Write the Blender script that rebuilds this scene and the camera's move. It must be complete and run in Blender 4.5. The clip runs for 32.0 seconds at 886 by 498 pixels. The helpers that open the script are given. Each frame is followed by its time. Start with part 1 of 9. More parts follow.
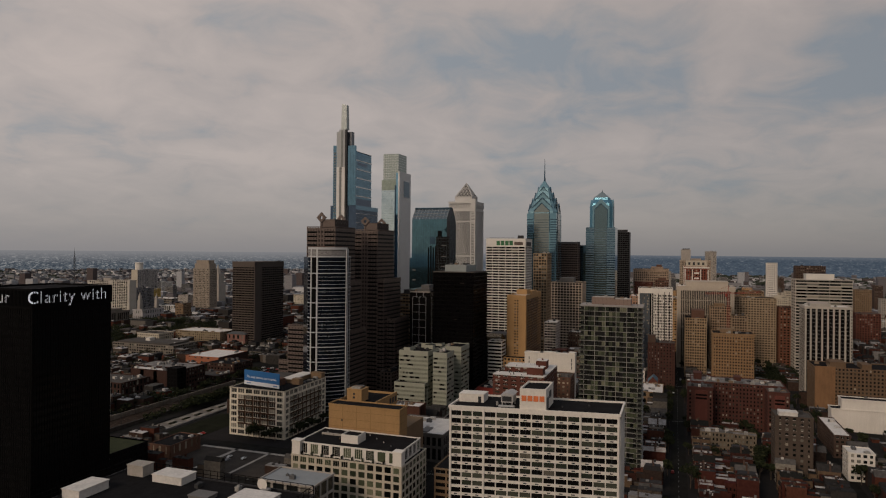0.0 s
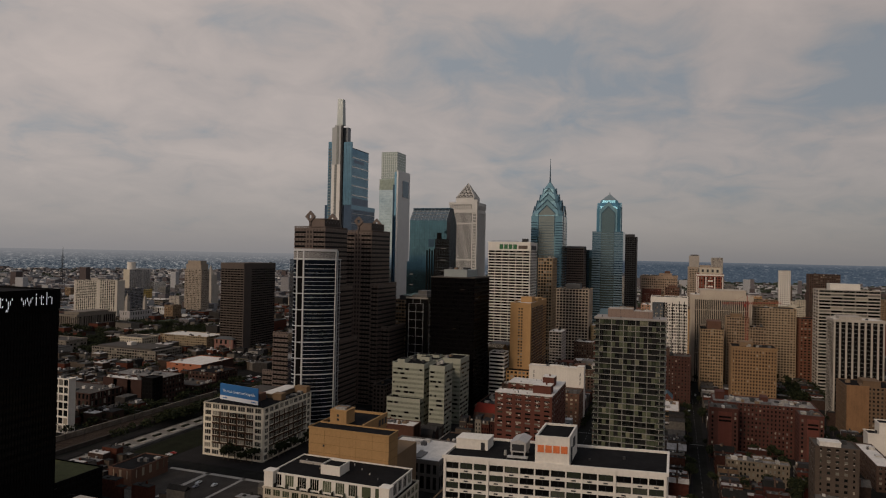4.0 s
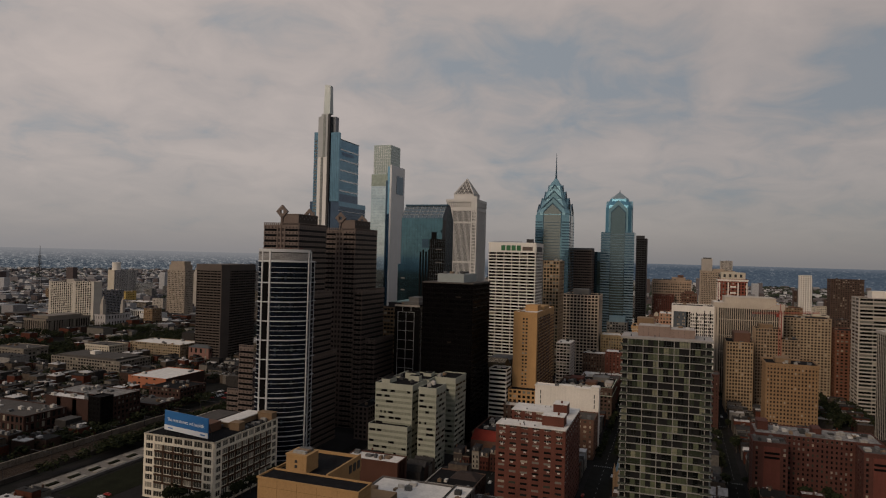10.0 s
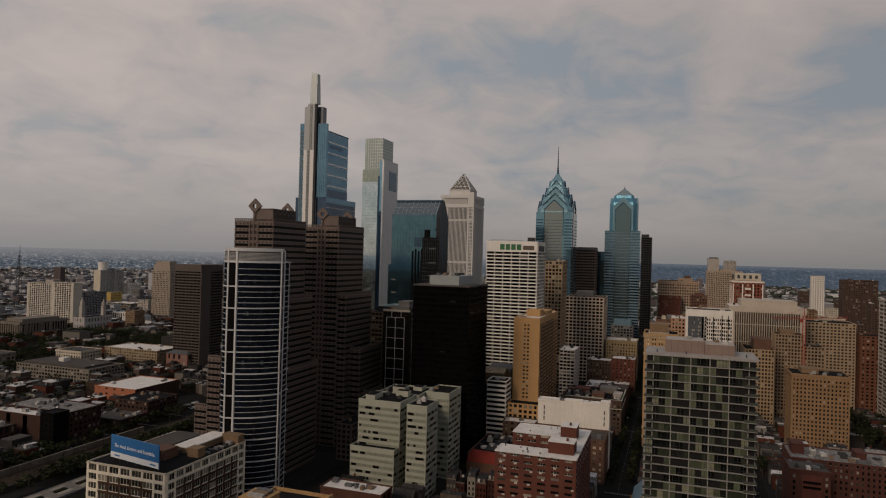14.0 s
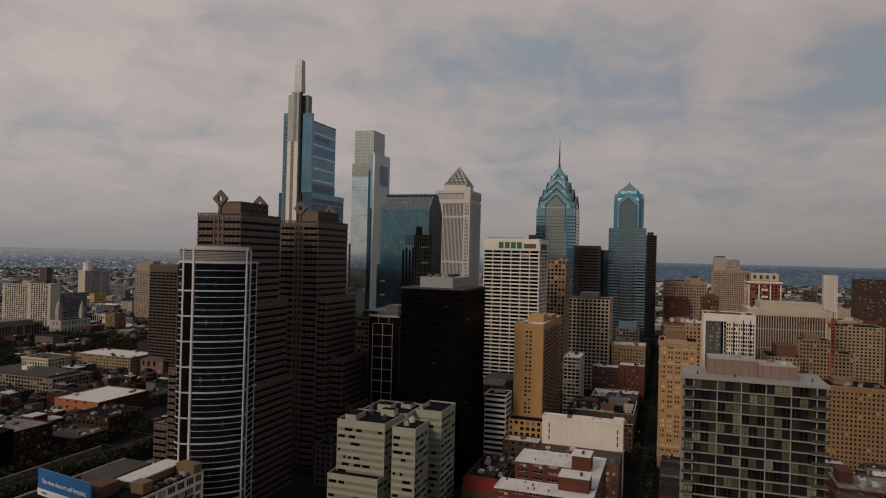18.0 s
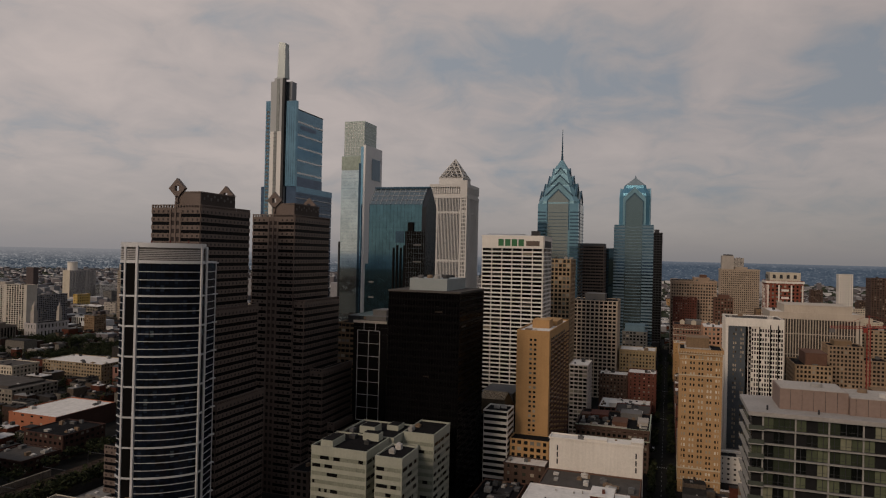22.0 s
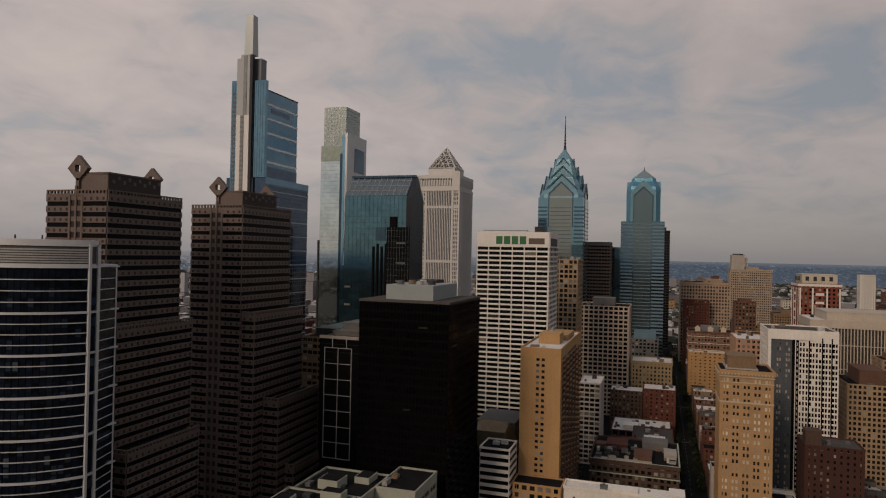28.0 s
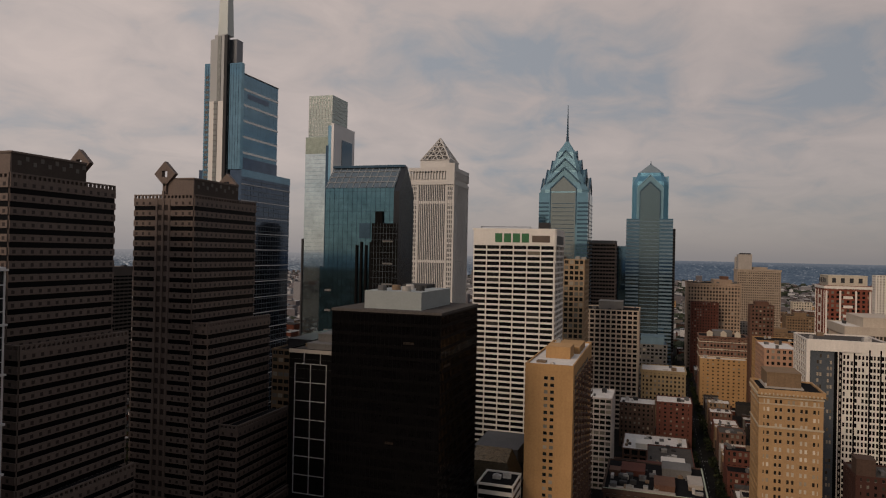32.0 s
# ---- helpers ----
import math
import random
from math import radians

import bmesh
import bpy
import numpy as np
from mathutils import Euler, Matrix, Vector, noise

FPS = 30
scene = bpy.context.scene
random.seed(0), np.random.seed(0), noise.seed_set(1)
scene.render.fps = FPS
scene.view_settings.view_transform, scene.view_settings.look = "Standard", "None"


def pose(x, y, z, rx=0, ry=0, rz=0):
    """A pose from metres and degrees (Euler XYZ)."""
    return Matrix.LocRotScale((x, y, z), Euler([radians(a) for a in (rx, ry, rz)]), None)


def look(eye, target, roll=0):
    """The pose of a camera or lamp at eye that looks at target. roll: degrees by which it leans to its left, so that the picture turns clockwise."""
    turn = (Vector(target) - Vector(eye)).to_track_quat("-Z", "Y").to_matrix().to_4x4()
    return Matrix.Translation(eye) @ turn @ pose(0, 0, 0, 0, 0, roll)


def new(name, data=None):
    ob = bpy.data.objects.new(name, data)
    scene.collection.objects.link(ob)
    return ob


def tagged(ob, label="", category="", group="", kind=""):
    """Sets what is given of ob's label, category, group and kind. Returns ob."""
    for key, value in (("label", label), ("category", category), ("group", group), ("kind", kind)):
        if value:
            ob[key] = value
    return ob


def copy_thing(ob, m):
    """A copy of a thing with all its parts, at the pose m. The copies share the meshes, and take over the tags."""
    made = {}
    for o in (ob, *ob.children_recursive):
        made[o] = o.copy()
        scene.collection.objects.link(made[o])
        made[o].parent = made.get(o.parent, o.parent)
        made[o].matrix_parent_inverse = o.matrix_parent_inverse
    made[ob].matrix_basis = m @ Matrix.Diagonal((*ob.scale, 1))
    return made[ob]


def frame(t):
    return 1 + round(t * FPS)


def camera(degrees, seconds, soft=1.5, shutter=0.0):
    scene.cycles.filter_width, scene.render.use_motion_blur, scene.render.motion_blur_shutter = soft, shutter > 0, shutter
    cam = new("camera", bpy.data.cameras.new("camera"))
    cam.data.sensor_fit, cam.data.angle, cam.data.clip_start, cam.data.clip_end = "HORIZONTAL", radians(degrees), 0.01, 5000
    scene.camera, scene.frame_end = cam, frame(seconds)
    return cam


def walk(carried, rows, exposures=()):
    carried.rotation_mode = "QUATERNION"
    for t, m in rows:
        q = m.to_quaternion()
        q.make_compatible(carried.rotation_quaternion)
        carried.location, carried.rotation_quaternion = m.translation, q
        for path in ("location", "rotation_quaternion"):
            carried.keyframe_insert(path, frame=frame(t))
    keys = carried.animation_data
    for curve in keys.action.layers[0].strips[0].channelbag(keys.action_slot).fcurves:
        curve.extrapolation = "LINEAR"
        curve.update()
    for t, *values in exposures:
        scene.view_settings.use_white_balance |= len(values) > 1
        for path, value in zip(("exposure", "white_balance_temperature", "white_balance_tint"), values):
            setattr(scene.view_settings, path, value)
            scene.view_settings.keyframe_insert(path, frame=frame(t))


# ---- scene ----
cam = camera(67.6, 32.0, 1.15)
PATH = [
    (0, (1.147, -1.958, 139.513), (3.034, -1.296, 139.52), 0.5),
    (0.5, (6.502, -0.165, 139.552), (8.389, 0.498, 139.559), 0.7),
    (1, (11.902, 1.668, 139.609), (13.789, 2.33, 139.617), 0.8),
    (1.5, (17.41, 3.524, 139.676), (19.298, 4.186, 139.685), 0.8),
    (2, (23.087, 5.421, 139.763), (24.974, 6.083, 139.774), 0.9),
    (2.5, (28.928, 7.341, 139.841), (30.815, 8.002, 139.853), 1.0),
    (3, (34.895, 9.229, 139.897), (36.782, 9.89, 139.911), 1.0),
    (3.5, (40.925, 10.975, 139.923), (42.812, 11.638, 139.938), 1.1),
    (5.5, (65.28, 17.068, 140.119), (67.166, 17.734, 140.137), 1.4),
    (6, (71.454, 18.601, 140.153), (73.339, 19.269, 140.172), 1.4),
    (6.5, (77.714, 20.181, 140.196), (79.598, 20.85, 140.215), 1.4),
    (7, (84.046, 21.834, 140.242), (85.931, 22.503, 140.262), 1.4),
    (7.5, (90.446, 23.568, 140.289), (92.33, 24.237, 140.309), 1.5),
    (8, (96.836, 25.408, 140.332), (98.721, 26.077, 140.352), 1.4),
    (8.5, (103.156, 27.356, 140.371), (105.041, 28.024, 140.392), 1.5),
    (9, (109.398, 29.351, 140.411), (111.283, 30.019, 140.432), 1.5),
    (9.5, (115.607, 31.32, 140.45), (117.492, 31.987, 140.471), 1.6),
    (10, (121.814, 33.214, 140.491), (123.7, 33.88, 140.511), 1.5),
    (10.5, (128.014, 35.033, 140.533), (129.9, 35.698, 140.553), 1.6),
    (11, (134.188, 36.799, 140.563), (136.074, 37.463, 140.582), 1.6),
    (11.5, (140.384, 38.502, 140.588), (142.271, 39.166, 140.607), 1.6),
    (12, (146.597, 40.169, 140.619), (148.483, 40.832, 140.638), 1.6),
    (12.5, (152.787, 41.807, 140.642), (154.674, 42.47, 140.661), 1.6),
    (13, (158.969, 43.441, 140.666), (160.857, 44.103, 140.685), 1.6),
    (13.5, (165.154, 45.103, 140.692), (167.042, 45.764, 140.711), 1.6),
    (14, (171.362, 46.795, 140.719), (173.25, 47.455, 140.738), 1.5),
    (14.5, (177.576, 48.516, 140.734), (179.464, 49.176, 140.753), 1.5),
    (16.5, (202.421, 55.494, 140.708), (204.31, 56.15, 140.725), 1.5),
    (17, (208.661, 57.234, 140.691), (210.551, 57.888, 140.709), 1.5),
    (17.5, (214.877, 58.953, 140.659), (216.767, 59.606, 140.676), 1.4),
    (18, (221.029, 60.683, 140.63), (222.92, 61.335, 140.647), 1.4),
    (18.5, (227.102, 62.442, 140.603), (228.993, 63.093, 140.62), 1.4),
    (19, (233.091, 64.207, 140.565), (234.982, 64.857, 140.581), 1.4),
    (19.5, (239.008, 65.977, 140.513), (240.899, 66.626, 140.529), 1.3),
    (20, (244.969, 67.732, 140.46), (246.861, 68.38, 140.476), 1.4),
    (20.5, (251.035, 69.445, 140.408), (252.927, 70.093, 140.424), 1.3),
    (21, (257.186, 71.146, 140.356), (259.079, 71.792, 140.371), 1.3),
    (21.5, (263.364, 72.866, 140.303), (265.257, 73.511, 140.317), 1.3),
    (22, (269.551, 74.614, 140.248), (271.444, 75.259, 140.262), 1.3),
    (22.5, (275.72, 76.419, 140.199), (277.614, 77.062, 140.213), 1.3),
    (23, (281.882, 78.262, 140.155), (283.776, 78.903, 140.17), 1.3),
    (23.5, (288.025, 80.102, 140.159), (289.92, 80.742, 140.172), 1.2),
    (24, (294.126, 81.92, 140.169), (296.021, 82.558, 140.183), 1.2),
    (24.5, (300.214, 83.737, 140.172), (302.111, 84.374, 140.186), 1.2),
    (25, (306.273, 85.555, 140.169), (308.17, 86.189, 140.182), 1.2),
    (25.5, (312.289, 87.301, 140.165), (314.186, 87.934, 140.179), 1.3),
    (27.5, (336.262, 93.9, 140.22), (338.161, 94.527, 140.234), 1.2),
    (28, (342.198, 95.48, 140.236), (344.097, 96.107, 140.25), 1.2),
    (28.5, (348.019, 97.066, 140.273), (349.919, 97.691, 140.287), 1.2),
    (29, (353.812, 98.701, 140.313), (355.712, 99.325, 140.327), 1.3),
    (29.5, (359.695, 100.372, 140.342), (361.596, 100.994, 140.355), 1.2),
    (30, (365.692, 102.08, 140.357), (367.594, 102.701, 140.369), 1.3),
    (30.5, (371.702, 103.832, 140.367), (373.604, 104.451, 140.379), 1.3),
    (31, (377.659, 105.599, 140.373), (379.562, 106.216, 140.386), 1.2),
    (31.5, (383.526, 107.403, 140.382), (385.43, 108.018, 140.394), 1.2),
    (32, (389.386, 109.23, 140.391), (391.289, 109.843, 140.403), 1.2),
]
walk(cam, [(t, look(eye, target, roll)) for t, eye, target, roll in PATH], [(0, 0.0, 6500, 11.5), (22, 0.02, 6500, 13), (32, 0.14, 6650, 14.5)])

# ---- sky and sun ----
SUN_FROM = Vector((-0.82, 0.30, 0.50)).normalized()
scene.view_settings.exposure = 0.0
world = bpy.data.worlds.new("overcast_sky")
scene.world = world
world.use_nodes = True
wn, wl = world.node_tree.nodes, world.node_tree.links
wn.clear()


def wnode(kind, **kw):
    n = wn.new(kind)
    for k, v in kw.items():
        if k == "operation":
            n.operation = v
        elif k == "sky_type":
            n.sky_type = v
        else:
            n.inputs[k].default_value = v
    return n


def ramp(n, stops):
    e = n.color_ramp.elements
    while len(e) < len(stops):
        e.new(0.5)
    for el, (p, c) in zip(e, stops):
        el.position = p
        el.color = (*c, 1) if len(c) == 3 else c


def make_sky():
    sky = wnode("ShaderNodeTexSky", sky_type="NISHITA")
    sky.sun_disc = False
    sky.sun_elevation = math.asin(SUN_FROM.z)
    sky.sun_rotation = math.atan2(SUN_FROM.x, SUN_FROM.y)
    tc = wnode("ShaderNodeTexCoord")
    sep = wnode("ShaderNodeSeparateXYZ")
    wl.new(tc.outputs["Generated"], sep.inputs[0])
    up = wnode("ShaderNodeMath", operation="MAXIMUM")
    up.inputs[1].default_value = 0.0
    wl.new(sep.outputs["Z"], up.inputs[0])
    den = wnode("ShaderNodeMath", operation="ADD")
    den.inputs[1].default_value = 0.24
    wl.new(up.outputs[0], den.inputs[0])
    px = wnode("ShaderNodeMath", operation="DIVIDE")
    py = wnode("ShaderNodeMath", operation="DIVIDE")
    wl.new(sep.outputs["X"], px.inputs[0]); wl.new(den.outputs[0], px.inputs[1])
    wl.new(sep.outputs["Y"], py.inputs[0]); wl.new(den.outputs[0], py.inputs[1])
    comb = wnode("ShaderNodeCombineXYZ", Z=5.1)
    wl.new(px.outputs[0], comb.inputs[0]); wl.new(py.outputs[0], comb.inputs[1])
    big = wnode("ShaderNodeTexNoise", Scale=1.15, Detail=6.0, Roughness=0.50, Distortion=0.35)
    wl.new(comb.outputs[0], big.inputs["Vector"])
    fine = wnode("ShaderNodeTexNoise", Scale=4.2, Detail=7.0, Roughness=0.56, Distortion=0.6)
    wl.new(comb.outputs[0], fine.inputs["Vector"])
    mixn = wnode("ShaderNodeMix")
    mixn.data_type = "FLOAT"
    mixn.inputs[0].default_value = 0.42
    wl.new(big.outputs[0], mixn.inputs[2]); wl.new(fine.outputs[0], mixn.inputs[3])
    cloud = wnode("ShaderNodeValToRGB")
    ramp(cloud, [(0.375, (0.258, 0.282, 0.303)), (0.44, (0.334, 0.320, 0.312)), (0.50, (0.402, 0.357, 0.330)), (0.63, (0.474, 0.411, 0.372))])
    # broken blue in a belt at middle height, closed warm cloud above it and below
    belt = wnode("ShaderNodeValToRGB")
    ramp(belt, [(0.0, (0.53, 0.53, 0.53)), (0.13, (0.53, 0.53, 0.53)), (0.22, (0.475, 0.475, 0.475)), (0.29, (0.475, 0.475, 0.475)), (0.35, (0.56, 0.56, 0.56)), (0.7, (0.55, 0.55, 0.55))])
    wl.new(up.outputs[0], belt.inputs[0])
    shift = wnode("ShaderNodeMath", operation="ADD")
    wl.new(mixn.outputs[0], shift.inputs[0]); wl.new(belt.outputs[0], shift.inputs[1])
    back = wnode("ShaderNodeMath", operation="SUBTRACT")
    back.inputs[1].default_value = 0.5
    wl.new(shift.outputs[0], back.inputs[0])
    wl.new(back.outputs[0], cloud.inputs[0])
    # the layer of haze that the clouds sink into towards the horizon
    low = wnode("ShaderNodeValToRGB")
    ramp(low, [(0.0, (1, 1, 1)), (0.045, (0.66, 0.66, 0.66)), (0.13, (0.2, 0.2, 0.2)), (0.34, (0, 0, 0))])
    wl.new(up.outputs[0], low.inputs[0])
    haze = wnode("ShaderNodeMix")
    haze.data_type = "RGBA"
    wl.new(low.outputs[0], haze.inputs[0])
    wl.new(cloud.outputs[0], haze.inputs[6])
    haze.inputs[7].default_value = (0.222, 0.214, 0.217, 1)
    # above the view the cloud is set greyer and bluer, to cool the fill light
    high = wnode("ShaderNodeValToRGB")
    ramp(high, [(0.42, (0, 0, 0)), (0.62, (1, 1, 1))])
    wl.new(up.outputs[0], high.inputs[0])
    over = wnode("ShaderNodeMix")
    over.data_type = "RGBA"
    wl.new(high.outputs[0], over.inputs[0])
    wl.new(haze.outputs[2], over.inputs[6])
    over.inputs[7].default_value = (0.345, 0.365, 0.405, 1)
    # the cloud is thinner, and brighter, towards the north
    side = wnode("ShaderNodeMath", operation="MULTIPLY_ADD")
    side.inputs[1].default_value, side.inputs[2].default_value = 0.27, 0.975
    wl.new(sep.outputs["Y"], side.inputs[0])
    b1 = wnode("ShaderNodeBackground")
    wl.new(side.outputs[0], b1.inputs["Strength"])
    wl.new(over.outputs[2], b1.inputs[0])
    b2 = wnode("ShaderNodeBackground", Strength=0.06)
    wl.new(sky.outputs[0], b2.inputs[0])
    mx = wnode("ShaderNodeMixShader")
    mx.inputs[0].default_value = 0.10
    wl.new(b1.outputs[0], mx.inputs[1]); wl.new(b2.outputs[0], mx.inputs[2])
    out = wnode("ShaderNodeOutputWorld")
    wl.new(mx.outputs[0], out.inputs[0])


make_sky()
sun_data = bpy.data.lights.new("sun", "SUN")
sun_data.energy, sun_data.angle, sun_data.color = 1.5, radians(18), (1.0, 0.80, 0.61)
sun = new("sun", sun_data)
sun.matrix_world = look(SUN_FROM * 3000, (0, 0, 0))

# ---- materials ----
MATS = {}


def mat(name, base, rough=0.8, metal=0.0, var=0.18, size=6.0, fine=0.7, bump=0.0, rnd=0.0, island=0.0, tint=None, streak=0.0, spec=0.22):
    """A procedural surface: broad stains, fine grain, piece-to-piece variation, rain streaks."""
    if name in MATS:
        return MATS[name]
    m = bpy.data.materials.new(name)
    MATS[name] = m
    m.use_nodes = True
    n, l = m.node_tree.nodes, m.node_tree.links
    p = n["Principled BSDF"]
    p.inputs["Roughness"].default_value = rough
    p.inputs["Metallic"].default_value = metal
    p.inputs["Specular IOR Level"].default_value = spec
    var = var * 1.45 if streak else var
    geo = n.new("ShaderNodeNewGeometry")

    def noise_tex(scale, detail, vec=None):
        t = n.new("ShaderNodeTexNoise")
        t.inputs["Scale"].default_value = scale
        t.inputs["Detail"].default_value = detail
        l.new(vec or geo.outputs["Position"], t.inputs["Vector"])
        return t
    a = noise_tex(1.0 / size, 3)
    b = noise_tex(1.0 / fine, 2)
    add = n.new("ShaderNodeMath"); add.operation = "ADD"
    l.new(a.outputs[0], add.inputs[0]); l.new(b.outputs[0], add.inputs[1])
    last = add
    terms = 1.0
    if streak:
        mp = n.new("ShaderNodeMapping")
        mp.inputs["Scale"].default_value = (1.0, 1.0, 0.06)
        l.new(geo.outputs["Position"], mp.inputs["Vector"])
        s = noise_tex(0.9, 3, mp.outputs[0])
        mul = n.new("ShaderNodeMath"); mul.operation = "MULTIPLY"; mul.inputs[1].default_value = streak
        l.new(s.outputs[0], mul.inputs[0])
        ad = n.new("ShaderNodeMath"); ad.operation = "ADD"
        l.new(last.outputs[0], ad.inputs[0]); l.new(mul.outputs[0], ad.inputs[1])
        last = ad
        terms += streak * 0.5
    for amount, node, sock in ((rnd, "ShaderNodeObjectInfo", "Random"), (island, None, "Random Per Island")):
        if amount:
            src = n.new(node).outputs[sock] if node else geo.outputs[sock]
            mul = n.new("ShaderNodeMath"); mul.operation = "MULTIPLY"; mul.inputs[1].default_value = amount
            l.new(src, mul.inputs[0])
            ad = n.new("ShaderNodeMath"); ad.operation = "ADD"
            l.new(last.outputs[0], ad.inputs[0]); l.new(mul.outputs[0], ad.inputs[1])
            last = ad
            terms += amount * 0.5
    mr = n.new("ShaderNodeMapRange")
    l.new(last.outputs[0], mr.inputs[0])
    mr.inputs[1].default_value, mr.inputs[2].default_value = terms - 0.5, terms + 0.5
    mr.inputs[3].default_value, mr.inputs[4].default_value = 0.0, 1.0
    mx = n.new("ShaderNodeMix"); mx.data_type = "RGBA"
    l.new(mr.outputs[0], mx.inputs[0])
    t = tint or base
    mx.inputs[6].default_value = (*[c * (1 - var) for c in base], 1)
    mx.inputs[7].default_value = (*[min(1, c * (1 + var)) for c in t], 1)
    l.new(mx.outputs[2], p.inputs["Base Color"])
    if bump:
        bp = n.new("ShaderNodeBump")
        bp.inputs["Strength"].default_value = bump
        bp.inputs["Distance"].default_value = 0.1
        l.new(b.outputs[0], bp.inputs["Height"])
        l.new(bp.outputs[0], p.inputs["Normal"])
    return m


def pieces(name, stops, rough=0.8, metal=0.0, island=False, spec=0.12, grain=0.12):
    """Each piece takes one of a few colours by its own random number, with grain on top."""
    if name in MATS:
        return MATS[name]
    m = bpy.data.materials.new(name)
    MATS[name] = m
    m.use_nodes = True
    n, l = m.node_tree.nodes, m.node_tree.links
    p = n["Principled BSDF"]
    p.inputs["Roughness"].default_value = rough
    p.inputs["Metallic"].default_value = metal
    p.inputs["Specular IOR Level"].default_value = spec
    geo = n.new("ShaderNodeNewGeometry")
    src = geo.outputs["Random Per Island"] if island else n.new("ShaderNodeObjectInfo").outputs["Random"]
    r = n.new("ShaderNodeValToRGB")
    r.color_ramp.interpolation = "CONSTANT"
    ramp(r, stops)
    l.new(src, r.inputs[0])
    t = n.new("ShaderNodeTexNoise")
    t.inputs["Scale"].default_value = 0.6
    t.inputs["Detail"].default_value = 4
    l.new(geo.outputs["Position"], t.inputs["Vector"])
    mr = n.new("ShaderNodeMapRange")
    mr.inputs[1].default_value, mr.inputs[2].default_value = 0.3, 0.7
    mr.inputs[3].default_value, mr.inputs[4].default_value = 1 - grain * 2, 1 + grain * 2
    l.new(t.outputs[0], mr.inputs[0])
    mx = n.new("ShaderNodeMix"); mx.data_type = "RGBA"; mx.blend_type = "MULTIPLY"
    mx.inputs[0].default_value = 1.0
    l.new(r.outputs[0], mx.inputs[6]); l.new(mr.outputs[0], mx.inputs[7])
    l.new(mx.outputs[2], p.inputs["Base Color"])
    return m


def glow(name, colour, strength):
    m = bpy.data.materials.new(name)
    m.use_nodes = True
    p = m.node_tree.nodes["Principled BSDF"]
    p.inputs["Base Color"].default_value = (*colour, 1)
    p.inputs["Emission Color"].default_value = (*colour, 1)
    p.inputs["Emission Strength"].default_value = strength
    return m


PAVING = mat("paving", (0.020, 0.0185, 0.018), 0.9, var=0.3, size=12, fine=1.2, spec=0.03)
GRASS = mat("grass", (0.013, 0.014, 0.008), 0.95, var=0.6, size=7, fine=0.6, spec=0.03)
WHITE = mat("white_concrete", (0.62, 0.58, 0.52), 0.8, var=0.10, size=14, streak=0.6)
CREAM = mat("cream_stone", (0.44, 0.39, 0.31), 0.85, var=0.14, size=10, streak=0.6)
PALE = mat("pale_concrete", (0.32, 0.29, 0.255), 0.85, var=0.14, size=10, streak=0.6)
GREY = mat("grey_concrete", (0.13, 0.125, 0.12), 0.85, var=0.15, size=12, streak=0.6)
TAN = mat("tan_brick", (0.36, 0.215, 0.095), 0.85, var=0.13, size=12, streak=0.5, bump=0.2)
OCHRE = mat("ochre_panels", (0.31, 0.188, 0.083), 0.85, var=0.12, size=8, streak=0.6)
BUFF = mat("buff_brick", (0.176, 0.117, 0.069), 0.85, var=0.16, size=8, streak=0.5)
REDBRICK = mat("red_brick", (0.098, 0.035, 0.024), 0.88, var=0.20, size=9, streak=0.5)
DARKBRICK = mat("dark_brick", (0.070, 0.044, 0.033), 0.88, var=0.2, size=9, streak=0.5)
BROWN = mat("brown_granite", (0.122, 0.093, 0.079), 0.6, var=0.16, size=14, streak=0.4)
BROWNBRICK = mat("brown_brick", (0.105, 0.056, 0.038), 0.88, var=0.2, size=9, streak=0.5)
BLACK = mat("black_metal", (0.0050, 0.0047, 0.0047), 0.6, var=0.3, size=18, spec=0.035)
DARKMETAL = mat("dark_metal", (0.026, 0.026, 0.028), 0.55, var=0.2, size=8)
ALU = mat("pale_aluminium", (0.52, 0.52, 0.52), 0.45, metal=0.35, var=0.08, size=9)
LOUVRE = mat("grey_louvres", (0.33, 0.32, 0.31), 0.6, var=0.12, size=6, streak=0.5)
TAR = mat("tar_roof", (0.013, 0.0125, 0.013), 0.95, var=0.4, size=5, fine=1.3, spec=0.03)
GRAVEL = mat("gravel_roof", (0.075, 0.068, 0.062), 0.95, var=0.28, size=6, fine=0.8, spec=0.03)
PATCHED = mat("patched_roof", (0.17, 0.16, 0.15), 0.9, var=0.85, size=4, fine=1.6, spec=0.05)
WHITEROOF = mat("white_roof_membrane", (0.56, 0.53, 0.49), 0.8, var=0.22, size=5, fine=1.5)
BLUECOPPER = mat("blue_slate", (0.10, 0.16, 0.20), 0.7, var=0.2, size=5)
EQUIP = pieces("roof_units", [(0, (0.26, 0.25, 0.23)), (0.25, (0.10, 0.10, 0.10)), (0.5, (0.42, 0.40, 0.37)), (0.66, (0.04, 0.04, 0.04)), (0.86, (0.17, 0.12, 0.08))], 0.7)
FRAME = mat("window_frames", (0.20, 0.19, 0.18), 0.6, var=0.1)
GLASS = pieces("window_glass", [(0, (0.006, 0.007, 0.007)), (0.46, (0.014, 0.016, 0.015)), (0.72, (0.038, 0.042, 0.032)), (0.86, (0.15, 0.14, 0.12)), (0.95, (0.28, 0.25, 0.2))], 0.16, grain=0.05, spec=0.2)
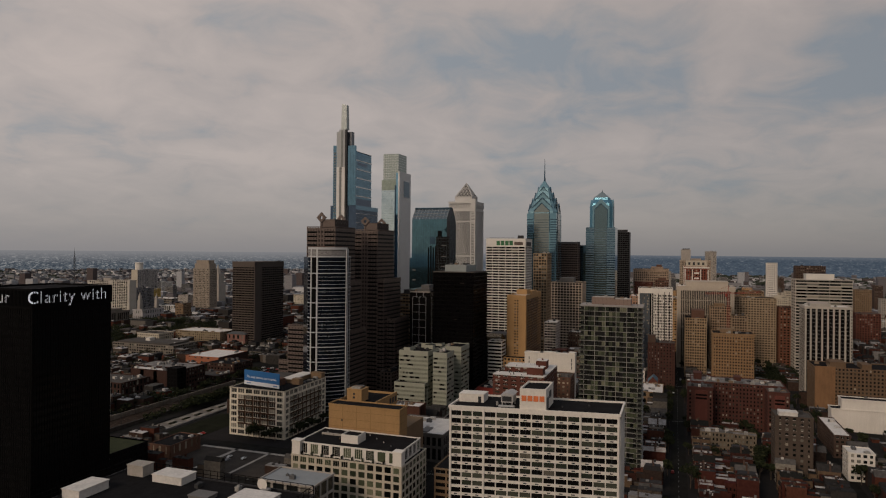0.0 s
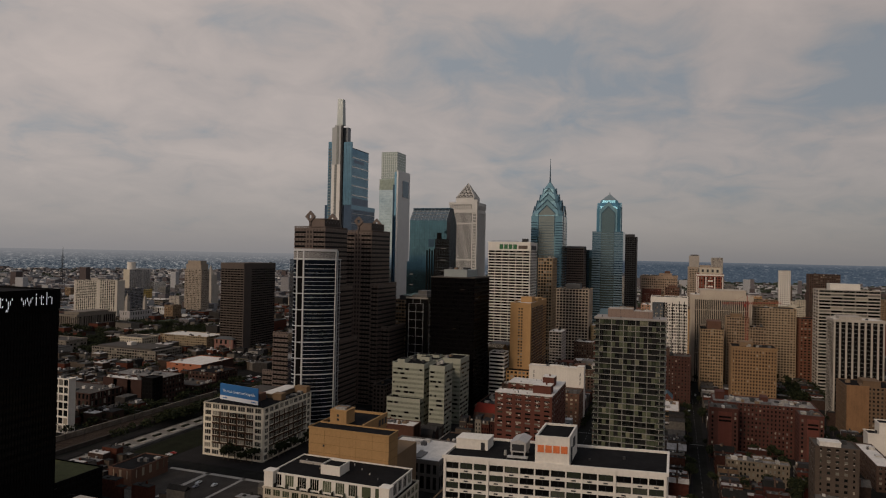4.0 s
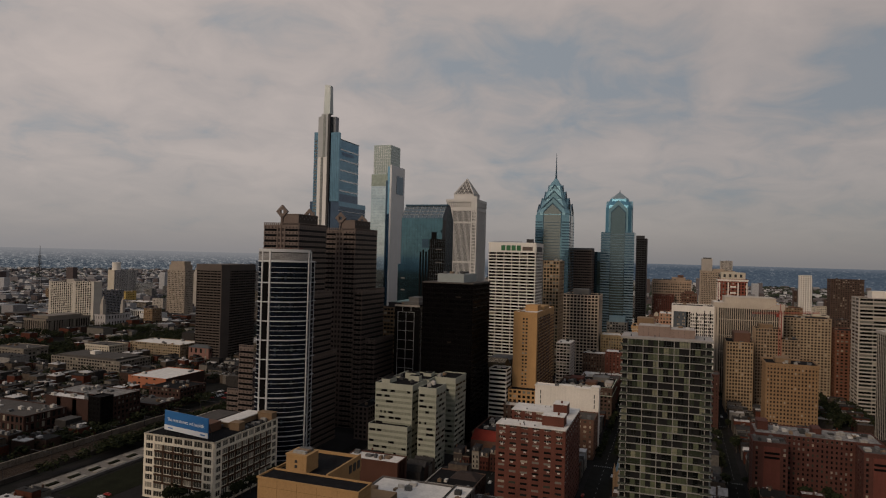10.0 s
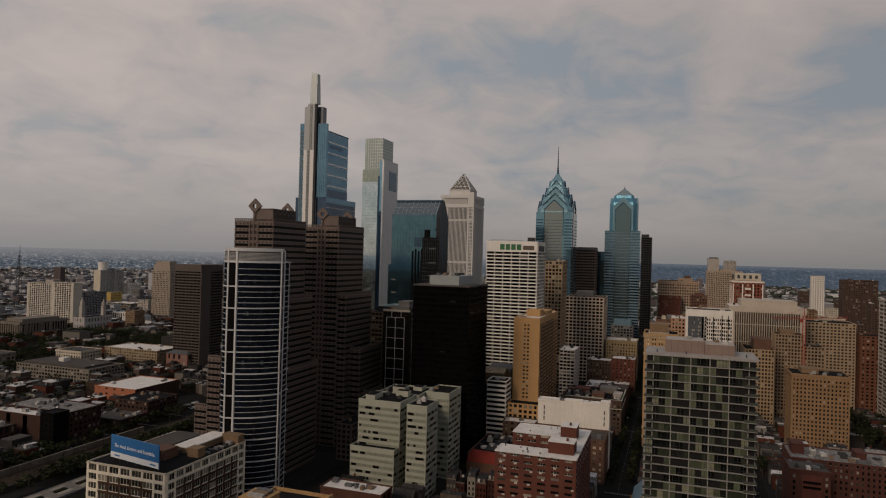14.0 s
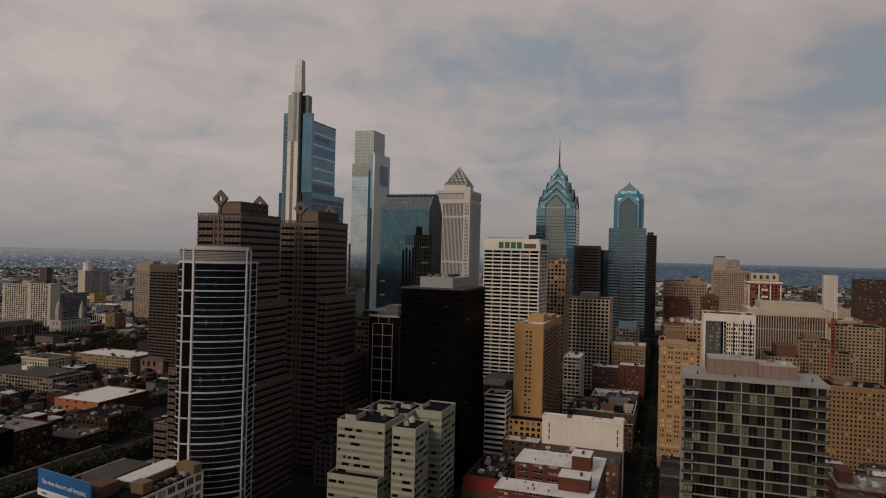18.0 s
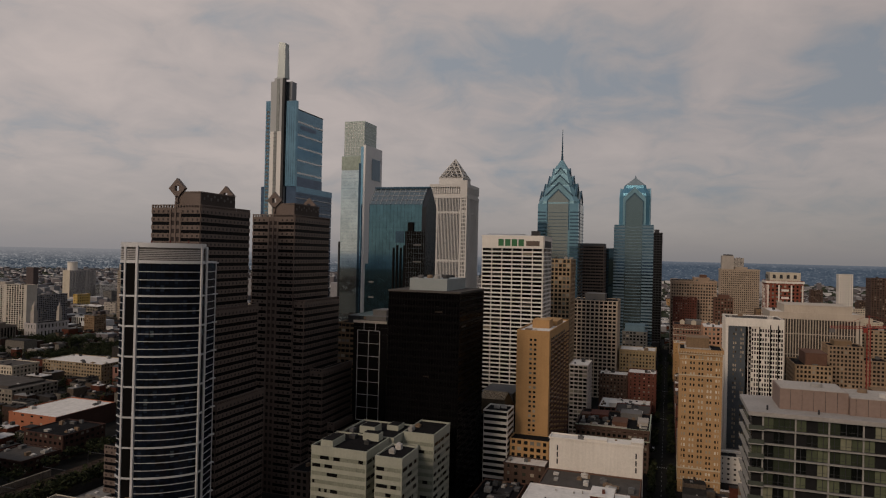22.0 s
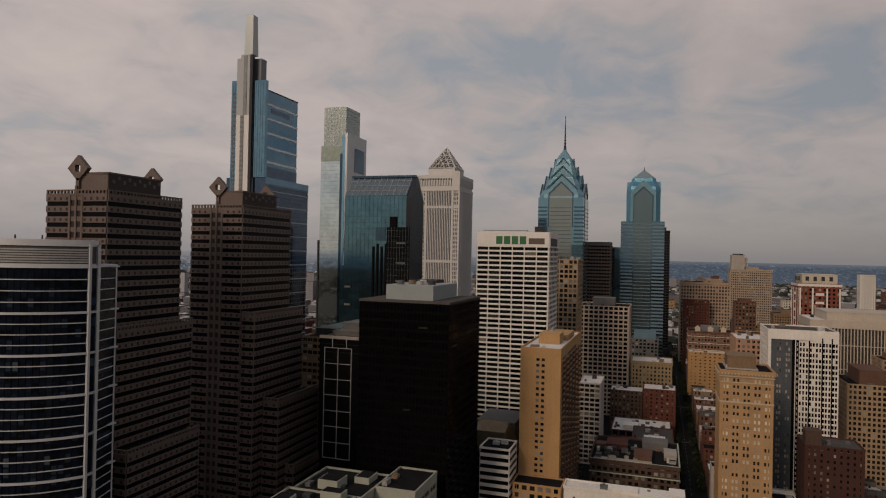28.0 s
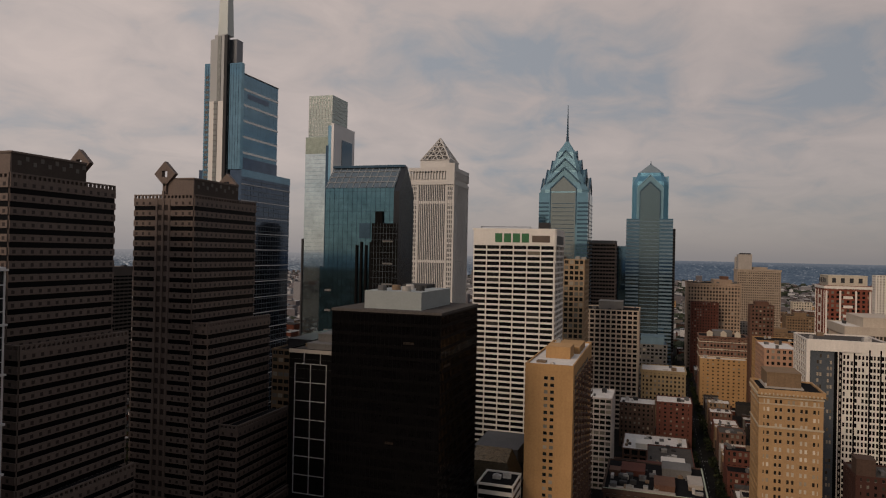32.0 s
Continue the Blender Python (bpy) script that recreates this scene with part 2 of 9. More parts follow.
GLASS_S = pieces("window_glass_rows", [(0, (0.006, 0.007, 0.007)), (0.46, (0.014, 0.016, 0.015)), (0.72, (0.038, 0.042, 0.032)), (0.86, (0.15, 0.14, 0.12)), (0.95, (0.28, 0.25, 0.2))], 0.16, island=True, grain=0.05, spec=0.2)
PALEBLIND = pieces("blind_windows", [(0, (0.34, 0.29, 0.22)), (0.45, (0.26, 0.22, 0.165)), (0.70, (0.050, 0.040, 0.028)), (0.88, (0.12, 0.098, 0.068))], 0.4, grain=0.05)
PALEBLIND_S = pieces("blind_window_rows", [(0, (0.34, 0.29, 0.22)), (0.45, (0.26, 0.22, 0.165)), (0.70, (0.050, 0.040, 0.028)), (0.88, (0.12, 0.098, 0.068))], 0.4, island=True, grain=0.05)
TANBLIND = pieces("tan_blinds", [(0, (0.010, 0.008, 0.006)), (0.36, (0.42, 0.37, 0.29)), (0.62, (0.54, 0.48, 0.39)), (0.76, (0.025, 0.020, 0.014)), (0.90, (0.26, 0.22, 0.16))], 0.4, grain=0.05)
TANBLIND_S = pieces("tan_blind_rows", [(0, (0.010, 0.008, 0.006)), (0.36, (0.42, 0.37, 0.29)), (0.62, (0.54, 0.48, 0.39)), (0.76, (0.025, 0.020, 0.014)), (0.90, (0.26, 0.22, 0.16))], 0.4, island=True, grain=0.05)
AMBERGLASS = pieces("amber_blinds", [(0, (0.007, 0.006, 0.005)), (0.55, (0.015, 0.012, 0.009)), (0.80, (0.045, 0.037, 0.026)), (0.94, (0.25, 0.22, 0.17))], 0.4, grain=0.05, spec=0.08)
AMBERGLASS_S = pieces("amber_blind_rows", [(0, (0.007, 0.006, 0.005)), (0.55, (0.015, 0.012, 0.009)), (0.80, (0.045, 0.037, 0.026)), (0.94, (0.25, 0.22, 0.17))], 0.4, island=True, grain=0.05, spec=0.08)
GREENGLASS = pieces("green_glass", [(0, (0.004, 0.005, 0.004)), (0.24, (0.026, 0.032, 0.020)), (0.44, (0.062, 0.072, 0.044)), (0.66, (0.098, 0.110, 0.068)), (0.82, (0.010, 0.011, 0.009)), (0.94, (0.17, 0.17, 0.115))], 0.25, grain=0.08, spec=0.2)
GREENGLASS_S = pieces("green_glass_rows", [(0, (0.004, 0.005, 0.004)), (0.24, (0.026, 0.032, 0.020)), (0.44, (0.062, 0.072, 0.044)), (0.66, (0.098, 0.110, 0.068)), (0.82, (0.010, 0.011, 0.009)), (0.94, (0.17, 0.17, 0.115))], 0.25, island=True, grain=0.08, spec=0.2)
DARKGLASS = mat("dark_glass", (0.006, 0.0058, 0.006), 0.2, var=0.3, size=20, spec=0.11)
BLUEGLASS = mat("blue_mirror_glass", (0.24, 0.42, 0.52), 0.05, metal=0.97, var=0.14, size=16, fine=4, spec=0.5)
SILVERGLASS = mat("silver_mirror_glass", (0.58, 0.67, 0.68), 0.04, metal=0.97, var=0.22, size=30, fine=4, spec=0.5)
TEALGLASS = mat("teal_mirror_glass", (0.15, 0.29, 0.34), 0.03, metal=0.97, var=0.12, size=18, fine=4, spec=0.5)
DEEPBLUE = mat("deep_blue_glass", (0.06, 0.105, 0.145), 0.06, metal=0.9, var=0.2, size=16, fine=4, spec=0.5)
BANKGLASS = pieces("bank_glass", [(0, (0.004, 0.004, 0.005)), (0.70, (0.010, 0.010, 0.010)), (0.92, (0.035, 0.033, 0.029)), (0.975, (0.15, 0.13, 0.10))], 0.2, grain=0.05, spec=0.15)
BANKGLASS_S = pieces("bank_glass_rows", [(0, (0.004, 0.004, 0.005)), (0.70, (0.010, 0.010, 0.010)), (0.92, (0.035, 0.033, 0.029)), (0.975, (0.15, 0.13, 0.10))], 0.2, island=True, grain=0.05, spec=0.15)
TOWERGLASS = mat("tower_glass", (0.006, 0.009, 0.015), 0.10, metal=0.0, var=0.5, size=5, fine=2, spec=0.17)

# ---- mesh helpers ----


class Mesh:
    """Gathers boxes and prisms into one mesh."""

    def __init__(self):
        self.v, self.f, self.s = [], [], []

    def box(self, x0, x1, y0, y1, z0, z1, slot=0):
        b = len(self.v)
        self.v += [(x0, y0, z0), (x1, y0, z0), (x1, y1, z0), (x0, y1, z0), (x0, y0, z1), (x1, y0, z1), (x1, y1, z1), (x0, y1, z1)]
        self.f += [(b, b + 3, b + 2, b + 1), (b + 4, b + 5, b + 6, b + 7), (b, b + 1, b + 5, b + 4), (b + 1, b + 2, b + 6, b + 5), (b + 2, b + 3, b + 7, b + 6), (b + 3, b, b + 4, b + 7)]
        self.s += [slot] * 6
        return self

    def loft(self, low, high, slot=0):
        """A closed solid between two rings of as many points, counter-clockwise from above."""
        b, k = len(self.v), len(low)
        self.v += [tuple(p) for p in low] + [tuple(p) for p in high]
        self.f += [(b + i, b + (i + 1) % k, b + k + (i + 1) % k, b + k + i) for i in range(k)]
        self.f += [tuple(b + i for i in reversed(range(k))), tuple(b + k + i for i in range(k))]
        self.s += [slot] * (k + 2)
        return self

    def prism(self, pts, z0, z1, slot=0):
        return self.loft([(x, y, z0) for x, y in pts], [(x, y, z1) for x, y in pts], slot)

    def cone(self, x, y, z0, z1, r0, r1, k=8, slot=0):
        a = [2 * math.pi * i / k for i in range(k)]
        return self.loft([(x + r0 * math.cos(t), y + r0 * math.sin(t), z0) for t in a], [(x + r1 * math.cos(t), y + r1 * math.sin(t), z1) for t in a], slot)

    def gable(self, x0, x1, y0, y1, z0, z1, along="y", slot=0):
        """A roof with its ridge along x or y."""
        b = len(self.v)
        if along == "y":
            xm = (x0 + x1) / 2
            self.v += [(x0, y0, z0), (x1, y0, z0), (x1, y1, z0), (x0, y1, z0), (xm, y0, z1), (xm, y1, z1)]
            self.f += [(b, b + 3, b + 2, b + 1), (b, b + 1, b + 4), (b + 1, b + 2, b + 5, b + 4), (b + 2, b + 3, b + 5), (b + 3, b, b + 4, b + 5)]
        else:
            ym = (y0 + y1) / 2
            self.v += [(x0, y0, z0), (x1, y0, z0), (x1, y1, z0), (x0, y1, z0), (x0, ym, z1), (x1, ym, z1)]
            self.f += [(b, b + 3, b + 2, b + 1), (b, b + 1, b + 5, b + 4), (b + 1, b + 2, b + 5), (b + 2, b + 3, b + 4, b + 5), (b + 3, b, b + 4)]
        self.s += [slot] * 5
        return self

    def bar(self, p, q, w, slot=0):
        """A square bar from p to q."""
        p, q = Vector(p), Vector(q)
        d = (q - p).normalized()
        u = d.cross(Vector((0, 0, 1)))
        u = (u.normalized() if u.length > 1e-3 else Vector((1, 0, 0))) * w / 2
        t = d.cross(u).normalized() * w / 2
        ring = [u + t, -u + t, -u - t, u - t]
        return self.loft([p + r for r in ring], [q + r for r in ring], slot)

    def data(self, name, mats):
        me = bpy.data.meshes.new(name)
        me.from_pydata(self.v, [], self.f)
        for m in (mats if isinstance(mats, (list, tuple)) else [mats]):
            me.materials.append(m)
        if any(self.s):
            me.polygons.foreach_set("material_index", self.s)
        me.update()
        return me


def part(name, bm, material, parent, label="", kind=""):
    """Links a mesh as ONE object under a thing or under a part."""
    data = bm if isinstance(bm, bpy.types.Mesh) else bm.data(name, material)
    ob = new(name, data)
    ob.parent = parent
    return tagged(ob, label, kind=kind)


def thing(name, x, y, z, label, category, group="", rot=0, kind=""):
    ob = new(name)
    ob.matrix_world = pose(x, y, z, 0, 0, rot)
    return tagged(ob, label, category, group, kind)


TAKEN = []      # plots in use: x0, x1, y0, y1
PANES = {}
SHARE = 0.13     # the share of windows, from the top, that are objects of their own
TURNS = {"S": 0, "W": -90, "N": 180, "E": 90}


def pane_mesh(w, h, glass, frame_mat, split, thick=0.12):
    """One window: a pane set in a frame with its mullions."""
    key = (round(w, 2), round(h, 2), glass.name, frame_mat.name, split, thick)
    if key not in PANES:
        m = Mesh()
        m.box(-w / 2, w / 2, -0.06, 0.0, -h / 2, h / 2, 0)
        t = min(thick, w * 0.08) if thick == 0.12 else thick
        for i in range(1, split):
            u = -w / 2 + w * i / split
            m.box(u - t / 2, u + t / 2, -0.14, -0.05, -h / 2, h / 2, 1)
        m.box(-w / 2, w / 2, -0.14, -0.05, -h / 2, -h / 2 + t, 1)
        PANES[key] = m.data("window", [glass, frame_mat])
    return PANES[key]


class Block:
    """A box of a building in its own axes: x from -d/2 to d/2, y from -w/2 to w/2."""

    def __init__(self, root, d, w, ox=0, oy=0):
        self.root, self.d, self.w, self.ox, self.oy = root, d, w, ox, oy
        self.wall = Mesh()
        self.pieces = []

    def length(self, side):
        return self.w if side in "WE" else self.d

    def spot(self, side, u, out):
        """The place u along a side (from its left as seen from outside) and out in front of it."""
        d, w = self.d / 2, self.w / 2
        x, y = {"W": (-d - out, w - u), "S": (-d + u, -w - out), "E": (d + out, -w + u), "N": (d - u, w + out)}[side]
        return x + self.ox, y + self.oy

    def fbox(self, side, u0, u1, z0, z1, o0, o1, mesh=None, slot=0):
        a, b = self.spot(side, u0, o0), self.spot(side, u1, o1)
        (mesh or self.wall).box(min(a[0], b[0]), max(a[0], b[0]), min(a[1], b[1]), max(a[1], b[1]), z0, z1, slot)

    def core(self, z0, z1, slot=0):
        self.wall.box(self.ox - self.d / 2, self.ox + self.d / 2, self.oy - self.w / 2, self.oy + self.w / 2, z0, z1, slot)

    def facade(self, side, z0, z1, bays, floors, pier, band, glass=None, glass_rows=None, out=0.35, limit=60, split=2, frame_mat=None, ends=1.0, u0=0.0, u1=None, name="window", skip=None, thick=0.12):
        """Piers and bands stand proud; the windows sit between them. Top rows are single objects, the rest one joined part."""
        glass, glass_rows, frame_mat = glass or GLASS, glass_rows or GLASS_S, frame_mat or FRAME
        L = self.length(side) if u1 is None else u1
        bw, fh = (L - u0) / bays, (z1 - z0) / floors
        limit = int(limit * SHARE)
        self.lattice(side, u0, L, z0, z1, bays, floors, pier, band, out, ends)
        w, h = bw - pier, fh - band
        if w <= 0.2 or h <= 0.2:
            return
        me = pane_mesh(w, h, glass, frame_mat, split, thick)
        rest, made = Mesh(), 0
        turn = radians(TURNS[side])
        for j in reversed(range(floors)):
            for i in range(bays):
                if skip and skip(i, j):
                    continue
                zc = z0 + j * fh + band + h / 2
                if made < limit:
                    x, y = self.spot(side, u0 + (i + 0.5) * bw, 0.02)
                    ob = new(name, me)
                    ob.parent = self.root
                    self.pieces.append(ob)
                    ob.location = (x, y, zc)
                    ob.rotation_euler = (0, 0, turn)
                    made += 1
                else:
                    a = u0 + i * bw + pier / 2
                    self.fbox(side, a, a + w, zc - h / 2, zc + h / 2, 0.0, 0.08, rest)
        if rest.v:
            self.pieces.append(part("glazing", rest, glass_rows, self.root, kind="stuff"))

    def lattice(self, side, u0, u1, z0, z1, bays, floors, pier, band, out, ends):
        """One connected sheet of piers and bands, with the reveals of its openings."""
        bw, fh = (u1 - u0) / bays, (z1 - z0) / floors
        us, zs = [u0], [z0]
        for i in range(bays):
            a = pier * ends / 2 if i == 0 else pier / 2
            b = pier * ends / 2 if i == bays - 1 else pier / 2
            us += [u0 + i * bw + a, u0 + (i + 1) * bw - b]
        us.append(u1)
        for j in range(floors):
            zs += [z0 + j * fh + band, z0 + (j + 1) * fh]
        m = self.wall
        base, nu, nz = len(m.v), len(us), len(zs)
        for o in (out, -0.05):
            for z in zs:
                for u in us:
                    x, y = self.spot(side, u, o)
                    m.v.append((x, y, z))
        at = lambda i, j, back=0: base + back * nu * nz + j * nu + i

        def quad(*q):
            m.f.append(q)
            m.s.append(0)
        for j in range(nz - 1):
            for i in range(nu - 1):
                if i % 2 == 1 and j % 2 == 1 and i < nu - 2 or (i % 2 == 1 and j % 2 == 1):
                    quad(at(i, j), at(i + 1, j), at(i + 1, j, 1), at(i, j, 1))
                    quad(at(i + 1, j), at(i + 1, j + 1), at(i + 1, j + 1, 1), at(i + 1, j, 1))
                    quad(at(i + 1, j + 1), at(i, j + 1), at(i, j + 1, 1), at(i + 1, j + 1, 1))
                    quad(at(i, j + 1), at(i, j), at(i, j, 1), at(i, j + 1, 1))
                elif i % 2 == 0 or j % 2 == 0:
                    quad(at(i, j), at(i + 1, j), at(i + 1, j + 1), at(i, j + 1))
        for i in range(nu - 1):
            quad(at(i, 0, 1), at(i + 1, 0, 1), at(i + 1, 0), at(i, 0))
            quad(at(i, nz - 1), at(i + 1, nz - 1), at(i + 1, nz - 1, 1), at(i, nz - 1, 1))
        for j in range(nz - 1):
            quad(at(0, j, 1), at(0, j), at(0, j + 1), at(0, j + 1, 1))
            quad(at(nu - 1, j), at(nu - 1, j, 1), at(nu - 1, j + 1, 1), at(nu - 1, j + 1))

    def close(self, name, material, label=""):
        """Links the wall and hangs its windows on it."""
        ob = part(name, self.wall, material, self.root, label)
        for p in self.pieces:
            p.parent = ob
        self.wall, self.pieces = Mesh(), []
        return ob

    def parapet(self, z0, z1, t=0.5, out=0.4):
        d, w = self.d / 2 + out, self.w / 2 + out
        x, y = self.ox, self.oy
        for a in ((x - d, x + d, y - w, y - w + t), (x - d, x + d, y + w - t, y + w), (x - d, x - d + t, y - w + t, y + w - t), (x + d - t, x + d, y - w + t, y + w - t)):
            self.wall.box(*a, z0, z1)


def roof_clutter(root, block, z, count, rng, big=False):
    """Air handlers, hatches and pipes on a roof, each a part."""
    for _ in range(count):
        a, b, h = rng.uniform(1.2, 4.5), rng.uniform(1.2, 4.0), rng.uniform(0.7, 2.4)
        if big:
            a, b, h = a * 1.6, b * 1.6, h * 1.5
        mx, my = block.d / 2 - a / 2 - 1, block.w / 2 - b / 2 - 1
        if mx < 0.5 or my < 0.5:
            continue
        x, y = block.ox + rng.uniform(-mx, mx), block.oy + rng.uniform(-my, my)
        m = Mesh().box(x - a / 2, x + a / 2, y - b / 2, y + b / 2, z, z + h)
        m.box(x - a / 2 - 0.1, x + a / 2 + 0.1, y - b / 2 - 0.1, y + b / 2 + 0.1, z + h * 0.82, z + h * 0.88)
        if rng.random() < 0.5:
            m.cone(x, y, z + h, z + h + 0.5, min(a, b) * 0.35, min(a, b) * 0.33, 8)
        part("roof_unit", m, EQUIP, root)


def office(name, label, x0, x1, y0, y1, h, wall, sides="WS", floor=3.6, bay=4.0, pier=1.4, band=1.5, roof=None, limit=50, split=2, out=0.3, pent=(), clutter=4, ends=1.6, glass=None, glass_rows=None, ground=0.0, cornice=0.0, category="building", group="", frame_mat=None, base_wall=None, blank=()):
    """A plain block of a building: core, piers and bands, windows, roof, parapet, penthouses, roof units."""
    TAKEN.append((x0 - 2, x1 + 2, y0 - 2, y1 + 2))
    root = thing(name, (x0 + x1) / 2, (y0 + y1) / 2, 0, label, category, group)
    d, w = x1 - x0, y1 - y0
    k = Block(root, d, w)
    k.core(0, h)
    rng = random.Random(int(x0 * 7 + y0 * 13 + h))
    floors = max(1, round((h - ground) / floor))
    for s in sides:
        if s in blank:
            continue
        n = max(1, round(k.length(s) / bay))
        k.facade(s, ground, h, n, floors, pier, band, glass, glass_rows, out, limit, split, frame_mat, ends)
    if cornice:
        k.parapet(h - cornice, h + 0.9, 0.8, out + 0.5)
    else:
        k.parapet(h, h + 0.9, 0.5, out + 0.05)
    k.close("wall", wall)
    top = part("roof", Mesh().box(-d / 2 + 0.2, d / 2 - 0.2, -w / 2 + 0.2, w / 2 - 0.2, h, h + 0.25), roof or TAR, root)
    for (a0, a1, b0, b1, ph, pm) in pent:
        m = Mesh().box(-d / 2 + a0 * d, -d / 2 + a1 * d, -w / 2 + b0 * w, -w / 2 + b1 * w, h + 0.2, h + ph)
        m.box(-d / 2 + a0 * d - 0.2, -d / 2 + a1 * d + 0.2, -w / 2 + b0 * w - 0.2, -w / 2 + b1 * w + 0.2, h + ph - 0.5, h + ph + 0.1)
        part("penthouse", m, pm, top)
    roof_clutter(top, k, h + 0.25, clutter, rng)
    return root, k

# ---- ground, streets ----
ground = part("ground", Mesh().box(-4400, 4500, -4400, 4500, -3.0, 0.0), mat("town_ground", (0.015, 0.0145, 0.013), 0.95, var=0.5, size=60, fine=6, spec=0.03), None)
tagged(ground, "dark asphalt and bare ground of the city", "ground", kind="structure")

CROSS = [(392, 404), (586, 597), (741, 752), (884, 895), (1010, 1020), (1170, 1180)]      # streets that run north
LONG = [(-249, -240), (-108, -99), (-10, 0), (68, 84), (138, 148), (230, 254), (362, 388)]  # streets that run east


def make_blocks():
    xs = [332] + [v for c in CROSS for v in c] + [1300]
    ys = [-340] + [v for c in LONG for v in c] + [395]
    for i in range(0, len(xs) - 1, 2):
        for j in range(0, len(ys) - 1, 2):
            if xs[i + 1] - xs[i] < 5 or ys[j + 1] - ys[j] < 5:
                continue
            m = Mesh().box(xs[i], xs[i + 1], ys[j], ys[j + 1], -0.5, 0.15)
            tagged(part("pavement", m, PAVING, None), "grey concrete block pavement with raised kerb", "pavement", kind="structure")
    m = Mesh()
    for (a, b) in LONG[2:]:
        c = (a + b) / 2
        for x in np.arange(340, 1300, 9.0):
            m.box(x, x + 3.2, c - 0.12, c + 0.12, 0.004, 0.02)
    for (a, b) in CROSS:
        for (p, q) in LONG:
            for k in range(int((q - p) / 1.4)):
                m.box(a - 2.8, a - 0.6, p + 0.6 + k * 1.4, p + 1.2 + k * 1.4, 0.004, 0.02)
    ob = part("lane_markings", m, mat("road_paint", (0.16, 0.16, 0.15), 0.8), None)
    tagged(ob, "worn white lane and crossing paint on the streets", "road markings", kind="structure")


make_blocks()

# ---- mid-town towers, west to east ----


def black_lightband_tower():
    """The black office slab whose crown carries a band of small lamps that write words."""
    x0, x1, y0, y1, h = 242, 290.4, 297, 340, 118
    TAKEN.append((x0 - 6, x1 + 40, y0 - 6, y1 + 6))
    r = thing("office_tower", (x0 + x1) / 2, (y0 + y1) / 2, 0, "black metal-clad office slab with a lit lettering band round its crown", "tower")
    k = Block(r, x1 - x0, y1 - y0)
    k.core(0, h)
    ribs = Mesh()
    for s in "SWE":
        L = k.length(s)
        for i in range(0, int(L / 1.5) + 1):
            u = min(L - 0.3, i * 1.5)
            k.fbox(s, u, u + 0.3, 0, h - 9, 0, 0.28, ribs)
    k.close("wall", BLACK)
    part("cladding", ribs, BLACK, r, kind="stuff")
    for s in "SWE":
        for j in range(26):
            m = Mesh()
            k.fbox(s, 0.5, k.length(s) - 0.5, 4 + j * 4.0, 6.2 + j * 4.0, 0.01, 0.12, m)
            part("window_strip", m, DARKGLASS, r)
    crown = Mesh()
    d, w = (x1 - x0) / 2, (y1 - y0) / 2
    for a in ((-d - .5, d + .5, -w - .5, -w + .3), (-d - .5, d + .5, w - .3, w + .5), (-d - .5, -d + .3, -w + .3, w - .3), (d - .3, d + .5, -w + .3, w - .3)):
        crown.box(*a, h - 8.6, h + 1.2)
    part("crown_band", crown, BLACK, r)
    part("roof", Mesh().box(-d, d, -w, w, h, h + 0.3), TAR, r)
    lit = glow("lamp_letters", (0.93, 0.95, 1.0), 0.33)
    for side, words in (("S", "Clarity with"), ("W", "our")):
        cu = bpy.data.curves.new("lamp_lettering", "FONT")
        cu.body, cu.size, cu.extrude, cu.align_x = words, 8.8, 0.05, "CENTER"
        cu.space_character = 1.12
        cu.materials.append(lit)
        ob = new("lamp_lettering", cu)
        ob.parent = r
        if side == "S":
            ob.location, ob.rotation_euler = (-3.2, -w - 0.62, h - 6.2), (radians(90), 0, 0)
        else:
            ob.location, ob.rotation_euler = (-d - 0.62, 0, h - 6.2), (radians(90), 0, radians(-90))
    # fins added before the lettering to break it into upright strokes
    fins = Mesh()
    for s, L in (("S", x1 - x0), ("W", y1 - y0)):
        for i in range(int(L / 0.92)):
            k.fbox(s, i * 0.92, i * 0.92 + 0.42, h - 7.6, h + 0.4, 0.70, 0.82, fins)
    part("lamp_screen", fins, BLACK, r, "black fins added to break the lettering into strokes", kind="stuff")
    low = office("annex", "low black metal annex beside the black tower", 291, 322, 300, 336, 22, BLACK, "WS", glass=DARKGLASS, glass_rows=DARKGLASS, limit=10, clutter=2, roof=mat("planted_roof", (0.060, 0.062, 0.022), 0.95, var=0.5, size=4, fine=0.8))
    return r


black_lightband_tower()


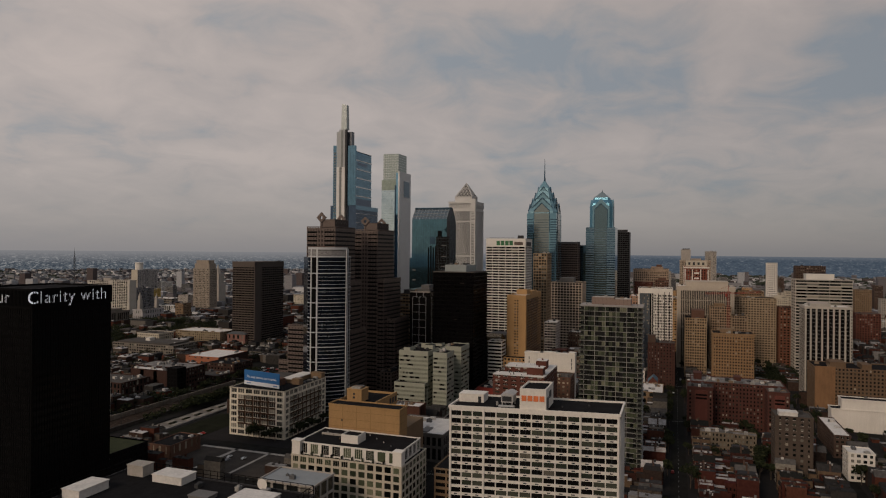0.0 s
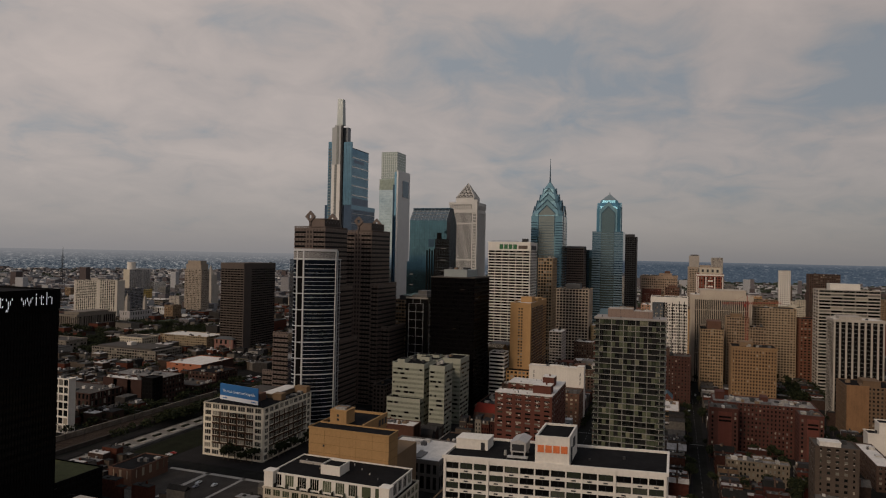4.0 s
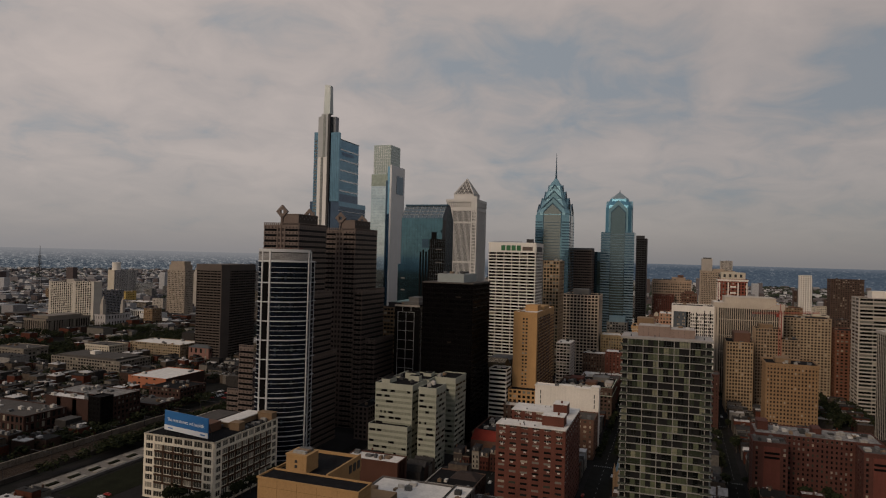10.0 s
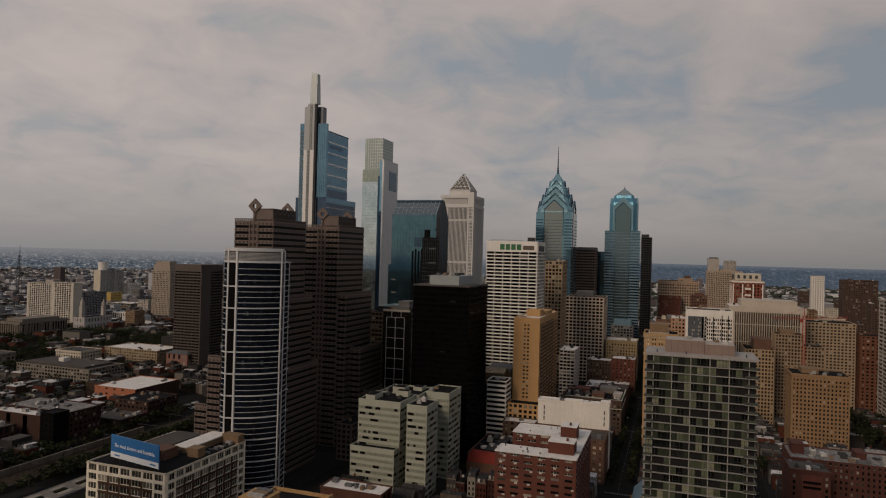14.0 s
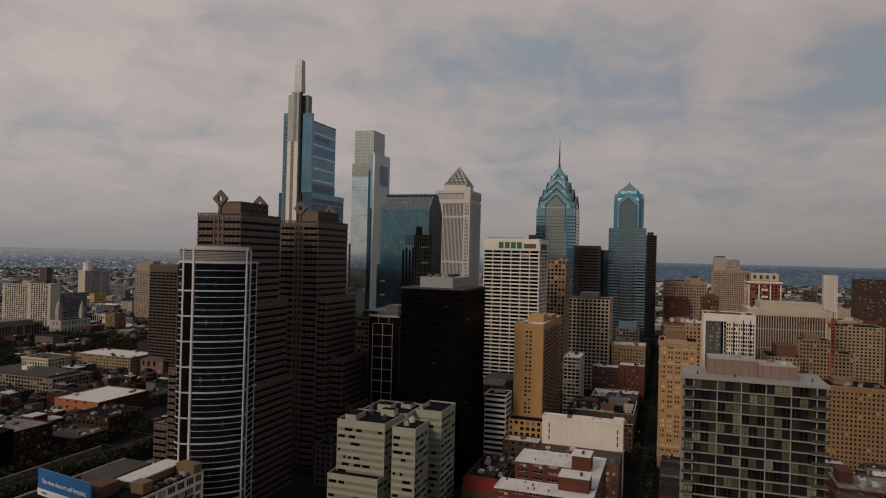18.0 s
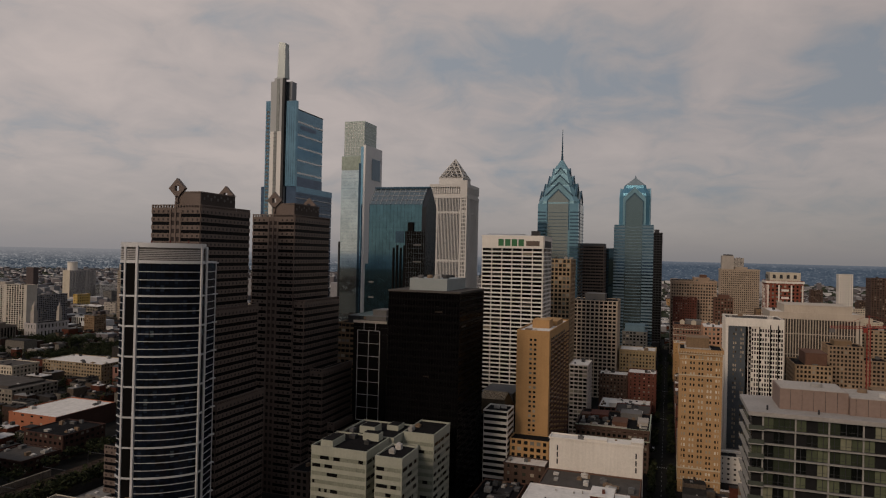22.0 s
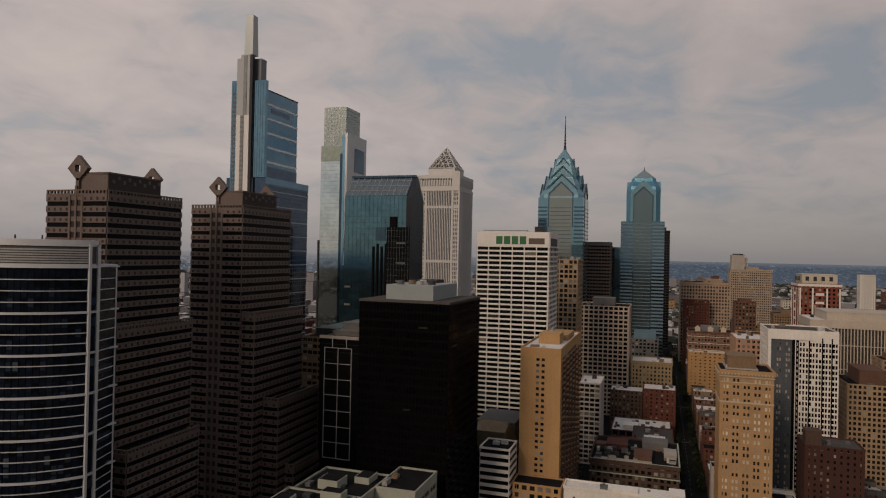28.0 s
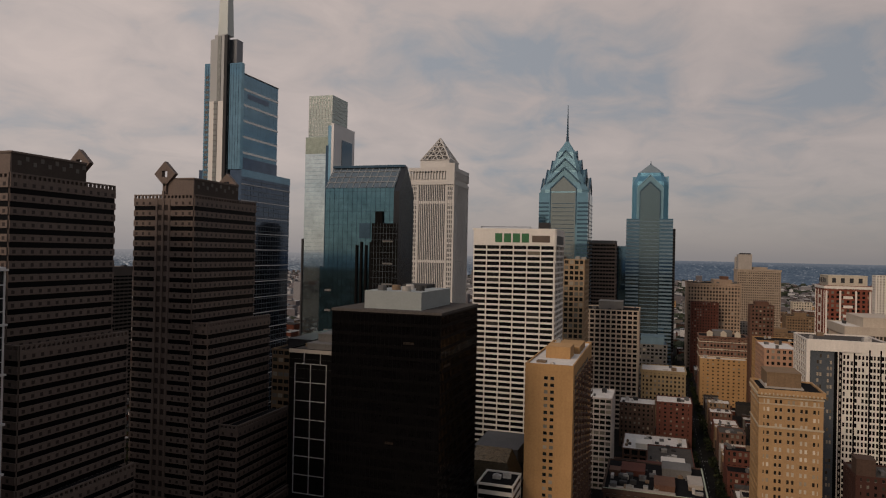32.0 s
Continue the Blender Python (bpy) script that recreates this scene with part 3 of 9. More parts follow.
def white_slab():
    x0, x1, y0, y1, h = 203.4, 221.4, 13.7, 66.1, 89.3
    TAKEN.append((x0 - 6, x1 + 14, y0 - 6, y1 + 6))
    r = thing("apartment_slab", (x0 + x1) / 2, (y0 + y1) / 2, 0, "white concrete apartment slab with dark window bays and roof sign", "tower")
    k = Block(r, x1 - x0, y1 - y0)
    k.core(0, h)
    n_f = 36
    fh = (h - 0.75) / n_f
    dark = pieces("curtained_glass", [(0, (0.005, 0.005, 0.005)), (0.5, (0.010, 0.010, 0.009)), (0.68, (0.030, 0.036, 0.026)), (0.86, (0.060, 0.064, 0.048)), (0.97, (0.12, 0.11, 0.09))], 0.2, grain=0.08)
    dark_s = pieces("curtained_glass_rows", [(0, (0.005, 0.005, 0.005)), (0.5, (0.010, 0.010, 0.009)), (0.68, (0.030, 0.036, 0.026)), (0.86, (0.060, 0.064, 0.048)), (0.97, (0.12, 0.11, 0.09))], 0.2, island=True, grain=0.08)
    # three runs of bays, parted by wider white piers
    runs = [(0.4, 10.7, 3), (11.1, 40.6, 8), (41.0, 52.0, 3)]
    for a, b, n in runs:
        k.facade("W", 0, h - 0.75, n, n_f, 0.32, 0.86, dark, dark_s, out=0.45, limit=n * 60, split=2, frame_mat=DARKMETAL, u0=a, u1=b, ends=0.6)
    for u in (0.3, 10.9, 40.8, 52.1):
        k.fbox("W", u - 0.3, u + 0.3, 0, h + 0.2, -0.1, 0.7)
    k.facade("S", 0, h - 0.75, 4, n_f, 2.4, 1.2, out=0.3, limit=20)
    k.fbox("W", 0, 52.4, h - 0.75, h + 0.7, -0.1, 0.5)
    k.parapet(h, h + 0.8, 0.55, 0.45)
    k.close("wall", WHITE)
    # an air unit under nearly every window
    for a, b, n in runs:
        bw = (b - a) / n
        for j in range(13):
            for i in range(n):
                if (i * 7 + j * 5) % 9 == 0:
                    continue
                m = Mesh()
                z = (n_f - 1 - j) * fh
                k.fbox("W", a + (i + 0.36) * bw, a + (i + 0.64) * bw, z + 0.28, z + 0.60, 0.45, 0.56, m)
                part("air_unit", m, DARKMETAL, r)
    d, w = (x1 - x0) / 2, (y1 - y0) / 2
    q = lambda a0, a1, b0, b1: (a0 - 206.0, a1 - 206.0, b0 - 38.2, b1 - 38.2)
    part("roof", Mesh().box(-d, d, -w, w, h, h + 0.25), TAR, r)
    box = Mesh().box(*q(197.1, 210.5, 34.2, 42.3), h + 0.2, 95.8)
    for a in ((197.1, 210.5, 34.2, 34.6), (197.1, 210.5, 41.9, 42.3), (197.1, 197.5, 34.6, 41.9), (210.1, 210.5, 34.6, 41.9)):
        box.box(*q(*a), 95.8, 96.5)
    part("penthouse", box, WHITE, r)
    part("penthouse_roof", Mesh().box(*q(197.5, 210.1, 34.6, 41.9), 95.8, 95.95), TAR, r)
    part("penthouse_door", Mesh().box(*q(199.5, 201.2, 34.05, 34.2), h + 0.5, h + 4.2), DARKMETAL, r)
    part("penthouse_slot", Mesh().box(*q(203, 206, 34.05, 34.2), h + 3.4, h + 5.6), DARKMETAL, r)
    orange = mat("orange_letters", (0.62, 0.17, 0.06), 0.6)
    for i in range(4):
        y = 41.7 - i * 1.85
        part("sign_block", Mesh().box(*q(196.95, 197.1, y - 1.5, y), 92.6, 94.3), orange, r)
    m = Mesh().box(*q(205, 210.5, 55.8, 64.0), h + 0.2, 92.0)
    m.box(*q(204.9, 210.6, 55.7, 64.1), 92.0, 92.3)
    part("stair_head", m, WHITE, r)
    part("stair_door", Mesh().box(*q(204.9, 205.0, 56.6, 57.6), h + 0.3, h + 2.2), DARKMETAL, r)
    # the cooling unit on its stand, with a hood
    m = Mesh().box(*q(201.3, 206.3, 45.4, 49.2), 90.8, 93.2)
    m.gable(*q(201.3, 208.3, 45.2, 49.4), 93.2, 94.0, "x")
    for a in (201.5, 205.8):
        for b in (45.6, 48.7):
            m.box(*q(a, a + 0.3, b, b + 0.3), h + 0.2, 90.8)
    part("cooling_tower", m, LOUVRE, r)
    part("fan_grille", Mesh().box(*q(201.2, 201.3, 45.8, 48.8), 91.2, 92.8), DARKMETAL, r)
    part("unit_deck", Mesh().box(*q(200.4, 201.4, 44.8, 49.8), h + 0.3, h + 0.7), ALU, r)
    part("roof_pipe", Mesh().cone(-3.5, 12.5, h + 0.2, h + 1.5, 0.4, 0.35), EQUIP, r)
    part("roof_pipe", Mesh().cone(1.0, -16, h + 0.2, h + 0.9, 0.35, 0.35), EQUIP, r)
    part("roof_pipe", Mesh().cone(-2.0, -8, h + 0.2, h + 0.7, 0.25, 0.25), EQUIP, r)
    # sheared into a parallelogram to fit the camera's view: the west front stands askew to the street grid, the ends
    # follow it
    askew = 0.1365
    for ob in r.children_recursive:
        if ob.type != "MESH":
            continue
        if ob.data.users > 1 or ob.name.startswith("window"):
            ob.location.x += math.tan(askew) * ((y1 - y0) / 2 - ob.location.y)
            ob.rotation_euler.z += askew
        else:
            for v in ob.data.vertices:
                v.co.x += math.tan(askew) * ((y1 - y0) / 2 - v.co.y)


white_slab()


def terrace_loft():
    """Cream loft building with a glazed terrace storey, and the ochre warehouse behind it."""
    r, k = office("loft_building", "cream concrete loft building with set-back terraces and dark roof", 321, 357, 132.3, 198.4, 25.6, CREAM, "WS", floor=4.4, bay=5.2, pier=1.4, band=1.2, limit=60, split=3, clutter=12, roof=TAR, glass=GREENGLASS, glass_rows=GREENGLASS_S, frame_mat=CREAM)
    d, w = 36, 66.1
    b = Block(r, d - 6, w - 5)
    b.core(25.8, 32.2)
    b.facade("W", 25.8, 32.2, 9, 1, 2.2, 1.0, GREENGLASS, GREENGLASS_S, split=4, out=0.25, limit=60, frame_mat=WHITE)
    b.facade("S", 25.8, 32.2, 5, 1, 2.2, 1.0, GREENGLASS, GREENGLASS_S, split=4, out=0.25, limit=60, frame_mat=WHITE)
    b.parapet(32.2, 33.0, 0.5, 0.4)
    b.close("upper_wall", WHITE)
    part("upper_roof", Mesh().box(-d / 2 + 3, d / 2 - 3, -w / 2 + 2.5, w / 2 - 2.5, 32.2, 32.45), TAR, r)
    for i in range(9):
        y = w / 2 - 5.5 - i * 6.2
        part("terrace_screen", Mesh().box(-d / 2 + 0.5, -d / 2 + 3, y - 0.06, y + 0.06, 25.8, 28.0), GREENGLASS, r)
        part("planter", Mesh().box(-d / 2 + 0.6, -d / 2 + 1.3, y + 1.2, y + 3.8, 25.8, 26.7), GRASS, r)
    for y, s in ((w / 2 - 2.6, 5.0), (-w / 2 + 2.6, 5.0)):
        m = Mesh().box(-d / 2 + 0.2, -d / 2 + 5, y - s / 2, y + s / 2, 25.8, 33.41)
        m.box(-d / 2 - 0.1, -d / 2 + 5.3, y - s / 2 - 0.3, y + s / 2 + 0.3, 33.41, 34.0)
        part("corner_pavilion", m, WHITE, r)
    m = Mesh().box(-8, 2, -2.75, 7.65, 32.4, 36.2)
    for a in ((-8, 2, -2.75, -2.35), (-8, 2, 7.25, 7.65), (-8, -7.6, -2.35, 7.25), (1.6, 2, -2.35, 7.25)):
        m.box(*a, 36.2, 37.1)
    part("stair_head", m, WHITE, r)
    part("stair_head_roof", Mesh().box(-7.6, 1.6, -2.35, 7.25, 36.2, 36.35), TAR, r)
    for i in range(9):
        part("roof_pipe", Mesh().cone(-10 + (i * 5) % 22, -28 + i * 6.6, 32.4, 33.2, 0.3, 0.25), EQUIP, r)
    part("roof_well", Mesh().box(3, 12, 12, 13, 32.4, 33.6).box(3, 4, 13, 26, 32.4, 33.6), PALE, r)
    r2, k2 = office("warehouse", "windowless ochre warehouse with stepped parapet and dark roof", 357.5, 369, 149, 195.5, 46, OCHRE, "", roof=TAR, clutter=0)
    lines = Mesh()
    for j in range(1, 9):
        for s in "WS":
            k2.fbox(s, 0, k2.length(s), 6 + j * 4.6, 6.14 + j * 4.6, 0, 0.06, lines)
    for i in range(1, 5):
        u = 46.5 * i / 5
        k2.fbox("W", u - 0.07, u + 0.07, 24, 45.8, 0, 0.05, lines)
    part("jointing", lines, mat("ochre_joint", (0.20, 0.12, 0.05), 0.9), r2)
    pl = Mesh()
    k2.fbox("W", -0.3, 46.8, 0, 25, 0, 0.5, pl)
    part("plinth", pl, CREAM, r2)
    q = lambda x0, x1, y0, y1: (x0 - 363.25, x1 - 363.25, y0 - 172.25, y1 - 172.25)
    part("rear_wing", Mesh().box(*q(369, 400, 169.5, 195), 0, 45.4), OCHRE, r2)
    part("rear_roof", Mesh().box(*q(369.3, 399.6, 170.2, 194.6), 45.4, 45.7), TAR, r2)
    part("roof_screen", Mesh().box(*q(369, 400, 168.9, 169.7), 40, 47.6).box(*q(399.3, 400, 169.7, 195), 40, 47.0).box(*q(369, 399.3, 194.4, 195), 40, 47.0), OCHRE, r2)
    for i in range(3):
        part("screen_opening", Mesh().box(*q(388 + i * 4, 390.4 + i * 4, 168.7, 168.9), 42, 45.5), DARKMETAL, r2)
    part("lower_yard", Mesh().box(*q(369, 399, 150, 168.9), 0, 33), BUFF, r2)
    part("lift_house", Mesh().box(*q(369.2, 379, 179.5, 189.5), 46.2, 53.4).box(*q(368.9, 379.3, 179.2, 189.8), 53.4, 53.9), OCHRE, r2)
    for i in range(3):
        part("roof_unit", Mesh().box(*q(370.5 + i * 2.6, 372.3 + i * 2.6, 181, 187), 53.9, 55.0), EQUIP, r2)
    part("vent", Mesh().box(*q(369.0, 369.2, 184, 185.2), 50.4, 51.6), DARKMETAL, r2)
    part("vent", Mesh().box(*q(369.0, 369.2, 184, 185.2), 48.2, 49.4), DARKMETAL, r2)
    part("wall_vent", Mesh().box(*q(357.3, 357.5, 186, 187), 37, 38), DARKMETAL, r2)


terrace_loft()


def dark_headquarters():
    """The low dark office with roof rails, in front of the ochre warehouse."""
    r, k = office("low_office", "low dark office block with steel roof rails and pale units", 206, 263, 150, 255, 29, DARKMETAL, "WS", floor=4.2, bay=6, pier=0.6, band=1.6, glass=DARKGLASS, glass_rows=DARKGLASS, limit=30, clutter=5)
    for x0, x1, y0, y1, h2, m_ in ((252, 262, 214, 231, 3.4, WHITEROOF), (255, 262, 239.5, 249, 5.0, PALE), (239, 251, 160, 178, 3.6, WHITEROOF), (240, 247, 190, 200, 1.6, GREY), (222, 238, 243, 253, 3.8, WHITEROOF)):
        m = Mesh().box(x0 - 234.5, x1 - 234.5, y0 - 202.5, y1 - 202.5, 29.2, 29.2 + h2).box(x0 - 234.8, x1 - 234.2, y0 - 202.8, y1 - 202.2, 29.2 + h2, 29.6 + h2)
        part("roof_plant", m, m_, r)
    for s0, s1, e in ((-52.3, 52.3, "W"), (-28.3, 28.3, "S"), (-28.3, 28.3, "N"), (-52.3, 52.3, "E")):
        rail = Mesh()
        for a in np.arange(s0, s1, 4.0):
            rail.box(*((-28.3, -28.1, a, a + 0.2) if e == "W" else (28.1, 28.3, a, a + 0.2) if e == "E" else (a, a + 0.2, -52.3, -52.1) if e == "S" else (a, a + 0.2, 52.1, 52.3)), 29.9, 34)
        for z in (31.8, 33.8):
            rail.box(*((-28.3, -28.1, s0, s1) if e == "W" else (28.1, 28.3, s0, s1) if e == "E" else (s0, s1, -52.3, -52.1) if e == "S" else (s0, s1, 52.1, 52.3)), z, z + 0.25)
        part("roof_rail", rail, BLACK, r)
    sign = mat("white_letters", (0.7, 0.7, 0.68), 0.5)
    for i in range(7):
        y = -26 - i * 2.4
        part("sign_bar", Mesh().box(-28.95, -28.8, y - 0.8, y + 0.8, 25.0, 27.0), sign, r)
    dish = Mesh()
    for i in range(5):
        ring = lambda u, rad: [(24 + u, -28.5 + rad * math.cos(6.2832 * t / 16), 33.2 + rad * math.sin(6.2832 * t / 16)) for t in range(16)]
        dish.loft(ring(-0.15 * i, 0.5 + i * 0.42), ring(-0.15 * i - 0.15, 0.9 + i * 0.42))
    dish.box(23.8, 24.2, -28.7, -28.3, 29.2, 33.0)
    part("dish", dish, WHITE, r, "round white satellite dish")


dark_headquarters()


def billboard_block():
    x0, x1, y0, y1, h = 421, 481, 267.5, 315, 35
    r, k = office("warehouse_office", "cream-framed brick warehouse with billboard on its roof", x0, x1, y0, y1, h, CREAM, "", roof=TAR, clutter=3)
    # broad cream corner bays, brown brick field between them
    k2 = Block(r, x1 - x0, y1 - y0)
    stops = [(0, (0.016, 0.016, 0.014)), (0.4, (0.045, 0.043, 0.037)), (0.7, (0.10, 0.094, 0.08)), (0.9, (0.24, 0.22, 0.18))]
    loft_glass, loft_rows = pieces("loft_glass", stops, 0.3), pieces("loft_glass_rows", stops, 0.3, island=True)
    bright = mat("bright_cream", (0.66, 0.60, 0.49), 0.85, var=0.10, size=10, streak=0.5)
    for s, n in (("W", 7), ("S", 10)):
        L = k2.length(s)
        k2.facade(s, 0, h, n, 8, 1.25, 1.25, loft_glass, loft_rows, out=0.45, limit=500, split=3, ends=2.2, frame_mat=bright, thick=0.15)
    k2.close("frame", bright)
    for s, n in (("W", 7), ("S", 10)):
        brick = Mesh()
        L = k2.length(s)
        bw = L / n
        for j in range(2, 7):
            for i in range(1, n - 1):
                z = j * h / 8
                k2.fbox(s, i * bw + 0.5, (i + 1) * bw - 0.5, z - 0.05, z + 1.22, 0.30, 0.50, brick)
                sill = Mesh()
                k2.fbox(s, i * bw + 0.75, (i + 1) * bw - 0.75, z + 1.2, z + 1.42, 0.30, 0.62, sill)
                part("sill", sill, bright, r)
        for i in range(2, n - 1):
            k2.fbox(s, i * bw - 0.6, i * bw + 0.6, h / 4, h * 7 / 8, 0.3, 0.52, brick)
        part("brick_field", brick, mat("umber_brick", (0.055, 0.030, 0.018), 0.88, var=0.2, size=9), r)
    part("roof_house", Mesh().box(0, 29, -12.5, -3, h + 0.2, h + 3.4), BUFF, r)
    part("white_slab", Mesh().box(-1, 29.6, -13, -2.6, h + 3.4, h + 4.0), WHITEROOF, r)
    part("roof_house", Mesh().box(-3.5, 2, -20, -13.4, h + 0.2, h + 4.4).box(-3.8, 2.3, -20.3, -13.2, h + 4.4, h + 4.8), BUFF, r)
    part("roof_house", Mesh().box(24, 29.4, -23.6, -13.4, h + 0.2, h + 4.6).box(23.7, 29.7, -23.9, -13.2, h + 4.6, h + 5.0), BUFF, r)
    part("roof_house", Mesh().box(-2, 24, 1, 16, h + 0.2, h + 3.0), BROWNBRICK, r)
    part("grey_roof", Mesh().box(-2.3, 24.3, 0.7, 16.3, h + 3.0, h + 3.4), GRAVEL, r)
    for i in range(6):
        part("roof_unit", Mesh().box(3 + i * 3.6, 5 + i * 3.6, -21, -18.6 + (i % 2), h + 0.2, h + 1.4 + (i % 3) * 0.4), EQUIP, r)
    # the billboard stands on a steel frame
    b = thing("billboard", x0 + 3.2, 289.5, h + 0.3, "blue billboard with white lettering on a steel frame", "billboard")
    b.rotation_euler = (0, 0, radians(-10))
    W = 35.5
    part("panel", Mesh().box(0, 0.5, -W / 2, W / 2, 2.0, 12.9), mat("billboard_blue", (0.032, 0.130, 0.32), 0.4, var=0.06, size=20), b)
    part("strip", Mesh().box(-0.08, 0, -W / 2, W / 2, 2.0, 4.8), mat("billboard_white", (0.62, 0.64, 0.66), 0.5, var=0.05), b)
    fr = Mesh()
    for i in range(7):
        y = -W / 2 + 1 + i * (W - 2) / 6
        fr.box(0.5, 0.8, y - 0.15, y + 0.15, 0, 12)
        fr.bar((0.8, y, 11), (5, y, 0), 0.25)
    part("stand", fr, DARKMETAL, b)
    cu = bpy.data.curves.new("lettering", "FONT")
    cu.body, cu.size, cu.extrude, cu.align_x = "The most doctors and hospitals.", 2.55, 0.03, "CENTER"
    cu.materials.append(mat("billboard_text", (0.75, 0.78, 0.8), 0.5))
    ob = new("lettering", cu)
    ob.parent = b
    ob.location, ob.rotation_euler, ob.scale = (-0.06, 0, 7.3), (radians(90), 0, radians(-90)), (0.91, 1.05, 1)
    for y in (W / 2 - 5, -W / 2 + 4):
        part("small_print", Mesh().box(-0.13, -0.08, y - 2, y + 2, 3.0, 3.7), mat("billboard_blue", ()), b)
    part("roof_house", Mesh().box(-14, -4, -8, 1, h + 0.2, h + 5.2), BROWNBRICK, r)


billboard_block()


def curved_glass_tower():
    """Glass apartment tower with a bowed front, white mullions and a louvred crown."""
    TAKEN.append((480, 545, 255, 310))
    r = thing("curved_tower", 512, 284, 0, "bowed dark-glass apartment tower with white floor lines and louvred crown", "tower")
    h, hw = 134.0, 141.6
    P1, P2 = Vector((481.7, 276.4)), Vector((497.0, 257.6))
    out = Vector((-(P1 - P2).y, (P1 - P2).x)).normalized()
    if out.x > 0:
        out = -out
    arc = []
    N = 14
    for i in range(N + 1):
        s = i / N
        arc.append(P1.lerp(P2, s) + out * 2.3 * (1 - (2 * s - 1) ** 2))
    o = Vector((512, 284))
    left = [Vector((484.5, 286.4)), Vector((482.0, 285.0)), Vector((480.4, 281.2))]
    right = [Vector((500.8, 258.4)), Vector((511.2, 261.6))]
    body = left + arc + right + [Vector((526, 284)), Vector((520, 300)), Vector((500, 300))]
    loc = [tuple(p - o) for p in body]
    part("glass_body", Mesh().prism(loc, 0, h), TOWERGLASS, r)
    drum = [tuple(p - o) for p in left + arc + [Vector((501.0, 258.8)), Vector((516, 280)), Vector((508, 292)), Vector((497, 293))]]
    part("crown", Mesh().prism(drum, h, hw), mat("crown_shadow", (0.07, 0.065, 0.06), 0.7, var=0.15), r)
    cap = Mesh()
    for z0, z1 in ((h - 0.3, h + 0.9), (hw - 1.5, hw + 0.4)):
        cap.prism([(p[0] * 1.012, p[1] * 1.012) for p in drum], z0, z1)
    part("crown_rim", cap, ALU, r)
    # floor lines: every storey a thin line, every fourth a heavy one
    front = [p - o for p in left + arc + right]

    def ribbon(mesh, pts, z0, z1, g0, g1):
        """One unbroken band that follows the front."""
        sides = []
        for a, b in zip(pts[:-1], pts[1:]):
            t = (b - a).normalized()
            nn = Vector((-t.y, t.x))
            sides.append(-nn if nn.dot(a + o - Vector((512, 284))) < 0 else nn)
        base, n = len(mesh.v), len(pts)
        for i, p in enumerate(pts):
            nn = (sides[max(0, i - 1)] + sides[min(n - 2, i)]).normalized()
            a, b = p + nn * g0, p + nn * g1
            mesh.v += [(a.x, a.y, z0), (b.x, b.y, z0), (b.x, b.y, z1), (a.x, a.y, z1)]
        faces = [(base, base + 1, base + 2, base + 3), (base + 4 * n - 1, base + 4 * n - 2, base + 4 * n - 3, base + 4 * n - 4)]
        for i in range(n - 1):
            c = base + 4 * i
            faces += [(c + k, c + 4 + k, c + 4 + (k + 1) % 4, c + (k + 1) % 4) for k in range(4)]
        mesh.f += faces
        mesh.s += [0] * len(faces)
    for j in range(6):
        z = h + 1.25 + j * 0.72
        m = Mesh()
        ribbon(m, [p - o for p in left + arc], z, z + 0.42, 0.0, 0.3)
        part("louvre_blade", m, LOUVRE, r)
    part("wing_cap", Mesh().prism([tuple(p - o) for p in (Vector((500.8, 258.2)), Vector((511.5, 261.4)), Vector((515, 268)), Vector((503, 266)))], h, h + 0.6), ALU, r)
    # a tall top field, then heavy lines every fourth storey with three thin ones between
    fh = 3.05
    lines = [(h, True), (130.3, False), (127.0, False), (123.75, False)]
    for j in range(10):
        z = 120.5 - 12.2 * j
        lines += [(z, True)] + [(z - fh * q, False) for q in (1, 2, 3)]
    for z, heavy in lines:
        m = Mesh()
        t_ = 0.34 if heavy else 0.125
        if heavy:
            ribbon(m, [p - o for p in left + arc + right[:1]], z - t_, z + t_, -0.2, 0.45)
            part("floor_line", m, ALU, r)
            q = right[1] - o
            part("ledge", Mesh().box(q.x - 3.0, q.x + 0.2, q.y - 1.3, q.y - 0.2, z - 0.25, z + 0.25), ALU, r)
        else:
            ribbon(m, [p - o for p in arc], z - t_, z + t_, -0.2, 0.24)
            part("floor_line", m, ALU, r)
            m = Mesh()
            ribbon(m, [p - o for p in left], z - t_, z + t_, -0.2, 0.22)
            part("end_floor_line", m, ALU, r)
        m = Mesh()
        ribbon(m, [p - o for p in right], z - 0.12, z + 0.12, -0.2, 0.22)
        part("side_floor_line", m, ALU, r)
    # black strip laid over the bay for the shade of its recess
    m = Mesh()
    ribbon(m, [left[-1] - o, arc[0] - o], 0, h, 0.0, 0.08)
    part("recessed_bay", m, BLACK, r)
    for p, wd in ((left[-1], 0.42), (arc[0], 0.55), (arc[-1], 0.42), (right[0], 0.55), (right[1], 0.25)):
        q = p - o
        part("mullion", Mesh().box(q.x - wd, q.x + wd, q.y - wd, q.y + wd, 0, h + (6.8 if p.x < 502 else 0.4)), ALU, r)
    thin = Mesh()
    for i in range(1, N):
        q = arc[i] - o + out * 0.08
        thin.box(q.x - 0.06, q.x + 0.06, q.y - 0.06, q.y + 0.06, 0, h)
    part("mullion_screen", thin, BLACK, r, kind="stuff")
    dk = Mesh()
    rng = random.Random(4)
    panes = pieces("tower_panes", [(0, (0.004, 0.005, 0.006)), (0.40, (0.009, 0.013, 0.022)), (0.82, (0.020, 0.028, 0.042)), (0.96, (0.05, 0.065, 0.072))], 0.10, island=True)
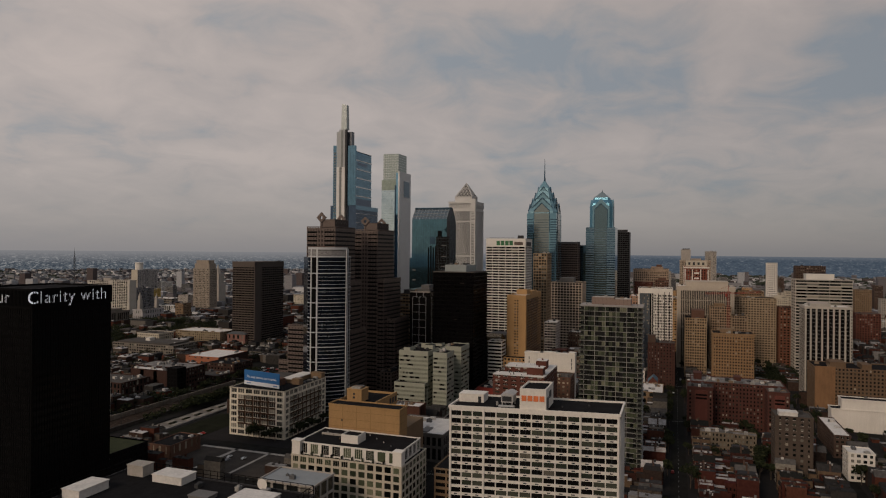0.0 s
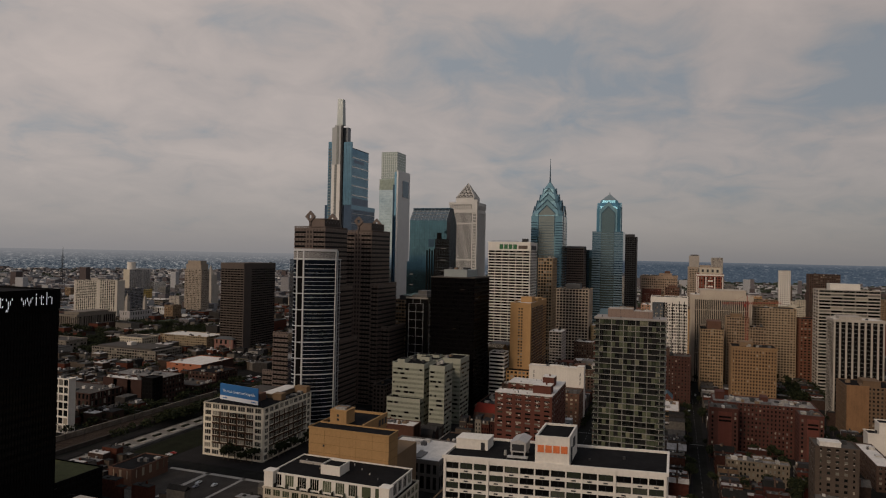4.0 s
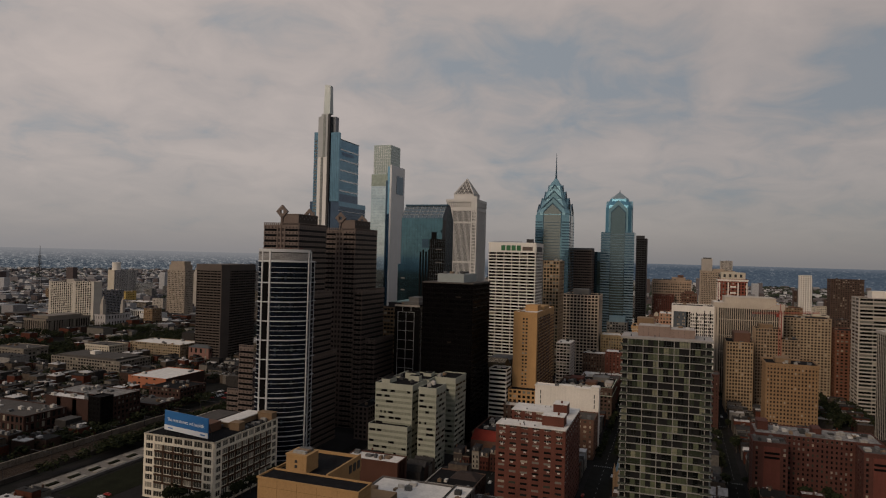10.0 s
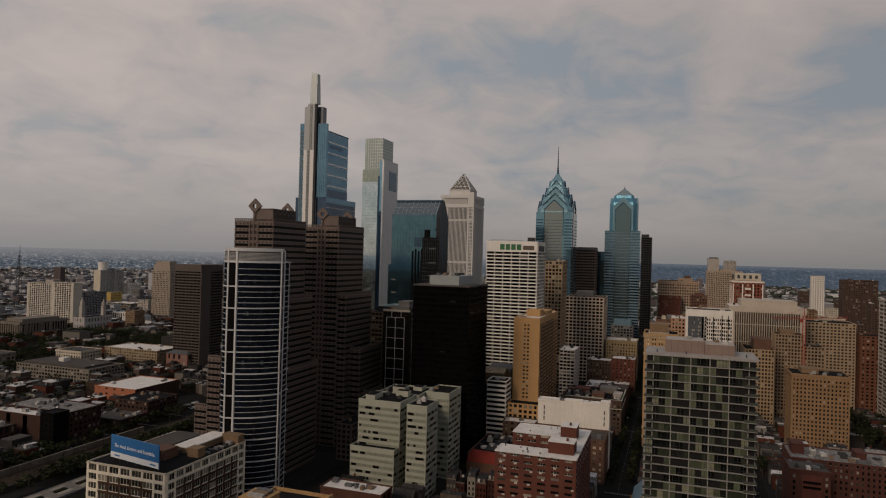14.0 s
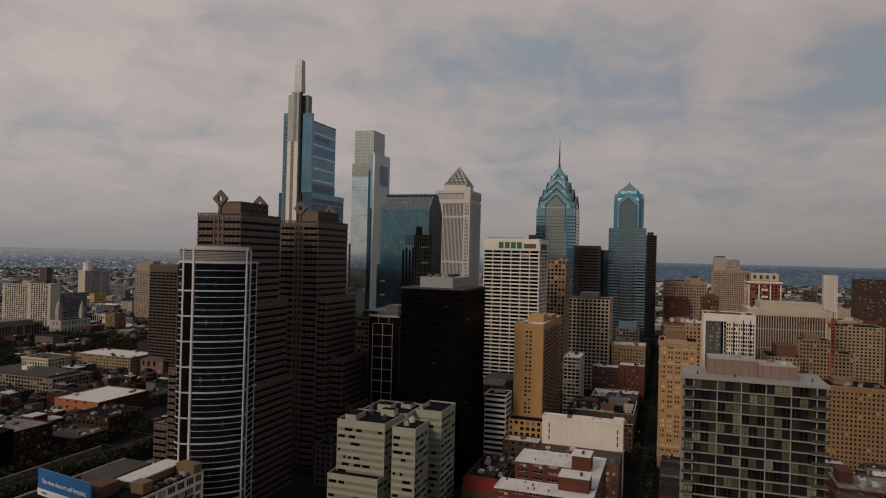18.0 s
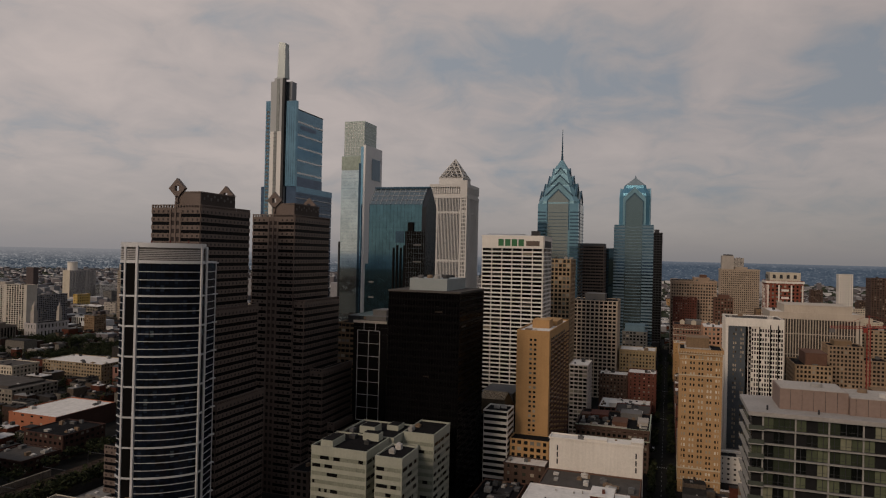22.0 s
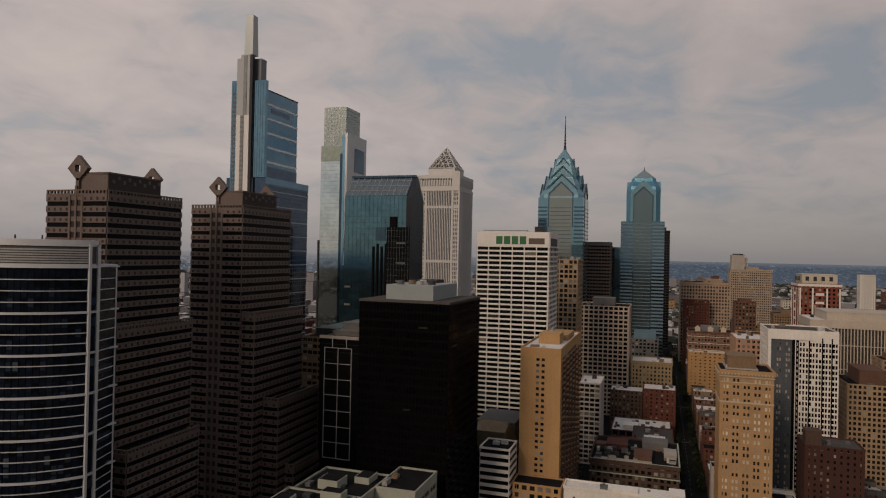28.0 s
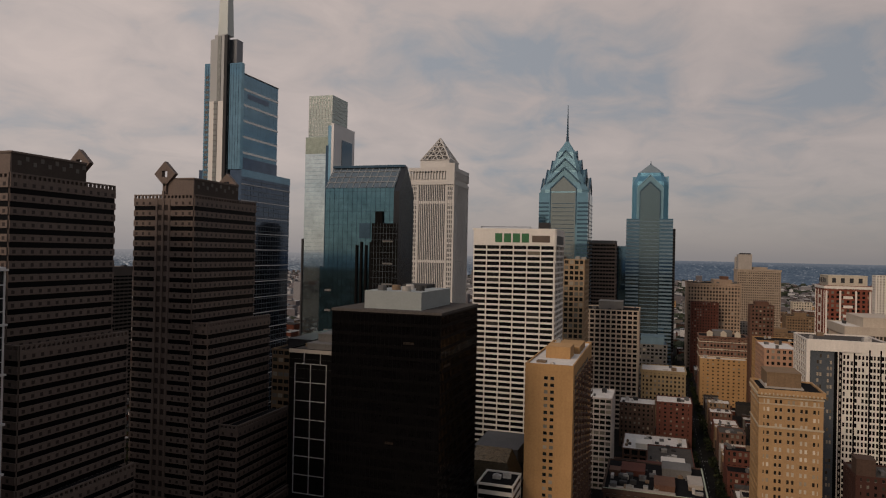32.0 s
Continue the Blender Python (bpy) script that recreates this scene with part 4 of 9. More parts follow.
    for j in range(43):
        for a, b in zip(front[:-1], front[1:]):
            t = (b - a).normalized()
            L = (b - a).length
            if rng.random() < 0.4:
                s0 = rng.random() * 0.15
                ribbon(dk, [a + t * L * s0, a + t * L * (s0 + 0.8)], j * fh + 0.35, (j + 1) * fh - 0.2, 0.01, 0.06)
    part("pane_field", dk, panes, r, kind="stuff")
    for i in range(3):
        q = arc[3 + i * 4] - o
        part("beacon", Mesh().cone(q.x, q.y, hw + 0.5, hw + 1.6, 0.25, 0.2), mat("red_lamp", (0.10, 0.02, 0.016), 0.4), r)


curved_glass_tower()


def banded_granite_tower(x0, x1, y0, y1, h, steps, fh=3.95):
    """Brown granite tower in bands, a cleft of square windows in its west face, a raking crown and pierced diamonds."""
    TAKEN.append((x0 - 4, x1 + 12, y0 - 30, y1 + 4))
    r = thing("granite_tower", (x0 + x1) / 2, (y0 + y1) / 2, 0, "brown granite office tower in dark window bands with diamond finials", "tower", "twin granite towers")
    cx, cy = (x0 + x1) / 2, (y0 + y1) / 2
    pane = mat("brown_pane", (0.030, 0.022, 0.019), 0.3, var=0.3)

    def shaft(bx0, bx1, by0, by1, top, cleft, sides="WS"):
        k = Block(r, bx1 - bx0, by1 - by0, (bx0 + bx1) / 2 - cx, (by0 + by1) / 2 - cy)
        k.core(0, top)
        n = int(top / fh)
        z0 = top - n * fh
        c = k.length("W") / 2
        for s in sides:
            L = k.length(s)
            split = cleft and s == "W"
            for j in range(n + 1):
                z = z0 + j * fh
                for a, b in (((0, c - 3.4), (c + 3.4, L)) if split else ((0, L),)):
                    k.fbox(s, a, b, z - 2.25, z, -0.1, 0.45)
            if split:
                for u in (c - 3.4, c - 0.45, c + 2.5):
                    k.fbox(s, u, u + 0.9, 0, top + (3.6 if u == c - 0.45 else 0.2), -0.1, 0.62)
                for j in range(n + 1):
                    z = z0 + j * fh
                    k.fbox(s, c - 3.4, c + 3.4, z - 1.75, z, -0.1, 0.32)
        wall = k.close("wall", BROWN)
        for s in sides:
            L = k.length(s)
            split = cleft and s == "W"
            for j in range(n):
                z = z0 + j * fh
                for a, b in (((0.3, c - 3.5), (c + 3.5, L - 0.3)) if split else ((0.3, L - 0.3),)):
                    m = Mesh()
                    k.fbox(s, a, b, z, z + fh - 2.25, 0.02, 0.08, m)
                    part("window_strip", m, mat("granite_tower_glass", (0.004, 0.004, 0.0045), 0.3, var=0.3, size=9, spec=0.06), wall)
            small = Mesh()
            for j in range(n + 1):
                z = z0 + j * fh
                q = int(L / 2.9)
                for i in range(q):
                    u = (i + 0.5) * L / q - 0.5
                    if split and abs(u + 0.5 - c) < 4.2:
                        continue
                    k.fbox(s, u, u + 1.05, z - 1.75, z - 0.65, 0.40, 0.47, small)
                if split and j < n:
                    for u in (c - 2.4, c + 0.55):
                        k.fbox(s, u, u + 1.85, z, z + fh - 1.75, 0.02, 0.14, small)
            part("punched_glazing", small, pane, wall, kind="stuff")
        return k

    def coping(k, top, sides="WS"):
        """A course of small open squares along the top of a wall."""
        studs = Mesh()
        for s in sides:
            L = k.length(s)
            k.fbox(s, 0, L, top, top + 0.7, -0.5, 0.45, studs)
            k.fbox(s, 0, L, top + 1.75, top + 2.2, -0.4, 0.40, studs)
            q = int(L / 1.7)
            for i in range(q + 1):
                u = i * (L - 0.7) / q
                k.fbox(s, u, u + 0.7, top + 0.7, top + 1.75, -0.3, 0.36, studs)
        part("coping", studs, BROWN, r, "pierced granite coping")

    k = shaft(x0, x1, y0, y1, h - 2.2, True)
    coping(k, h - 2.2)
    for a0, a1, b0, b1, top, sides in steps:
        kk = shaft(a0, a1, b0, b1, top - 2.2, False, sides)
        coping(kk, top - 2.2, sides)
        part("terrace", Mesh().box(a0 - cx, a1 - cx, b0 - cy, b1 - cy, top - 2.2, top - 1.9), TAR, r)
    d, w = (x1 - x0) / 2, (y1 - y0) / 2
    part("roof", Mesh().box(-d, d, -w, w, h - 2.2, h - 1.9), TAR, r)
    # crown: a raking house on the south half of the roof, its ridge between the two diamonds
    plan = [(-d + 1.4, -w + 1.3), (d - 11, -w + 1.3), (d - 1.5, -0.8), (d - 1.5, 1.4), (-d + 1.4, 1.4)]
    # shade of the south side put into a darker granite; the lit front stays brown
    crown = part("crown", Mesh().prism(plan, h - 1.9, h + 5.9), mat("shaded_granite", (0.050, 0.038, 0.032), 0.7, var=0.2, size=8), r)
    part("ridge", Mesh().prism([(a * 1.01, b + (0.25 if b > 0 else -0.25)) for a, b in plan], h + 5.9, h + 6.5), BROWN, crown)
    part("crown_front", Mesh().loft([(-d + 0.9, 1.2, h - 1.9), (-d + 0.9, -w + 1.0, h - 1.9), (-d + 0.9, -w + 1.0, h + 5.4), (-d + 0.9, 0.8, h + 6.2)],
                                    [(-d + 1.4, 1.2, h - 1.9), (-d + 1.4, -w + 1.0, h - 1.9), (-d + 1.4, -w + 1.0, h + 5.4), (-d + 1.4, 0.8, h + 6.2)]), BROWN, crown)
    for i in range(10):
        x = -d + 4 + i * (2 * d - 16) / 9
        part("crown_window", Mesh().box(x - 0.6, x + 0.6, -w + 1.18, -w + 1.3, h + 2.6 + (i % 2) * 1.4, h + 3.9 + (i % 2) * 1.4), mat("grey_crown_pane", (0.11, 0.10, 0.09), 0.5, var=0.2), crown)
    # finials: square plates on edge with a square hole, each on a post
    for fx in (-d + 0.9, d - 0.9):
        q = Mesh()
        R, rr, t, zc = 4.9, 1.25, 0.9, h + 8.0
        for i in range(4):
            a0, a1 = math.pi / 2 * i, math.pi / 2 * (i + 1)
            hole = lambda a: (rr * (math.cos(a) + math.sin(a)), rr * (math.sin(a) - math.cos(a)))
            pts = [(R * math.cos(a0), R * math.sin(a0)), (R * math.cos(a1), R * math.sin(a1)), hole(a1), hole(a0)]
            low = [(fx - t, u, zc + v) for u, v in pts]
            high = [(fx + t, u, zc + v) for u, v in pts]
            q.loft(low[::-1], high[::-1])
        q.box(fx - 0.9, fx + 0.9, -0.8, 0.8, h - 2.0, zc - R + 1.2)
        part("finial", q, BROWN, r, "pierced granite diamond")
    return r


banded_granite_tower(533.5, 572.8, 288.3, 317.3, 161.3, [(533, 574, 282.5, 288, 111.3, "WS"), (532, 571, 275.5, 282.2, 67.6, "WS"), (540, 574, 317.6, 340.5, 70, "W"), (541, 574, 340.8, 351, 36.5, "W")])
banded_granite_tower(600.3, 641, 277.3, 305.2, 160.8, [(601, 643, 270.3, 277, 112, "WS"), (609, 646, 262, 270, 72, "WS"), (616, 660, 257.5, 261.7, 40, "WS")])
office("stone_podium", "low brown granite podium between the towers", 575, 615.5, 250, 261, 24, BROWN, "WS", limit=10, clutter=2, glass=DARKGLASS, glass_rows=DARKGLASS)


def green_stepped_office():
    """Pale green-white clustered office, blocks of unequal height with scattered strip windows."""
    r = thing("clustered_office", 555, 192, 0, "pale greenish office cluster with scattered dark strip windows", "office block")
    TAKEN.append((524, 592, 155, 228))
    skin = mat("pale_green_panels", (0.29, 0.295, 0.24), 0.7, var=0.10, size=7, streak=0.6)
    rng = random.Random(11)
    for (a0, a1, b0, b1, h) in ((531, 556, 196.5, 223.5, 52.8), (524.5, 546, 197, 225, 26.5), (527, 546, 178.2, 190.6, 53.2), (556.2, 582, 194.5, 222, 52.6), (567.5, 592, 178.5, 194.2, 53), (546.2, 567.3, 186, 196.3, 47.5)):
        k = Block(r, a1 - a0, b1 - b0, (a0 + a1) / 2 - 555, (b0 + b1) / 2 - 192)
        k.core(0, h)
        courses = Mesh()
        for s in "WS":
            for j in range(1, int(h / 3.6) + 1):
                k.fbox(s, 0, k.length(s), j * 3.6 - 0.1, j * 3.6 + 0.12, 0, 0.12, courses)
        k.parapet(h, h + 1.0, 0.5, 0.1)
        k.close("wall", skin)
        part("coursing", courses, skin, r, kind="stuff")
        part("roof", Mesh().box(a0 - 555 + .4, a1 - 555 - .4, b0 - 192 + .4, b1 - 192 - .4, h, h + 0.3), TAR, r)
        for s in "WS":
            L = k.length(s)
            for j in range(int(h / 3.6)):
                u = 0.8
                m2 = Mesh()
                k.fbox(s, 0.4, L - 0.4, j * 3.6 + 1.2, j * 3.6 + 2.9, 0.02, 0.08, m2)
                for i in range(int(L / 1.1)):
                    k.fbox(s, 0.4 + i * 1.1, 0.46 + i * 1.1, j * 3.6 + 1.2, j * 3.6 + 2.9, 0.08, 0.12, m2, 1)
                part("glazed_strip", m2.data("glazed_strip", [mat("milky_glass", (0.185, 0.195, 0.15), 0.3, var=0.3, size=2.5), GREY]), None, r)
                while u < L - 3:
                    wid = rng.uniform(1.0, 5.5)
                    # denser dark windows on the south faces stand in for their shade
                    if rng.random() < (0.45 if s == "W" else 0.8) and u + wid < L - 0.6:
                        m = Mesh()
                        k.fbox(s, u, u + wid, j * 3.6 + 1.3, j * 3.6 + 2.8, 0.04, 0.16, m)
                        part("window", m, DARKGLASS, r)
                    u += wid + rng.uniform(0.4, 3.5)
        roof_clutter(r, k, h + 0.3, 2, rng)
    for x0, x1, y0, y1, z, hh in ((533, 545, 214, 220, 53, 3.0), (549, 554, 199, 207, 53, 3.6), (560, 568, 206, 214, 53, 3.4), (570, 578, 198, 204, 53, 2.4)):
        part("roof_house", Mesh().box(x0 - 555, x1 - 555, y0 - 192, y1 - 192, z, z + hh), skin, r)
        part("roof_house_top", Mesh().box(x0 - 554.6, x1 - 555.4, y0 - 191.6, y1 - 192.4, z + hh, z + hh + 0.15), TAR, r)


green_stepped_office()


def black_glass_tower():
    x0, x1, y0, y1, h = 601, 648, 177.5, 218, 119.3
    TAKEN.append((x0 - 3, x1 + 3, y0 - 3, y1 + 3))
    r = thing("black_tower", (x0 + x1) / 2, (y0 + y1) / 2, 0, "plain black glass office tower with pale rooftop plant", "tower")
    k = Block(r, x1 - x0, y1 - y0)
    k.core(0, h)
    n = 31
    for s in "WS":
        L = k.length(s)
        for j in range(n + 1):
            z = j * h / n
            k.fbox(s, 0, L, z - 0.55, z + 0.55, 0, 0.14)
        for i in range(int(L / 1.55) + 1):
            u = min(L - 0.14, i * 1.55)
            k.fbox(s, u, u + 0.14, 0, h - 0.6, 0, 0.22)
    k.close("wall", mat("black_tower_metal", (0.0034, 0.0031, 0.0032), 0.5, var=0.3, size=18, spec=0.03))
    for s in "WS":
        for j in range(n):
            m = Mesh()
            k.fbox(s, 0.1, k.length(s) - 0.1, j * h / n + 0.55, (j + 1) * h / n - 0.55, 0.02, 0.06, m)
            part("window_strip", m, mat("black_tower_glass", (0.0030, 0.0028, 0.0030), 0.12, var=0.5, size=6, fine=2, spec=0.10), r)
    d, w = (x1 - x0) / 2, (y1 - y0) / 2
    m = Mesh()
    m.box(-d - 0.3, d + 0.3, -w - 0.3, w + 0.3, h, h + 0.9)
    part("roof", m, GRAVEL, r)
    part("plant_room", Mesh().box(-d + 5, d - 8, -w + 9, w - 10, h + 0.9, h + 7.2), mat("pale_blue_panels", (0.24, 0.265, 0.26), 0.6, var=0.1, size=6), r)
    for i in range(5):
        part("cooling_tower", Mesh().cone(-d + 9 + (i % 3) * 6, w - 15 - i * 3.1, h + 7.2, h + 9.0, 1.7, 1.5, 10), EQUIP, r)
    part("roof_unit", Mesh().box(d - 16, d - 6, -4, 6, h + 0.9, h + 8.6), EQUIP, r)
    # faint brown patches: reflections on the black glass put into colour
    lit = mat("dim_reflection", (0.020, 0.014, 0.010), 0.4, var=0.6, size=2)
    for s, u, j, wid in (("W", 27, 28, 4), ("W", 21, 19, 3), ("S", 3, 26, 8)):
        m = Mesh()
        z = j * h / n
        k.fbox(s, u, u + wid, z + 1.1, z + 1.9, 0.05, 0.09, m)
        part("lit_window", m, lit, r)


black_glass_tower()


def white_grid_tower():
    """White bank tower, a grid of wide dark windows, with its name at the top."""
    x0, x1, y0, y1, h = 764, 800, 163.7, 211, 154.5
    TAKEN.append((x0 - 3, x1 + 3, y0 - 3, y1 + 3))
    r = thing("bank_tower", (x0 + x1) / 2, (y0 + y1) / 2, 0, "white office tower, a grid of dark windows under a lettered top", "tower")
    k = Block(r, x1 - x0, y1 - y0)
    k.core(0, h)
    k.facade("W", 0, h - 9, 6, 46, 0.55, 1.1, BANKGLASS, BANKGLASS_S, out=0.5, limit=6 * 46, split=3, ends=1.8, frame_mat=DARKMETAL)
    k.facade("S", 0, h - 9, 6, 46, 0.55, 1.1, BANKGLASS, BANKGLASS_S, out=0.5, limit=6 * 20, split=3, ends=1.8, frame_mat=DARKMETAL)
    for s in "WS":
        k.fbox(s, 0, k.length(s), h - 9, h, 0, 0.75)
    k.parapet(h, h + 0.8, 0.7, 0.75)
    k.close("wall", mat("white_precast", (0.62, 0.59, 0.54), 0.8, var=0.08, size=14, streak=0.4))
    d, w = (x1 - x0) / 2, (y1 - y0) / 2
    part("roof", Mesh().box(-d, d, -w, w, h, h + 0.3), TAR, r)
    part("roof_unit", Mesh().box(-d + 4, -d + 10, -w + 4, -w + 10, h + 0.3, h + 4.5), DARKMETAL, r)
    part("roof_rail", Mesh().box(-d + 1, -d + 1.3, -w + 14, w - 4, h + 1.6, h + 1.9).box(-d + 1, -d + 1.3, w - 4.3, w - 4, h + 0.3, h + 1.7).box(-d + 1, -d + 1.3, -w + 14, -w + 14.3, h + 0.3, h + 1.7), DARKMETAL, r)
    # the name is drawn as plain strokes: green blocks and a dark bar
    for i in range(4):
        y = 8.6 - i * 5.2
        m = Mesh()
        m.box(-d - 0.95, -d - 0.75, y - 2.1, y + 2.1, h - 7.2, h - 2.0)
        part("sign_block", m, mat("green_letters", (0.035, 0.13, 0.055), 0.5), r)
    part("sign_bar", Mesh().box(-d - 0.95, -d - 0.75, -21.0, -10.8, h - 7.0, h - 3.2), mat("dark_letters", (0.10, 0.075, 0.06), 0.6), r)
    part("black_recess", Mesh().box(-d + 3, d - 6, -w - 0.85, -w - 0.72, h - 8, h - 3), DARKMETAL, r)


white_grid_tower()


def tan_slab():
    x0, x1, y0, y1, h = 662, 742, 140.3, 160, 94.5
    TAKEN.append((x0 - 3, x1 + 3, y0 - 3, y1 + 3))
    r = thing("apartment_tower", (x0 + x1) / 2, (y0 + y1) / 2, 0, "tan brick apartment slab with balconies along its long side", "tower")
    k = Block(r, x1 - x0, y1 - y0)
    k.core(0, h)
    k.parapet(h, h + 1.1, 0.6, 0.05)
    k.close("wall", TAN)
    n = 32
    fh = (h - 4) / n
    me = pane_mesh(1.5, 1.4, GLASS, FRAME, 1)
    for j in range(n):
        for u in (8.6, 11.2):
            x, y = k.spot("W", u, 0.02)
            ob = new("window", me)
            ob.parent, ob.location, ob.rotation_euler = r, (x, y, 2.2 + j * fh), (0, 0, radians(-90))
    wide = pane_mesh(4.2, 1.7, GLASS, FRAME, 3)
    rest = Mesh()
    for j in range(n):
        for i in range(12):
            u = 5.5 + i * 6.2
            if j > 12:
                if i < 9:
                    x, y = k.spot("S", u + 2.4, 0.02)
                    ob = new("window", wide)
                    ob.parent, ob.location = r, (x, y, 2.3 + j * fh)
            else:
                k.fbox("S", u, u + 4.2, 1.4 + j * fh, 3.0 + j * fh, 0.02, 0.08, rest)
    part("glazing", rest, GLASS_S, r, kind="stuff")
    for j in range(n):
        for i in range(0, 12, 2):
            m = Mesh()
            u = 5.0 + i * 6.2
            k.fbox("S", u, u + 5.6, 0.6 + j * fh, 0.85 + j * fh, 0, 1.7, m)
            k.fbox("S", u, u + 5.6, 0.85 + j * fh, 1.75 + j * fh, 1.55, 1.7, m)
            part("balcony", m, BROWNBRICK, r)
    d, w = (x1 - x0) / 2, (y1 - y0) / 2
    part("roof", Mesh().box(-d, d, -w, w, h, h + 0.3), WHITEROOF, r)
    part("lift_house", Mesh().box(-d + 22, -d + 36, -w + 4, w - 5, h + 0.3, h + 5.5), TAN, r)
    part("lift_house", Mesh().box(-d + 40, -d + 66, -w + 2, w - 7, h + 0.3, h + 3.4), OCHRE, r)
    roof_clutter(r, k, h + 0.3, 5, random.Random(2))
    office("tan_podium", "tan masonry podium with dark openings", 649, 661.5, 137.5, 160, 33, TAN, "WS", bay=3.5, limit=12, clutter=0)


tan_slab()


def glass_balcony_tower():
    """Greenish glass apartment tower with pale slab edges, dark loggias and a brown roof house."""
    x0, x1, y0, y1, h = 437.3, 456.2, 17.8, 55.6, 104.9
    TAKEN.append((x0 - 4, x1 + 4, y0 - 4, y1 + 4))
    r = thing("glass_tower", (x0 + x1) / 2, (y0 + y1) / 2, 0, "greenish glass apartment tower with thin pale slab edges and dark loggias", "tower")
    d, w = (x1 - x0) / 2, (y1 - y0) / 2
    k = Block(r, x1 - x0, y1 - y0)
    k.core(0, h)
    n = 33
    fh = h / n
    # shade of the loggias put into a near-black core that shows between panes
    part("core_wall", k.wall, mat("loggia_shade", (0.012, 0.012, 0.012), 0.6, var=0.3, size=4, spec=0.1), r)
    k.wall = Mesh()
    slab = mat("slab_concrete", (0.235, 0.225, 0.205), 0.85, var=0.16, size=5, streak=0.5)
    for j in range(n + 1):
        z = j * fh
        part("slab_edge", Mesh().box(-d - 0.9, d + 0.6, -w - 0.9, w + 0.9, z - 0.13, z + 0.13), slab, r)
    bays = 17
    L = 2 * w
    bw = L / bays
    rng = random.Random(19)
    tall = pane_mesh(bw - 0.10, fh - 0.36, GREENGLASS, DARKMETAL, 2)
    rest, sills = Mesh(), Mesh()
    loggia = (0, 5, 11, 16)
    for j in range(n):
        z = (j + 0.5) * fh
        run = 0
        for i in range(bays):
            dark = i in loggia and (i == 16 or (j * 3 + i) % 4 < 2)
            if run == 0 and rng.random() < 0.17:
                run = rng.choice((1, 1, 2))
            if dark or run:
                run = max(0, run - 1)
                continue
            if j >= n - 15:
                x, y = k.spot("W", (i + 0.5) * bw, 0.12)
                ob = new("window", tall)
                ob.parent, ob.location, ob.rotation_euler = r, (x, y, z), (0, 0, radians(-90))
            else:
                k.fbox("W", i * bw + 0.05, (i + 1) * bw - 0.05, z - fh / 2 + 0.18, z + fh / 2 - 0.18, 0.05, 0.12, rest)
            k.fbox("W", i * bw + 0.05, (i + 1) * bw - 0.05, z - fh / 2 + 0.95, z - fh / 2 + 1.03, 0.10, 0.20, sills)
        for s in "NS":
            q = 7
            for i in range(q):
                if rng.random() < 0.3:
                    continue
                a = k.length(s) / q
                k.fbox(s, i * a + 0.06, (i + 1) * a - 0.06, j * fh + 0.18, (j + 1) * fh - 0.18, 0.05, 0.12, rest)
    part("glazing", rest, GREENGLASS_S, r, kind="stuff")
    part("transom_grid", sills, DARKMETAL, r, kind="stuff")
    for i in (1, 4, 7, 10, 13, 16):
        u = i * bw
        pier = Mesh()
        k.fbox("W", u - 0.16, u + 0.16, 0, h, 0.0, 0.42, pier)
        part("pier", pier, slab, r)
    rail = mat("rail_glass", (0.055, 0.062, 0.05), 0.25, var=0.2, size=3)
    for j in range(1, n):
        z = j * fh
        for y0b, y1b in ((-w - 0.9, -w + 3.6), (w - 2.4, w + 0.9)):
            m = Mesh().box(-d - 1.5, -d - 0.9, y0b, y1b, z - 0.12, z + 0.12)
            m.box(-d - 1.5, -d - 1.42, y0b, y1b, z + 0.12, z + 1.1, 1)
            part("balcony", m.data("balcony", [slab, rail]), None, r)
    part("roof", Mesh().box(-d - 0.9, d + 0.6, -w - 0.9, w + 0.9, h + 0.13, h + 0.85), mat("grey_roof_slab", (0.27, 0.25, 0.23), 0.85, var=0.2, size=4), r)
    house = mat("brown_panels", (0.20, 0.145, 0.12), 0.7, var=0.1, size=6, streak=0.5)
    for a0, a1, b0, b1, hh in ((-4.6, 7.2, -1.5, 12.6, 5.6), (-5.6, 7.2, -12.2, -1.6, 4.7)):
        top = part("roof_house", Mesh().box(a0, a1, b0, b1, h + 0.85, h + hh), house, r)
        part("roof_house_cap", Mesh().box(a0 + 0.3, a1 - 0.3, b0 + 0.3, b1 - 0.3, h + hh, h + hh + 0.12), PALE, top)
        joints = Mesh()
        for u in np.arange(b0 + 2.2, b1 - 0.5, 2.4):
            joints.box(a0 - 0.03, a0, u, u + 0.06, h + 0.9, h + hh)
        part("jointing", joints, DARKMETAL, top, kind="stuff")
    for x, y, z, q in ((1, 4, h + 5.7, 1.3), (3, -6, h + 4.8, 1.1), (-2, -9, h + 4.8, 0.9)):
        part("roof_fan", Mesh().cone(x, y, z, z + 0.9, q, q * 0.9, 12), EQUIP, r)
    for x, y in ((-7, 15.5), (-6, -16), (-7.5, 5)):
        part("roof_pipe", Mesh().cone(x, y, h + 0.85, h + 1.9, 0.22, 0.2, 8), DARKMETAL, r)


glass_balcony_tower()


